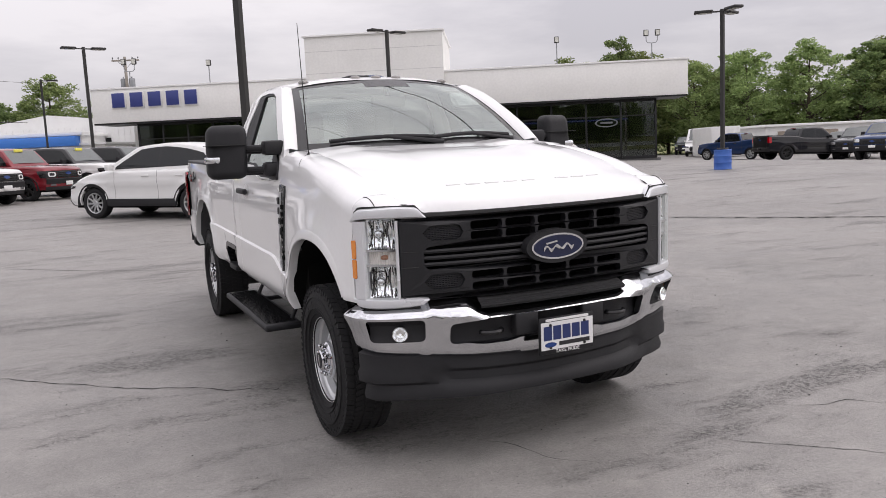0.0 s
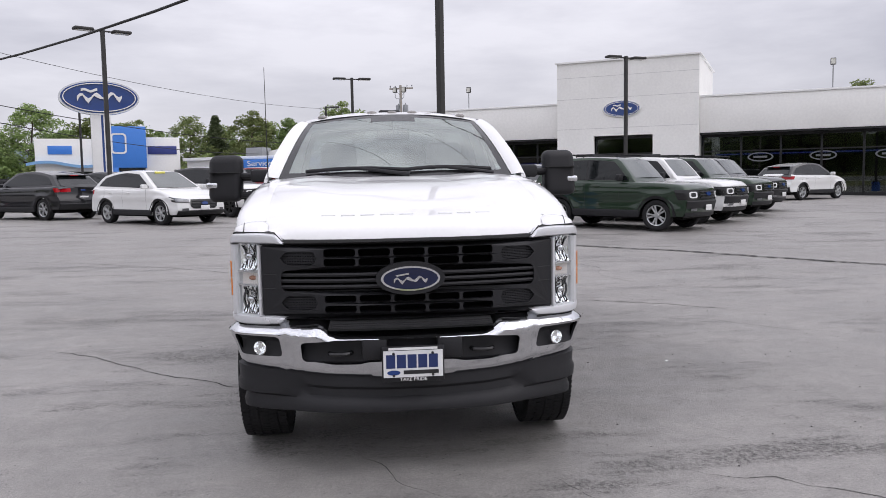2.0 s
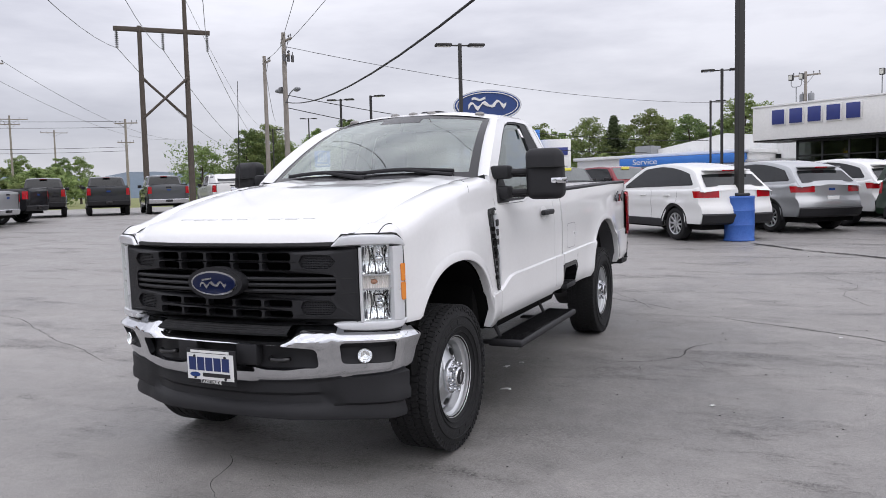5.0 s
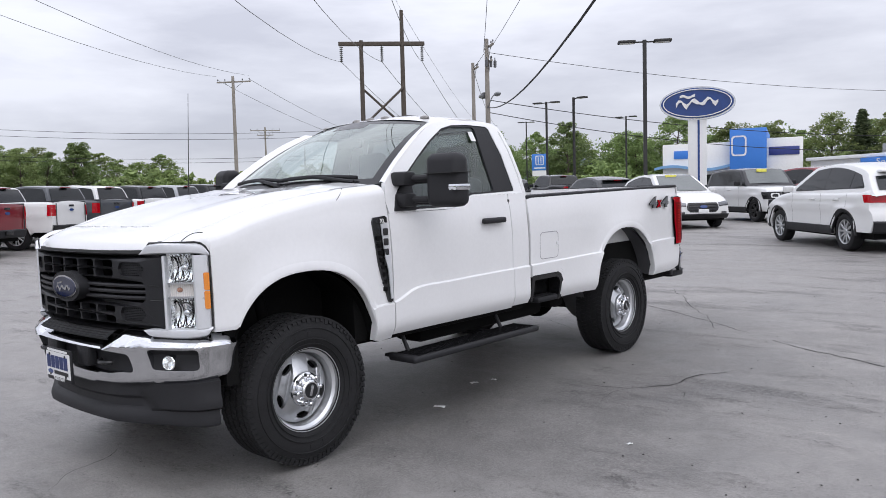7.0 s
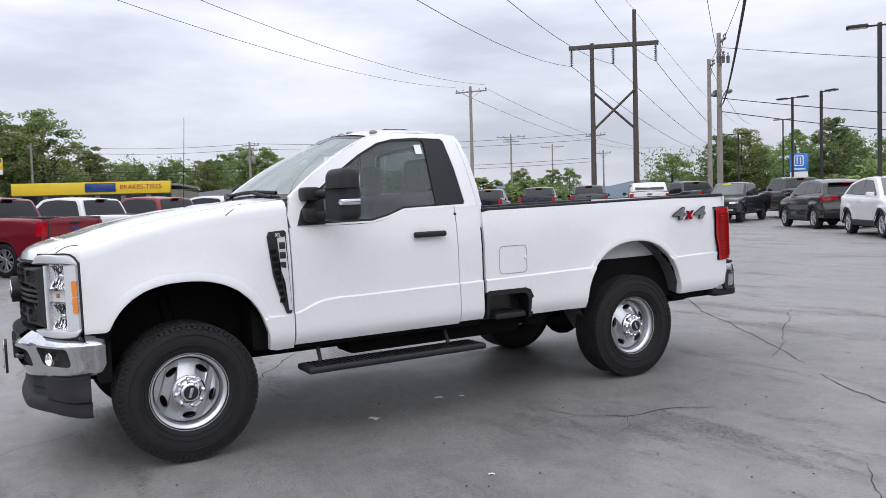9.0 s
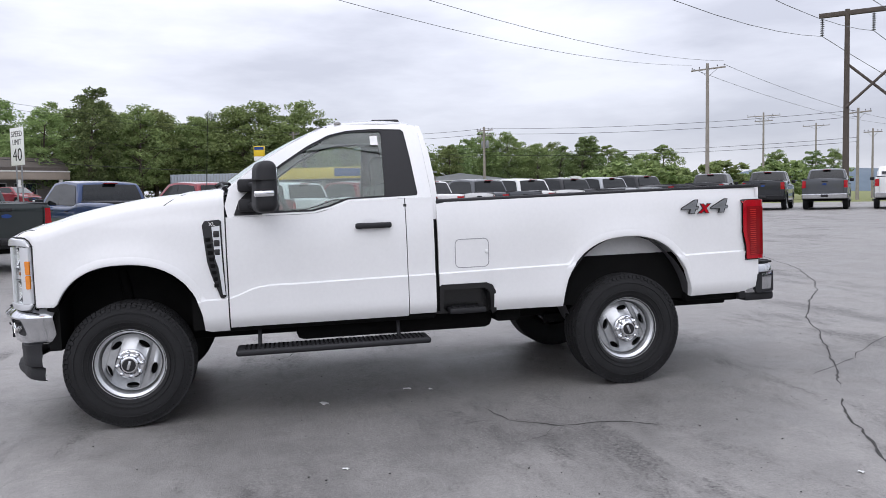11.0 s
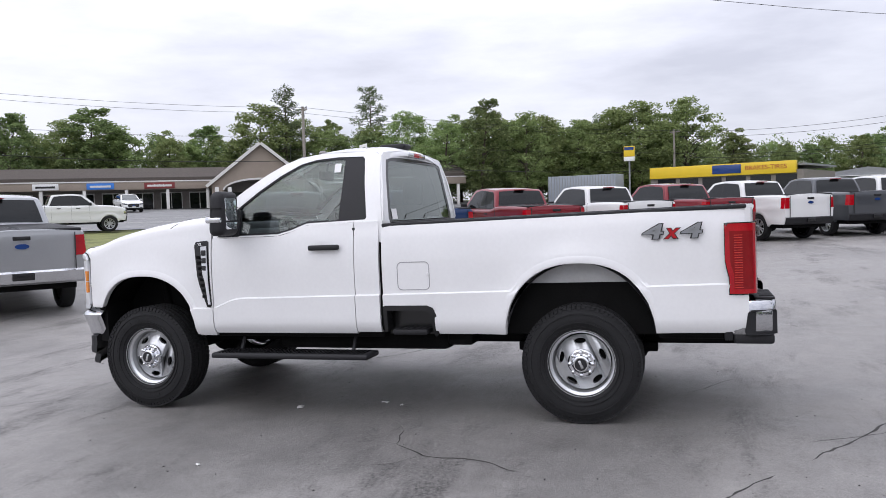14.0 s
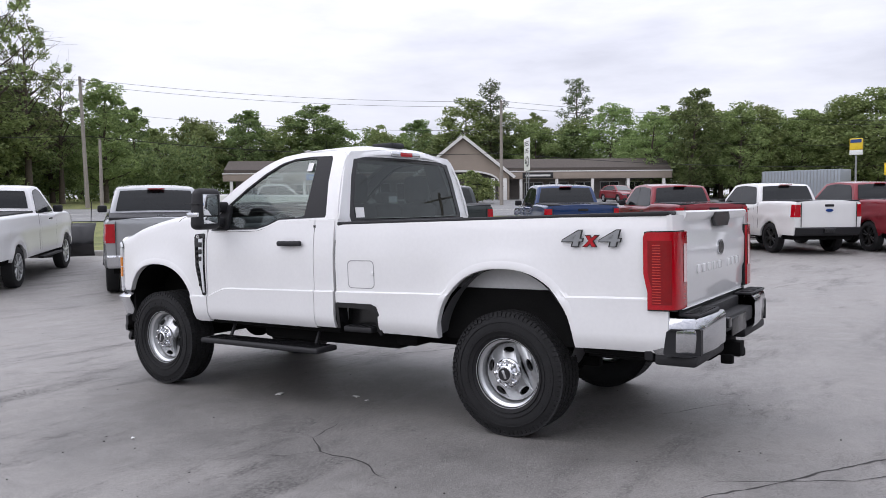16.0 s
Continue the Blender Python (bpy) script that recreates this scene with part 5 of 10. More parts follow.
def screen_at(u, t, out=0.0):
    """A point of the windscreen: u from -1 to 1 across, t from 0 at the cowl to 1 at the roof."""
    xb, xt = 0.83, 0.655
    x = u * lerp(xb, xt, t)
    b = Vector((0, 0.555 + 0.215 * u * u, 1.572))
    c = Vector((0, 1.385 + 0.085 * u * u, 2.028 - 0.052 * u * u))
    p = b.lerp(c, t)
    p.x = x
    bulge = 0.03 * math.sin(math.pi * t) + out
    return Vector((p.x, p.y - bulge * 0.55, p.z + bulge * 0.8))


bm = bmesh.new()
grid(bm, [[screen_at(lerp(-0.93, 0.93, k / 24), lerp(0.06, 0.95, j / 12)) for k in range(25)] for j in range(13)])
part("windscreen", bm, SCREEN, truck, "clear raked windscreen").visible_shadow = False
bm = bmesh.new()
for us, ts in (([lerp(-1, -0.93, k / 3) for k in range(4)], [j / 12 for j in range(13)]), ([lerp(0.93, 1, k / 3) for k in range(4)], [j / 12 for j in range(13)]),
               ([lerp(-0.93, 0.93, k / 24) for k in range(25)], [0.94, 1.0]), ([lerp(-0.93, 0.93, k / 24) for k in range(25)], [-0.02, 0.07]), ([lerp(-0.25, 0.25, k / 6) for k in range(7)], [0.85, 0.95])):
    grid(bm, [[screen_at(u, t, 0.001) for u in us] for t in ts])
part("windscreen_edge", bm, PLASTIC_GLOSS, truck, "black windscreen border")
mirrored(cab_side)
# cowl
bm = bmesh.new()
grid(bm, [[(x, 0.60 + 0.15 * x * x - 0.02, 1.575 - 0.02 * (x / 0.8) ** 2 - 0.012) for x in [lerp(-0.86, 0.86, k / 20) for k in range(21)]],
          [(x, 0.60 + 0.16 * x * x + 0.09, 1.588 - 0.02 * (x / 0.8) ** 2) for x in [lerp(-0.86, 0.86, k / 20) for k in range(21)]]])
part("cowl", bm, PLASTIC, truck, "black cowl panel")
for x0, x1 in ((-0.62, 0.08), (0.02, 0.66)):
    pts = [screen_at(lerp(x0, x1, k / 10) / 0.80, 0.055 + 0.03 * math.sin(k / 10 * math.pi), 0.02) for k in range(11)]
    bm = bmesh.new()
    grid(bm, [[p + Vector((0, -0.010 * math.cos(a), 0.012 * math.sin(a))) for a in [radians(45 * k) for k in range(9)]] for p in pts])
    wiper = part("wiper", bm, PLASTIC, truck, "black wiper")
    part("wiper_arm", tube(bmesh.new(), pts[5], screen_at(x1 / 0.8, 0.0, 0.02), 0.011, 0.014, 8), PLASTIC, wiper)
# roof
bm = bmesh.new()
rws = []
for j in range(17):
    t = j / 16
    row = []
    for k in range(25):
        u = lerp(-1, 1, k / 24)
        y = lerp(1.385 + 0.085 * u * u, 2.135 - 0.025 * u * u, t)
        xe = lerp(0.668, 0.715, min(1, t * 3)) - 0.03 * max(0, (t - 0.8) / 0.2)
        zc = curve_at([(0, 2.030), (0.2, 2.058), (0.6, 2.066), (0.88, 2.052), (1, 2.012)], t)
        edge_drop = lerp(0.054, 0.062, min(1, t * 3)) + 0.0
        rib = 0.006 * math.exp(-((abs(u) - 0.45) / 0.10) ** 2) * math.sin(math.pi * t)
        row.append((u * xe, y, zc - edge_drop * abs(u) ** 2.6 + rib))
    rws.append(row)
rws.append([(p[0], p[1] + 0.006, p[2] - 0.03) for p in rws[-1]])
grid(bm, rws)
roof = part("roof", bm, WHITE, truck, "white ribbed roof", smooth=60)
for s in (1, -1):
    bm = bmesh.new()
    grid(bm, [[(s * x, y, z) for x, y, z in ((0.676, 1.46, 1.972), (0.712, 1.6, 2.003), (0.716, 1.8, 2.007), (0.708, 2.0, 2.000), (0.690, 2.12, 1.962))],
              [(s * x, y, z) for x, y, z in ((0.70, 1.44, 1.968), (0.712, 1.6, 1.995), (0.716, 1.8, 2.000), (0.716, 2.0, 1.992), (0.742, 2.12, 1.945))]])
    part("roof_ditch", bm, WHITE, truck, smooth=60)
for x in (-0.55, -0.16, 0.0, 0.16, 0.55):
    bm = bmesh.new()
    bmesh.ops.create_uvsphere(bm, u_segments=14, v_segments=8, radius=1.0, matrix=Matrix.Translation((x, 1.50 + 0.08 * x * x, 2.052 - 0.05 * abs(x / 0.67) ** 2.6)) @ Matrix.Diagonal((0.040, 0.030, 0.017, 1)))
    part("clearance_lamp", bm, mat("smoked_clear_lens", (0.20, 0.19, 0.18), 0.2, 0.4, 0.1, 20, coat=0.6), roof, "small roof clearance lamp")
bm = bmesh.new()
box(bm, (-0.10, 1.83, 2.055), (0.08, 2.06, 2.100), 0.018, 3)
part("roof_antenna", bm, PLASTIC, roof, "black roof antenna")
# back of the cab
bm = bmesh.new()
back_at = lambda x, z, o=0.0: Vector((x, 2.195 - 0.075 * max(0, (z - 1.45) / 0.55) - 0.014 * (x / 0.9) ** 2 + o, z))
outer = [(-0.955, 0.70), (0.955, 0.70), (0.955, 1.48), (0.925, 1.60), (0.865, 1.76), (0.79, 1.91), (0.705, 1.985), (0.35, 2.015), (0, 2.02), (-0.35, 2.015), (-0.705, 1.985), (-0.79, 1.91), (-0.865, 1.76), (-0.925, 1.60), (-0.955, 1.48)]
hole = [(-0.80, 1.46), (-0.4, 1.455), (0, 1.455), (0.4, 1.455), (0.80, 1.46), (0.815, 1.50), (0.735, 1.80), (0.68, 1.925), (0.62, 1.945), (0.3, 1.955), (0, 1.957), (-0.3, 1.955), (-0.62, 1.945), (-0.68, 1.925), (-0.735, 1.80), (-0.815, 1.50)]
plate(bm, [outer, hole], back_at, 0.03, (0, -1, 0))
part("cab_back", bm, WHITE, truck, smooth=30)
bm = bmesh.new()
inner = [(x * 0.93, 1.70 + (z - 1.70) * 0.90) for x, z in hole]
plate(bm, [[(x * 1.01, 1.70 + (z - 1.70) * 1.01) for x, z in hole], inner], lambda x, z: back_at(x, z, -0.004), 0.012, (0, -1, 0))
part("rear_window_edge", bm, PLASTIC_GLOSS, truck, "black rear window border")
bm = bmesh.new()
plate(bm, [inner], lambda x, z: back_at(x, z, -0.008))
part("rear_window", bm, TINT, truck, "dark tinted rear window").visible_shadow = False
bm = bmesh.new()
plate(bm, [[(0.63, 1.49), (0.735, 1.49), (0.735, 1.565), (0.63, 1.565)]], lambda x, z: back_at(x, z, -0.002))
part("window_label", bm, WHITE_PLASTIC, truck, "white label on the rear window")
bm = bmesh.new()
box(bm, (-0.21, 2.118, 1.967), (0.21, 2.150, 2.012), 0.012, 2)
brake = part("brake_lamp_bar", bm, SATIN_CHROME, truck, "high brake lamp bar")
part("brake_lens", boxes(((-0.085, 2.146, 1.972), (0.085, 2.154, 2.007), 0.004)), RED_LENS, brake, "red lens")
# cab floor, dash, seats and wheel
part("cab_floor", boxes(((-0.90, 0.55, 0.62), (0.90, 2.15, 0.70)), ((-0.90, 0.45, 0.62), (0.90, 0.58, 1.50))), DARK, truck)
for s in (1, -1):
    part("door_card", boxes(((min(s * 0.86, s * 0.93), 0.75, 0.68), (max(s * 0.86, s * 0.93), 1.95, 1.40))), CABIN, truck)
bm = bmesh.new()
box(bm, (-0.86, 0.62, 1.05), (0.86, 1.02, 1.46), 0.06, 3)
box(bm, (-0.80, 0.60, 1.40), (0.80, 0.92, 1.515), 0.04, 3)
box(bm, (-0.16, 0.93, 1.20), (0.16, 1.06, 1.50), 0.03, 3)
part("dashboard", bm, CABIN, truck, "dark grey dashboard")
for x, w in ((0.45, 0.27), (-0.45, 0.27), (0.0, 0.17)):
    bm = bmesh.new()
    box(bm, (x - w, 1.35, 0.95), (x + w, 1.88, 1.10), 0.05, 3)
    back = bmesh.new()
    box(back, (x - w, 1.82, 1.08), (x + w, 1.98, 1.60), 0.06, 3)
    part("seat_cushion", bm, CABIN, truck, "dark grey cloth seat")
    part("seat_back", back, CABIN, truck)
    if w > 0.2:
        hb = bmesh.new()
        box(hb, (x - 0.15, 1.87, 1.60), (x + 0.15, 1.98, 1.83), 0.05, 3)
        part("headrest", hb, CABIN, truck)
bm = bmesh.new()
wm = Matrix.Translation((0.42, 1.17, 1.36)) @ pose(0, 0, 0, -62)
for k in range(28):
    a, b2 = 2 * math.pi * k / 28, 2 * math.pi * (k + 1) / 28
    tube(bm, wm @ Vector((0.19 * math.cos(a), 0.19 * math.sin(a), 0)), wm @ Vector((0.19 * math.cos(b2), 0.19 * math.sin(b2), 0)), 0.016, seg=8)
for a in (0.2, math.pi - 0.2, -math.pi / 2):
    tube(bm, wm @ Vector((0, 0, -0.02)), wm @ Vector((0.18 * math.cos(a), 0.18 * math.sin(a), 0)), 0.02, seg=8)
tube(bm, wm @ Vector((0, 0, -0.25)), wm @ Vector((0, 0, 0.01)), 0.05, seg=14)
part("steering_wheel", bm, PLASTIC, truck, "black steering wheel")
bm = bmesh.new()
box(bm, (-0.13, 1.26, 1.83), (0.13, 1.30, 1.91), 0.02, 3)
tube(bm, (0, 1.28, 1.90), (0, 1.31, 1.98), 0.012)
part("rear_view_mirror", bm, PLASTIC, truck, "black rear-view mirror")
part("headliner", boxes(((-0.66, 1.45, 1.962), (0.66, 2.08, 1.978), 0.005)), mat("pale_grey_headliner", (0.42, 0.42, 0.41), 0.9, 0, 0.08, 20), truck)

# whip aerial on the passenger's fender
bm = bmesh.new()
tube(bm, (-0.86, 0.42, 1.53), (-0.865, 0.47, 2.28), 0.004, 0.002, 6)
tube(bm, (-0.86, 0.42, 1.515), (-0.86, 0.422, 1.56), 0.011, 0.007, 8)
part("aerial", bm, PLASTIC_GLOSS, truck, "thin black whip aerial")

# ---- bed ----
part("bed_floor", boxes(((-0.80, 2.22, 0.88), (0.80, 4.70, 0.92))), LINER, truck)
for k in range(9):
    x = -0.72 + k * 0.18
    part("floor_rib", boxes(((x - 0.045, 2.25, 0.918), (x + 0.045, 4.66, 0.932), 0.006)), LINER, truck)
part("bed_front", boxes(((-0.93, 2.168, 0.90), (0.93, 2.215, 1.432))), WHITE, truck)
part("bed_front_rail", boxes(((-0.79, 2.165, 1.4345), (0.79, 2.225, 1.462), 0.01)), PLASTIC, truck)
for s in (1, -1):
    bm = bmesh.new()
    lathe(bm, [(0.44, 0), (0.44, 0.24)], 24, Matrix.Translation((s * 0.56 if s > 0 else -0.80, 3.597, 0.72)) @ pose(0, 0, 0, 0, 90), math.pi * 2)
    part("bed_wheel_house", bm, WELL, truck)
tail = [(0.895, -0.012), (0.93, 0.0), (1.05, 0.004), (1.075, 0.016), (1.26, 0.020), (1.30, 0.006), (1.40, 0.010), (1.43, 0.030), (1.452, 0.034), (1.462, 0.02), (1.462, -0.04)]
bm = bmesh.new()
grid(bm, [[(x, 4.735 + o - 0.012 * (x / 0.79) ** 2, z) for x in [lerp(-0.785, 0.785, k / 16) for k in range(17)]] for z, o in tail] )
grid(bm, [[(x, 4.69, 0.895), (x, 4.735, 0.895)] for x in (-0.785, 0.785)])
for sx in (-0.785, 0.785):
    vs = [bm.verts.new((sx, 4.735 + o - 0.012, z)) for z, o in tail] + [bm.verts.new((sx, 4.69, 0.895))]
    bm.faces.new(vs)
gate = part("tailgate", bm, WHITE, truck, "white tailgate with embossed marks", smooth=30)
part("tailgate_back", boxes(((-0.785, 4.66, 0.895), (0.785, 4.70, 1.455))), WHITE, gate)
part("tailgate_gap", boxes(((-0.795, 4.69, 0.86), (0.795, 4.712, 1.42))), GAP, truck)
for s in (1, -1):
    bm = bmesh.new()
    grid(bm, [[(s * x, y, z) for x, y in ((0.962, 4.69), (0.955, 4.722), (0.92, 4.738), (0.80, 4.742), (0.80, 4.69))] for z in (1.34, 1.43, 1.437)])
    part("bed_corner", bm, WHITE, truck, smooth=50)
bm = bmesh.new()
plate(bm, [[(-0.21, 1.40), (-0.15, 1.352), (0.15, 1.352), (0.21, 1.40), (0.19, 1.447), (-0.19, 1.447)]], lambda x, z: Vector((x, 4.772 if z > 1.35 else 4.757, z)), 0.02, (0, -1, 0))
part("tailgate_handle", bm, PLASTIC_GLOSS, gate, "black tailgate handle")
for k in range(9):
    if k == 5:
        continue
    x = 0.50 - k * 0.125
    part("tailgate_mark", boxes(((x - 0.045, 4.745, 1.085), (x + 0.045, 4.7585, 1.135), 0.008)), WHITE, gate, "embossed mark")
bm = bmesh.new()
plate(bm, [ellipse(0.0, 1.215, 0.078, 0.048, 28)], lambda x, z: Vector((x, 4.764, z)), 0.012, (0, -1, 0))
part("tailgate_badge", bm, SATIN_CHROME, gate, "small oval badge")
bm = bmesh.new()
plate(bm, [ellipse(0.0, 1.215, 0.066, 0.037, 28)], lambda x, z: Vector((x, 4.766, z)), 0.004, (0, -1, 0))
part("badge_centre", bm, PLASTIC_GLOSS, gate)


RIB_RED = mat("bright_red_rib", (0.50, 0.02, 0.012), 0.2, 0, 0.1, 20, coat=0.8)


def tail_lamp(s):
    lamp = new("tail_lamp")
    lamp.parent = truck
    lamp["label"] = "tall red tail lamp"
    # plan: along the side then round the corner to the back
    def at(u, z, o=0.0):
        # u = 0 at the front edge on the side, 0.17 at the corner, 0.34 on the back face
        pts = [((0.984 + o), 4.557), ((0.986 + o), 4.65), ((0.972 + o), 4.712 + o), ((0.93 + o * 0.5), 4.734 + o), (0.86, 4.740 + o), (0.792, 4.740 + o)]
        us = [0.0, 0.10, 0.175, 0.225, 0.30, 0.37]
        x = curve_at([(a, p[0]) for a, p in zip(us, pts)], u)
        y = curve_at([(a, p[1]) for a, p in zip(us, pts)], u)
        return Vector((s * x, y, z))
    def lens(name, u0, u1, z0f, z1, o, material, label="", n=14):
        bm = bmesh.new()
        rows = []
        for j in range(9):
            v = j / 8
            row = []
            for k in range(n + 1):
                u = lerp(u0, u1, k / n)
                z0, front = z0f, 0.0
                uu = u + (0.026 * max(0, min(1, (1.10 - lerp(z0, z1, v)) / 0.06)) * (1 - k / n))
                z = lerp(z0, z1 - 0.03 * max(0, (0.03 - u) / 0.03), v)
                row.append(at(uu, z, o))
            rows.append(row + [at(u1, z, -0.04)])
        rows.insert(0, [at(lerp(u0, u1, min(k, n) / n), z0f, -0.02 if k <= n else -0.04) for k in range(n + 2)])
        rows.append([at(lerp(u0, u1, min(k, n) / n), z1, -0.02 if k <= n else -0.04) for k in range(n + 2)])
        grid(bm, rows)
        return part(name, bm, material, lamp, label, smooth=40)
    lens("lamp_bezel", -0.002, 0.370, 0.905, 1.345, 0.004, PLASTIC_GLOSS, "black lamp bezel")
    lens("lamp_lens", 0.004, 0.365, 0.915, 1.338, 0.020, RED_LENS, "red lens")
    lens("lamp_inner", 0.035, 0.17, 0.945, 1.29, 0.0235, RED_DEEP, "deeper red inner lamp")
    for k in range(22):
        z = 0.955 + k * 0.0148
        bm = bmesh.new()
        grid(bm, [[at(u, z + dz, 0.0255) for u in (0.066, 0.09, 0.115)] for dz in (-0.0022, 0.0022)])
        part("lamp_rib", bm, RIB_RED, lamp)
    bm = bmesh.new()
    grid(bm, [[at(u, z, 0.0235) for u in (0.29, 0.32, 0.35)] for z in (1.06, 1.13, 1.2, 1.27)])
    part("reverse_lens", bm, mat("pale_pink_lens", (0.75, 0.55, 0.55), 0.2, 0, 0.1, 20, coat=0.5), lamp, "pale reversing lens")


mirrored(tail_lamp)

# badge on the bed side
def bed_badge(s):
    turn = pose(0, 0, 0, 90, 0, 90 * s)
    for text, x, w, off, bold, material, lab in (("4", -0.123, 0.144, 1.003, 0.0075, INK_BLACK, "black edge of the badge"), ("x", 0.0, 0.100, 1.003, 0.0075, INK_BLACK, "black edge of the badge"),
                                                 ("4", 0.123, 0.144, 1.003, 0.0075, INK_BLACK, "black edge of the badge"), ("4", -0.123, 0.131, 1.0055, 0.0025, BADGE_GREY, "grey face of the badge"),
                                                 ("x", 0.0, 0.082, 1.0065, 0.003, RED_LENS, "red middle of the badge"), ("4", 0.123, 0.131, 1.0055, 0.0025, BADGE_GREY, "grey face of the badge")):
        ob = words("bed_badge", text, 0.135, material, truck, Matrix.Translation((s * off, 4.236, 1.331)) @ turn @ Matrix.Translation((x, 0, 0)), 0.004, lab, w, bold)
        for v in ob.data.vertices:
            v.co.x += v.co.y * 0.28


mirrored(bed_badge)

# ---- rear bumper ----
rear = new("rear_bumper")
rear.parent = truck
rear["label"] = "chrome rear step bumper with black pads"
for s in (1, -1):
    bm = bmesh.new()
    path = [(0.955, 4.585), (0.965, 4.66), (0.958, 4.76), (0.930, 4.832), (0.885, 4.862), (0.60, 4.885), (0.42, 4.885)]
    prof = [(0.640, -0.01), (0.665, 0.006), (0.75, 0.010), (0.840, 0.008), (0.862, -0.004), (0.865, -0.02)]
    grid(bm, [[(s * (x + (o if i < 4 else 0)), y + (o if i >= 3 else 0), z) for i, (x, y) in enumerate(path)] for z, o in prof])
    part("bumper_side", bm, BUMPER_STEEL, rear, "grey chrome bumper end", smooth=40)
    part("corner_pad", boxes(((min(s * 0.45, s * 0.915), 4.74, 0.866), (max(s * 0.45, s * 0.915), 4.865, 0.884), 0.008)), PLASTIC, rear, "black ribbed corner pad")
    for k in range(8):
        part("pad_rib", boxes(((min(s * (0.50 + k * 0.05), s * (0.525 + k * 0.05)), 4.77, 0.884), (max(s * (0.50 + k * 0.05), s * (0.525 + k * 0.05)), 4.855, 0.889))), PLASTIC, rear)
    bm = bmesh.new()
    plate(bm, [[(4.655, 0.655), (4.675, 0.785), (4.70, 0.803), (4.76, 0.803), (4.81, 0.803), (4.850, 0.803), (4.857, 0.79), (4.857, 0.645), (4.81, 0.64), (4.76, 0.64), (4.67, 0.64)]], lambda y, z: Vector((s * (curve_at([(4.585, 0.955), (4.66, 0.965), (4.76, 0.958), (4.832, 0.930), (4.862, 0.885)], y) + 0.024), y + 0.016, z)), 0.045, (-s, 0, 0))
    part("corner_step", bm, PLASTIC, rear, "black corner step recess", smooth=25)
    part("end_cap", boxes(((min(s * 0.90, s * 0.975), 4.545, 0.60), (max(s * 0.90, s * 0.960), 4.60, 0.895), 0.01)), PLASTIC, rear)
    part("bumper_skirt", boxes(((min(s * 0.30, s * 0.95), 4.60, 0.575), (max(s * 0.30, s * 0.95), 4.855, 0.645), 0.02)), PLASTIC, rear)
part("centre_step", boxes(((-0.43, 4.74, 0.70), (0.43, 4.878, 0.80), 0.015), ((-0.43, 4.72, 0.79), (0.43, 4.78, 0.87), 0.01)), PLASTIC, rear, "black centre step")
part("tag_panel", boxes(((-0.20, 4.868, 0.66), (0.20, 4.883, 0.78), 0.006)), PLASTIC_GLOSS, rear)
part("socket", boxes(((0.27, 4.865, 0.735), (0.36, 4.898, 0.80), 0.008)), PLASTIC_GLOSS, rear)
part("hitch", boxes(((-0.06, 4.60, 0.50), (0.06, 4.90, 0.60), 0.008), ((-0.35, 4.70, 0.51), (0.35, 4.78, 0.59), 0.015), ((0.14, 4.80, 0.47), (0.19, 4.88, 0.53), 0.01), ((-0.19, 4.80, 0.47), (-0.14, 4.88, 0.53), 0.01)), DARK, rear, "black tow hitch")
for x in (0.84, -0.84):
    part("bed_skirt", boxes(((x - 0.06, 4.12, 0.60), (x + 0.06, 4.60, 0.655), 0.02)), DARK, truck)
part("under_bed", boxes(((-0.86, 4.15, 0.58), (0.86, 4.58, 0.86))), DARK, truck)

# ---- running boards, chassis ----
for s in (1, -1):
    bm = bmesh.new()
    lo, hi = sorted((s * 0.880, s * 1.120))
    box(bm, (lo, 0.74, 0.455), (hi, 2.075, 0.497), 0.016, 3)
    b = part("running_board", bm, PLASTIC, truck, "black ribbed running board")
    for k in range(40):
        y = 0.80 + k * 0.031
        part("tread_bar", boxes(((min(s * 0.91, s * 1.10), y, 0.4972), (max(s * 0.91, s * 1.10), y + 0.014, 0.5012))), PLASTIC_GLOSS, b)
    for y in (0.86, 1.84):
        bm = bmesh.new()
        box(bm, (min(s * 0.72, s * 0.97), y, 0.440), (max(s * 0.72, s * 0.97), y + 0.07, 0.462), 0.008)
        tube(bm, (s * 0.93, y + 0.035, 0.455), (s * 0.84, y + 0.035, 0.63), 0.014, seg=8)
        part("board_bracket", bm, PLASTIC, truck)
    part("frame_rail", boxes(((min(s * 0.40, s * 0.50), -0.55, 0.50), (max(s * 0.40, s * 0.50), 4.70, 0.66), 0.015)), DARK, truck)
    part("sill", boxes(((min(s * 0.80, s * 0.93), 0.58, 0.60), (max(s * 0.80, s * 0.93), 2.15, 0.68), 0.02)), DARK, truck)
    # shock and spring by each wheel
    part("shock_absorber", tube(bmesh.new(), (s * 0.62, 0.06, 0.45), (s * 0.60, -0.05, 1.05), 0.035), DARK, truck)
    part("shock_absorber", tube(bmesh.new(), (s * 0.55, 3.75, 0.45), (s * 0.52, 3.85, 0.90), 0.035), DARK, truck)
    part("leaf_spring", boxes(((min(s * 0.50, s * 0.57), 3.08, 0.45), (max(s * 0.50, s * 0.57), 4.10, 0.52), 0.01)), DARK, truck)
part("rear_axle", tube(bmesh.new(), (-0.75, 3.597, 0.425), (0.75, 3.597, 0.425), 0.06), DARK, truck)
part("front_axle", tube(bmesh.new(), (-0.75, 0.0, 0.425), (0.75, 0.0, 0.425), 0.055), DARK, truck)
bm = bmesh.new()
bmesh.ops.create_uvsphere(bm, u_segments=16, v_segments=10, radius=0.17, matrix=Matrix.Translation((0, 3.6, 0.42)))
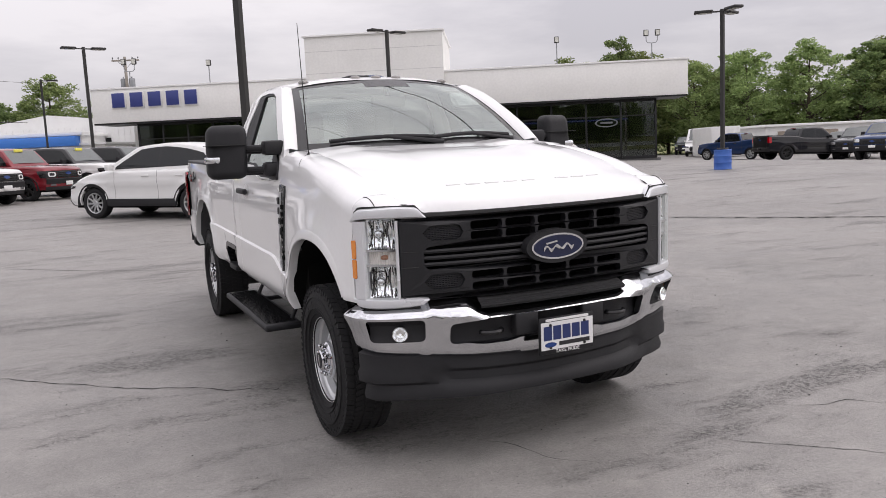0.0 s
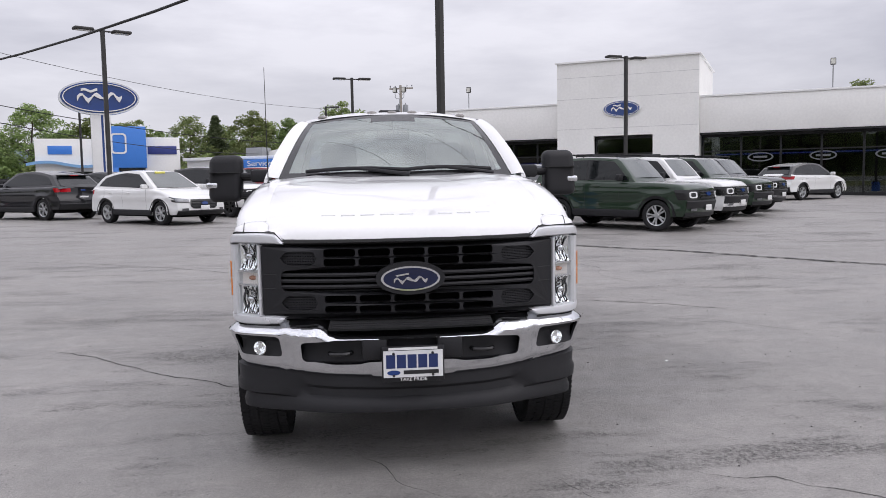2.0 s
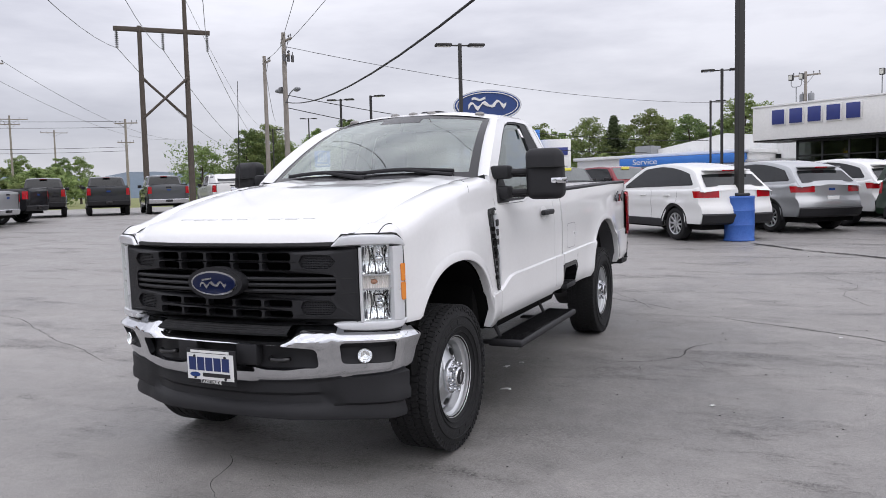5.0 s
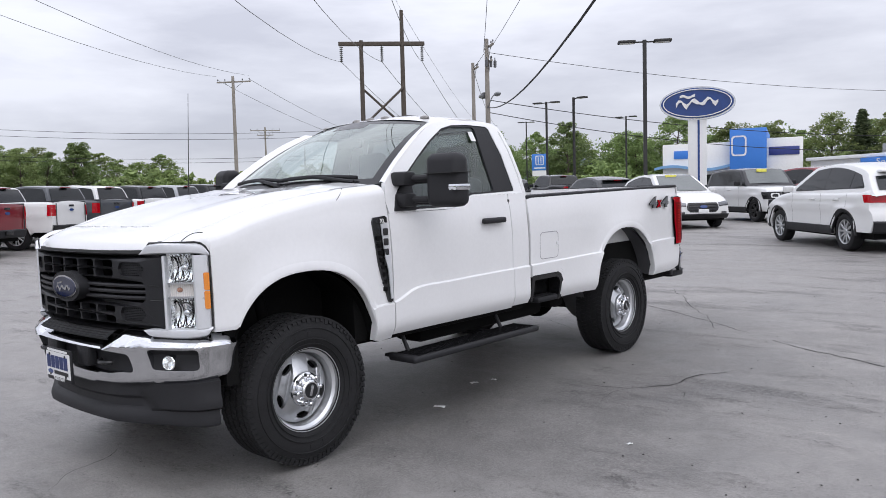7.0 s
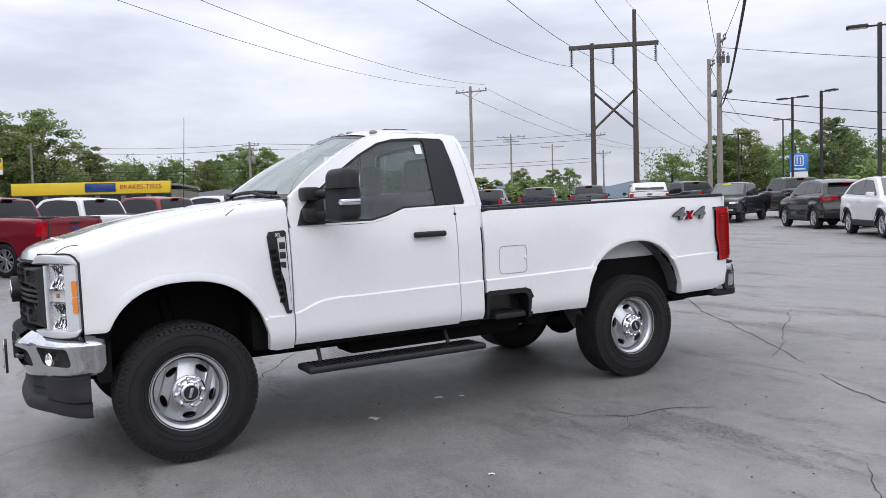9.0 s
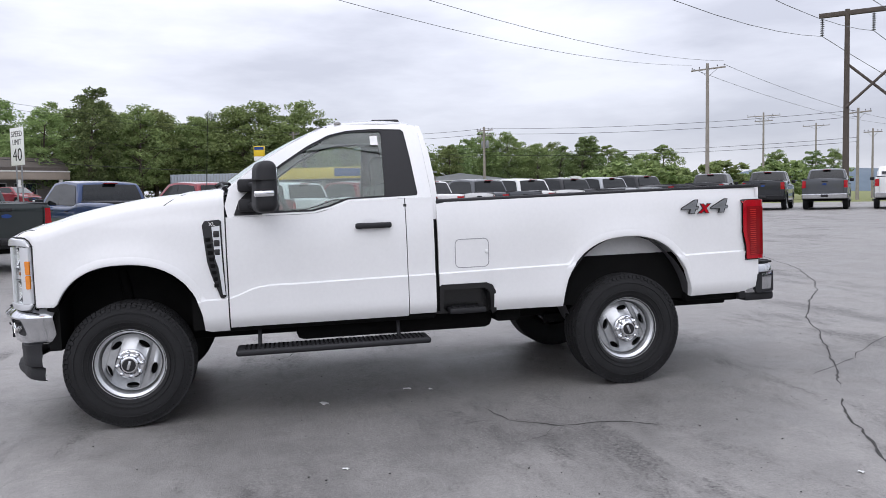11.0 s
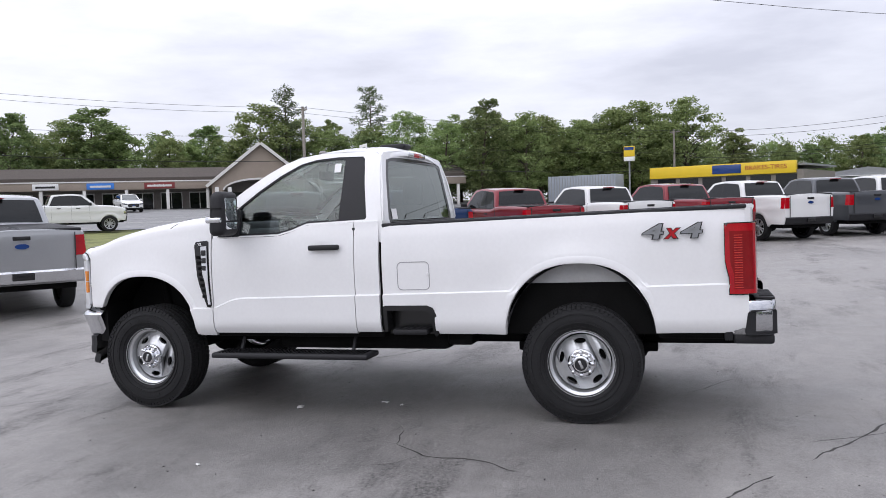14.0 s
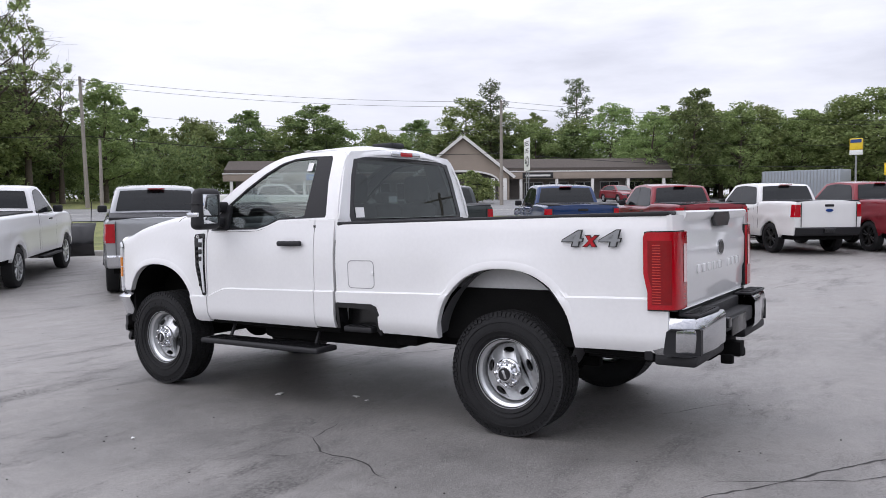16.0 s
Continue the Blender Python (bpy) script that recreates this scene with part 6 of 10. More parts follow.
bmesh.ops.create_uvsphere(bm, u_segments=16, v_segments=10, radius=0.15, matrix=Matrix.Translation((-0.25, 0.0, 0.42)))
tube(bm, (0, 1.4, 0.55), (0, 3.55, 0.45), 0.045)
part("driveline", bm, DARK, truck)
part("fuel_tank", boxes(((0.50, 1.15, 0.48), (0.78, 2.6, 0.66), 0.05), ((0.55, 2.60, 0.53), (0.85, 2.80, 0.66), 0.03)), DARK, truck)
part("spare_carrier", boxes(((-0.38, 3.95, 0.55), (0.38, 4.55, 0.72), 0.08)), DARK, truck)
bm = bmesh.new()
tube(bm, (-0.62, 1.3, 0.52), (-0.62, 3.0, 0.52), 0.05)
tube(bm, (-0.62, 3.0, 0.52), (-0.86, 4.25, 0.50), 0.045)
part("exhaust", bm, DARK, truck)
for y0, y1, z1 in ((-0.52, 0.60, 1.12), (3.02, 4.16, 0.875)):
    part("inner_body", boxes(((-0.60, y0, 0.62), (0.60, y1, z1))), DARK, truck)


def wheel_well(s, a, material, name):
    bm = bmesh.new()
    rows = []
    for k in range(25):
        t = radians(lerp(13, 167, k / 24))
        y, z = a[0] - (a[1] + 0.03) * math.cos(t), a[2] - 0.06 + (a[3] + 0.09) * math.sin(t)
        rows.append([(s * 0.60, y, z), (s * 0.80, y, z), (s * (side_x(y, max(0.62, z - 0.03)) - 0.045), y, z - 0.03)])
    grid(bm, rows)
    part(name, bm, material, truck, smooth=40)


for s in (1, -1):
    wheel_well(s, FRONT_ARCH, DARK, "front_wheel_liner")
    wheel_well(s, REAR_ARCH, WELL, "rear_wheel_house")

# ---- wheels ----
def tyre_mesh(R, W):
    bm = bmesh.new()
    h = W / 2
    prof = [(0.225, -h * 0.70), (0.235, -h * 0.82), (0.29, -h * 0.97), (0.34, -h), (R - 0.035, -h * 0.92), (R - 0.010, -h * 0.80), (R - 0.007, 0), (R - 0.010, h * 0.80), (R - 0.035, h * 0.92), (0.34, h), (0.31, h * 1.0), (0.29, h * 0.97), (0.245, h * 0.84), (0.228, h * 0.74)]
    lathe(bm, prof, 64)
    return bm


def tread_mesh(R, W, lugs=76):
    bm = bmesh.new()
    for k in range(lugs):
        for j, (c, w) in enumerate(((-0.39, 0.16), (-0.20, 0.15), (0, 0.16), (0.20, 0.15), (0.39, 0.16))):
            a = 2 * math.pi * (k + (0.5 if j % 2 else 0)) / lugs
            m = pose(0, 0, 0, 0, 0, math.degrees(a)) @ Matrix.Translation((R - 0.0065, 0, c * W))
            r = bmesh.ops.create_cube(bm, size=1.0)
            bmesh.ops.transform(bm, matrix=m @ pose(0, 0, 0, (18 if j % 2 else -14)) @ Matrix.Diagonal((0.012, 2 * math.pi * R / lugs * 0.84, w * W, 1)), verts=r["verts"])
        # shoulder blocks, long and short in turn, that reach down the sidewall
        for side in (1, -1):
            long = 0.034 if k % 2 else 0.024
            m = pose(0, 0, 0, 0, 0, 360 * (k + 0.3) / lugs) @ Matrix.Translation((R - 0.006 - long / 2, 0, side * W * 0.452)) @ pose(0, 0, 0, 0, side * 16)
            r = bmesh.ops.create_cube(bm, size=1.0)
            bmesh.ops.transform(bm, matrix=m @ Matrix.Diagonal((long, 2 * math.pi * R / lugs * 0.72, 0.007, 1)), verts=r["verts"])
    return bm


def truck_wheel():
    w = new("wheel")
    w.parent = truck
    w["label"] = "silver styled steel wheel with an all-terrain tyre"
    # the axis is z, outwards up
    part("tyre", tyre_mesh(0.42, 0.27), RUBBER, w, "black all-terrain tyre", smooth=40)
    bm = bmesh.new()
    for r_in in (0.262, 0.292, 0.352):
        lathe(bm, [(r_in - 0.004, 0.132 if r_in > 0.28 else 0.122), (r_in - 0.002, 0.1385 if r_in > 0.28 else 0.1285), (r_in + 0.002, 0.1385 if r_in > 0.28 else 0.1295), (r_in + 0.004, 0.132 if r_in > 0.28 else 0.123)], 64)
    for k in range(22):
        if k % 11 in (0, 9, 10):
            continue
        box(bm, (0.306, -0.014, 0.1335), (0.334, 0.014, 0.1372), 0.0, 1, pose(0, 0, 0, 0, 0, 360 * k / 22))
    part("sidewall_relief", bm, RUBBER, w, "raised rings and blocks on the tyre wall", smooth=30)
    part("tread", tread_mesh(0.42, 0.27), RUBBER, w, smooth=None)["kind"] = "stuff"
    bm = bmesh.new()
    lathe(bm, [(0.240, 0.088), (0.247, 0.098), (0.244, 0.108), (0.236, 0.108), (0.231, 0.096), (0.230, 0.078), (0.219, 0.072), (0.212, 0.066), (0.209, 0.040), (0.203, 0.010), (0.198, -0.02), (0.198, -0.09)], 56)
    part("rim", bm, WHEEL_SILVER, w, "bright rim", smooth=40)
    bm = bmesh.new()
    n = 60
    outer = ellipse(0, 0, 0.196, 0.196, n)
    inner = ellipse(0, 0, 0.098, 0.098, 40)
    holes = []
    for k in range(5):
        a = radians(90 + 72 * k)
        holes.append(ellipse(0.153 * math.cos(a), 0.153 * math.sin(a), 0.042, 0.0195, 22, a + math.pi / 2))
    prof = lambda x, y: curve_at([(0.09, 0.084), (0.105, 0.074), (0.120, 0.056), (0.134, 0.048), (0.176, 0.046), (0.186, 0.040), (0.196, 0.024)], math.hypot(x, y))
    plate(bm, [outer, inner] + holes, lambda x, y: Vector((x, y, prof(x, y))), 0.022, (0, 0, -1))
    part("disc", bm, WHEEL_DISC, w, "silver wheel disc with five oval openings", smooth=35)
    bm = bmesh.new()
    lathe(bm, [(0.100, 0.080), (0.098, 0.096), (0.088, 0.104), (0.070, 0.104), (0.060, 0.112), (0.058, 0.135), (0.050, 0.142), (0.0, 0.142)], 40)
    for k in range(8):
        a = 2 * math.pi * (k + 0.5) / 8
        tube(bm, (0.080 * math.cos(a), 0.080 * math.sin(a), 0.09), (0.080 * math.cos(a), 0.080 * math.sin(a), 0.128), 0.016, 0.012, 10)
        tube(bm, (0.080 * math.cos(a), 0.080 * math.sin(a), 0.128), (0.080 * math.cos(a), 0.080 * math.sin(a), 0.134), 0.012, 0.005, 10)
    part("hub_cap", bm, CHROME, w, "chrome hub cap with eight nuts", smooth=35)
    bm = bmesh.new()
    tube(bm, (0, 0, 0.1425), (0, 0, 0.1445), 0.043, seg=28)
    part("cap_centre", bm, PLASTIC, w, "dark cap centre")
    part("cap_mark", boxes(((-0.030, -0.009, 0.1445), (0.030, 0.009, 0.1462), 0.002)), SATIN_CHROME, w)
    bm = bmesh.new()
    lathe(bm, [(0.0, 0.0), (0.17, 0.0), (0.17, -0.03), (0.0, -0.03)], 32)
    part("brake_disc", bm, DARK, w)
    return w


# the cab sits a little ahead, its roof and the rear of the bed a little higher
AHEAD = [(-0.48, 0.0), (-0.1, -0.028), (2.2, -0.028), (2.6, -0.012), (3.1, -0.006), (4.0, 0.0)]
for ob in truck.children_recursive:
    if ob.type == 'MESH' and ob.matrix_basis == Matrix.Identity(4):
        for v in ob.data.vertices:
            y, z = v.co.y, v.co.z
            v.co.y += curve_at(AHEAD, y)
            if y > 2.2:
                v.co.z += 0.034 * min(1.0, 0.35 + (y - 2.2) / 3.4) * min(1.0, max(0.0, (z - 0.95) / 0.35))
            elif y > 0.4:
                v.co.z += 0.034 * min(1.0, max(0.0, (z - 1.45) / 0.45))

base_wheel = truck_wheel()
spots = [(0.845, 0.0, 0, -18, 0.428), (0.845, 3.597, 0, 23, 0.428), (-0.845, 0.0, 1, 5, 0.428), (-0.845, 3.597, 1, 40, 0.428)]
for i, (x, y, flip, turn, hub) in enumerate(spots):
    m = Matrix.Translation((x, y, hub)) @ pose(0, 0, 0, 0, -90 if flip else 90) @ pose(0, 0, 0, 0, 0, turn)
    if i == 0:
        base_wheel.matrix_basis = m
    else:
        copy_thing(base_wheel, m)

# ---- parked vehicles ----
CREAM_PAINT = paint("pearl_white_paint", (0.72, 0.72, 0.71))
DARKGREEN_PAINT = paint("dark_teal_grey_paint", (0.028, 0.036, 0.036), 0.4)
AGATE_PAINT = paint("agate_black_paint", (0.020, 0.022, 0.026), 0.3)
# base lifted to grey-green: the sky's reflection is put into the colour
SKY_GREY_SCREEN = mat("windscreen_glass", (0.10, 0.112, 0.108), 0.05, 0, 0.15, 1.5, spec=1.0)
SMOKED = mat("grey_lamp_lens", (0.16, 0.165, 0.175), 0.12, 0.7, 0.35, 14, coat=0.6)
LIGHT_STEEL = mat("machined_wheel", (0.50, 0.51, 0.52), 0.3, 0.9, 0.05, 10)
DARK_WHEEL = mat("black_wheel", (0.02, 0.02, 0.02), 0.35, 0.3, 0.1, 10)

KINDS = {
    # length, width, height, wheelbase, front overhang, tyre radius, sill, belt, hood height, type, roof stations (y from the front, z)
    "escape": dict(L=4.60, W=1.88, H=1.66, wb=2.71, fo=0.90, r=0.350, sill=0.29, belt=1.07, hood=1.06, hood_f=0.84, ws=1.12, wt=2.05, rt=4.02, rb=4.50, tail=1.14, tilt=0.23, drop=0.12, rise=0.09),
    "edge": dict(L=4.80, W=1.93, H=1.72, wb=2.85, fo=0.95, r=0.375, sill=0.30, belt=1.13, hood=1.11, hood_f=0.92, ws=1.18, wt=2.05, rt=4.10, rb=4.68, tail=1.20, tilt=0.23, drop=0.10, rise=0.09),
    "boxy": dict(L=4.39, W=1.89, H=1.79, wb=2.67, fo=0.86, r=0.37, sill=0.33, belt=1.17, hood=1.16, hood_f=1.08, ws=1.40, wt=1.92, rt=4.06, rb=4.28, tail=1.17, tilt=0.13, drop=0.03, rise=0.02),
    "pickup": dict(L=5.89, W=2.03, H=2.01, wb=3.68, fo=0.96, r=0.43, sill=0.46, belt=1.34, hood=1.32, hood_f=1.18, ws=1.52, wt=2.18, rt=3.62, rb=3.90, tail=1.46, tilt=0.17, bed=4.02),
    "heavy": dict(L=6.35, W=2.03, H=2.05, wb=4.05, fo=0.98, r=0.42, sill=0.52, belt=1.40, hood=1.42, hood_f=1.28, ws=1.52, wt=2.20, rt=3.72, rb=3.98, tail=1.46, tilt=0.17, bed=4.12),
    "heavy_short": dict(L=5.89, W=2.03, H=2.05, wb=3.60, fo=0.97, r=0.42, sill=0.55, belt=1.40, hood=1.44, hood_f=1.30, ws=1.52, wt=2.25, rt=2.95, rb=3.15, tail=1.46, tilt=0.17, bed=3.18),
    "van": dict(L=5.95, W=2.05, H=2.72, wb=3.75, fo=0.98, r=0.36, sill=0.36, belt=1.42, hood=1.36, hood_f=1.05, ws=0.75, wt=1.62, rt=5.72, rb=5.88, tail=1.42, tilt=0.14),
    "midsize": dict(L=5.35, W=1.86, H=1.80, wb=3.22, fo=0.90, r=0.38, sill=0.40, belt=1.16, hood=1.15, hood_f=1.02, ws=1.42, wt=2.08, rt=3.35, rb=3.60, tail=1.25, tilt=0.17, bed=3.70),
}
TYRES = {}


def small_wheel(k, rim_mat, spokes):
    key = (k["r"], rim_mat.name, spokes)
    if key in TYRES:
        return TYRES[key]
    r = k["r"]
    rr = r * 0.66
    bm = bmesh.new()
    lathe(bm, [(rr, -0.09), (rr + 0.02, -0.115), (r - 0.05, -0.12), (r - 0.012, -0.10), (r, -0.06), (r, 0.06), (r - 0.012, 0.10), (r - 0.05, 0.12), (rr + 0.02, 0.115), (rr, 0.095)], 36)
    tyre = mesh_from(bm, "tyre", 40)
    tyre.materials.append(RUBBER)
    bm = bmesh.new()
    lathe(bm, [(rr + 0.006, 0.098), (rr + 0.002, 0.108), (rr - 0.018, 0.10), (rr - 0.028, 0.07), (rr - 0.03, -0.08)], 36)
    for s in range(spokes):
        a = 360 * s / spokes
        for da in ((-11, 11) if spokes <= 6 else (0,)):
            box(bm, (0.03, -0.021, 0.050), (rr - 0.012, 0.021, 0.085), 0.006, 1, pose(0, 0, 0, 0, 0, a + da) @ pose(0, 0, 0, 0, -4))
    lathe(bm, [(0.0, 0.10), (0.05, 0.10), (0.065, 0.085), (0.07, 0.05)], 20)
    rim = mesh_from(bm, "rim", 35)
    rim.materials.append(rim_mat)
    bm = bmesh.new()
    lathe(bm, [(0.0, 0.02), (rr - 0.03, 0.02), (rr - 0.03, 0.0), (0, 0.0)], 24)
    disc = mesh_from(bm, "brake_disc", 35)
    disc.materials.append(DARK)
    TYRES[key] = (tyre, rim, disc)
    return TYRES[key]


def vehicle(kind, colour, m, label, category, rim_mat=LIGHT_STEEL, spokes=6, roof_mat=None, cladding=True, rails=False, cap=None, group="", chrome=False, tonneau=True, sticker=False):
    """A parked car: a lofted body with wheel arches, glass, lamps and wheels; the front looks along -y, the origin is under its middle."""
    k = KINDS[kind]
    th = thing({"escape": "crossover", "edge": "crossover", "boxy": "sport_utility_vehicle", "van": "panel_van"}.get(kind, "parked_pickup"), m, label, category, group)
    W, L, wb, fo, r = k["W"] / 2, k["L"], k["wb"], k["fo"], k["r"]
    y0 = -wb / 2 - fo
    y1 = y0 + L
    ar = r + 0.065
    pick = "bed" in k
    deck_pts = [(0.0, k["hood_f"] - 0.10), (0.06, k["hood_f"] - 0.02), (0.25, k["hood_f"] + 0.02), (0.8, lerp(k["hood_f"], k["hood"], 0.75)), (k["ws"], k["hood"]), (k["ws"] + 0.3, k["belt"]), (k["rt"], k["belt"] + 0.03)]
    deck_pts += [(k["bed"], k["tail"]), (L - 0.05, k["tail"] + 0.01), (L, k["tail"] - 0.01)] if pick else [(k["rb"], k["tail"]), (L - 0.06, k["tail"] - 0.04), (L, k["tail"] - 0.10)]
    deck = lambda y: curve_at(deck_pts, y - y0)

    def low(y):
        b = k["sill"]
        d = y - y0
        if d < fo - ar:
            b = k["sill"] + 0.02 + (0.05 if pick else 0.0)
        if L - d < (L - fo - wb) - ar:
            b = k["sill"] + 0.08
        for yc in (-wb / 2, wb / 2):
            t = abs(y - yc) / ar
            if t < 1:
                b = max(b, r * 0.9 + (ar - r * 0.9 + r - 0.02) * math.sqrt(1 - t * t) * 0.98)
        return b

    def wide(y, z):
        d = y - y0
        t = max(0.0, (0.75 - d) / 0.75)
        u = max(0.0, (d - L + 0.6) / 0.6)
        x = W * (1 - 0.075 * t**2.2 - 0.045 * u**2.2)
        v = (z - k["sill"]) / (k["belt"] - k["sill"])
        x -= 0.030 * (1 - min(1, max(0, v / 0.22))) ** 2 + 0.035 * max(0, v - 0.70) ** 1.5 * 2 - 0.016 * math.exp(-((v - 0.66) / 0.05) ** 2) + 0.018 * math.exp(-((v - 0.40) / 0.16) ** 2) * (0.5 if pick else 1.0)
        for yc in (-wb / 2, wb / 2):
            e = math.hypot(y - yc, z - r) / ar
            x += 0.026 * math.exp(-((e - 1.05) / 0.18) ** 2) if e > 0.95 else 0
        return x

    nose_pts = [(0.0, 0.06), (0.2, 0.0), (0.9, 0.0), (1.0, 0.05)] if pick else [(0.0, 0.10), (0.22, 0.0), (0.55, 0.0), (0.82, 0.04), (1.0, 0.13)]
    if kind == "boxy":
        nose_pts = [(0.0, 0.08), (0.22, 0.0), (0.88, 0.02), (1.0, 0.08)]
    tail_pts = [(0.0, 0.10), (0.2, 0.02), (0.9, 0.0), (1.0, 0.015)] if pick else [(0.0, 0.10), (0.2, 0.0), (0.48, 0.01), (0.60, 0.07), (1.0, 0.11)]

    def warp(x, y, z):
        """Rounds the nose and the tail in plan and in profile."""
        d = y - y0
        a, c = max(0.0, 1 - d / 0.9) ** 2, max(0.0, 1 - (L - d) / 0.8) ** 2
        e = abs(x) / W
        y += a * (0.20 * e**2.6 + curve_at(nose_pts, (z - k["sill"]) / (k["hood_f"] - k["sill"])))
        y -= c * ((0.06 if pick else 0.15) * e**3 + curve_at(tail_pts, (z - k["sill"]) / (k["tail"] - k["sill"])))
        return Vector((x, y, z))

    def front(x, z, o=0.0):
        p = warp(x, y0, z)
        p.y -= o
        return p

    def back(x, z, o=0.0):
        p = warp(x, y1, z)
        p.y += o
        return p

    ys = sorted(set([round(y0 + L * i / 36, 3) for i in range(37)] + [round(yc + ar * math.sin(radians(a)) * 0.999, 3) for yc in (-wb / 2, wb / 2) for a in range(-90, 91, 15)] + [y0 + 0.03, y0 + 0.08, y1 - 0.03]))
    bm = bmesh.new()
    rows, halves = [], []
    for y in ys:
        b, t = low(y), deck(y)
        half = [(wide(y, b) - 0.06, b + 0.004)]
        for j in range(11):
            z = lerp(b, t - 0.07, j / 10)
            half.append((wide(y, z), z))
        xw = wide(y, t - 0.07)
        half += [(xw - 0.015, t - 0.035), (xw - 0.05, t - 0.010), (xw - 0.11, t), (xw * 0.45, t + 0.022), (0, t + 0.028)]
        halves.append(half)
        rows.append([warp(x, y, z) for x, z in half] + [warp(-x, y, z) for x, z in half[-2::-1]])
    grid(bm, rows)
    for half, y in ((halves[0], ys[0]), (halves[-1], ys[-1])):
        grid(bm, [[warp(x * lerp(-1, 1, i / 10), y, z + (0.028 * (1 - lerp(-1, 1, i / 10) ** 2) if j == 14 else 0)) for i in range(11)] for j, (x, z) in enumerate(half[:15])])
    bmesh.ops.remove_doubles(bm, verts=bm.verts, dist=0.0015)
    body = part("body", bm, colour, th, smooth=38)
    bm = bmesh.new()
    box(bm, (-W + 0.16, y0 + 0.25, k["sill"] - 0.05), (W - 0.16, y1 - 0.25, k["sill"] + 0.22))
    part("underbody", bm, DARK, th)
    # greenhouse
    tilt = k["tilt"]
    zr = k["H"]
    base = k["belt"] - 0.04

    def roof_z(d):
        if d < k["wt"]:
            return lerp(base, zr - 0.07, max(0, (d - k["ws"]) / (k["wt"] - k["ws"])) ** 0.92)
        if d < k["rt"]:
            t = (d - k["wt"]) / (k["rt"] - k["wt"])
            return zr - 0.02 - 0.05 * max(0, 1 - t / 0.4) ** 2 - (0.05 + k.get("drop", 0.0)) * max(0, (t - 0.4) / 0.6) ** 2
        return lerp(zr - 0.07 - k.get("drop", 0.0), base, ((d - k["rt"]) / (k["rb"] - k["rt"])) ** (0.9 if not pick else 1.3))

    def gxx(z):
        return W - 0.075 - tilt * max(0, (z - base) / (zr - base)) ** 1.15

    bm = bmesh.new()
    rows = []
    for i in range(31):
        d = lerp(k["ws"], k["rb"], i / 30)
        z = max(base + 0.005, roof_z(d))
        half = [(gxx(base), base)] + [(gxx(lerp(base, z - 0.05, j / 5)), lerp(base, z - 0.05, j / 5)) for j in range(1, 6)] if z - base > 0.1 else [(gxx(base), base)] + [(gxx(base) - 0.001 * j, base + 0.001 * j) for j in range(1, 6)]
        xe = half[-1][0]
        half += [(xe - 0.025, z - 0.015), (xe - 0.09, z), (xe * 0.5, z + 0.018), (0, z + 0.024)]
        rows.append([(x, y0 + d, zz) for x, zz in half] + [(-x, y0 + d, zz) for x, zz in half[-2::-1]])
    grid(bm, rows)
    part("cab" if pick else "roof", bm, roof_mat or colour, th, "black roof" if roof_mat else "", smooth=38)
    # glass
    bl = k["belt"] + 0.045
    zt = zr - 0.13
    rise = k.get("rise", 0.0)
    belt_z = lambda d: bl + rise * max(0.0, (d - k["ws"]) / (k["rb"] - k["ws"]) - 0.1)
    back_pillar = 0.10 if pick else (0.12 if kind == "boxy" else 0.14)

    def top_z(d):
        return min(roof_z(max(k["ws"], d - 0.11)), roof_z(d), roof_z(min(k["rb"], d + back_pillar))) - 0.085

    stations = [lerp(k["ws"], k["rb"], i / 120) for i in range(121)]
    clear = [d for d in stations if top_z(d) > belt_z(d) + 0.02]
    first, last = clear[0], clear[-1]
    post = lerp(k["ws"], k["rb"], 0.47 if not pick else 0.52)
    spans = [(first, post - 0.035), (post + 0.035, last)] if kind in ("pickup", "heavy", "midsize") else ([(first, last)] if kind == "heavy_short" else [(first, post - 1.2)] if kind == "van" else [(first, post - 0.03), (post + 0.03, post + 0.90), (post + 0.95, last)])
    for s in (1, -1):
        ds = [lerp(first - 0.03, (last if kind != "van" else post - 1.2) + 0.03, i / 24) for i in range(25)]
        bm = bmesh.new()
        plate(bm, [[(d, belt_z(d) - 0.018) for d in ds] + [(d, max(belt_z(d), top_z(d) + 0.018)) for d in reversed(ds)]], lambda d, z: Vector((s * (gxx(z) + 0.003), y0 + d, z)), 0.012, (-s, 0, 0))
        part("window_surround", bm, PLASTIC_GLOSS, th, smooth=None)
        for a, b in spans:
            b = min(b, last)
            if b - a < 0.15:
                continue
            ds = [lerp(a, b, i / 10) for i in range(11)]
            bm = bmesh.new()
            plate(bm, [[(d, belt_z(d)) for d in ds] + [(d, max(belt_z(d) + 0.004, top_z(d))) for d in reversed(ds)]], lambda d, z: Vector((s * (gxx(z) + 0.008), y0 + d, z)), 0.012, (-s, 0, 0))
            part("side_window", bm, DARK_GLASS, th, "dark side window", smooth=None)
        bm = bmesh.new()
        box(bm, (min(s * (W - 0.03), s * (W + 0.17)), y0 + k["ws"] + 0.32, bl - 0.03), (max(s * (W - 0.03), s * (W + 0.17)), y0 + k["ws"] + 0.44, bl + (0.13 if pick or kind == "boxy" else 0.10)), 0.03, 2)
        part("door_mirror", bm, PLASTIC if pick or kind == "boxy" else colour, th)
        for d in ((post - 0.30, post + 0.62) if kind != "heavy_short" else (post - 0.1,)):
            p = wide(y0 + d, k["belt"] - 0.12)
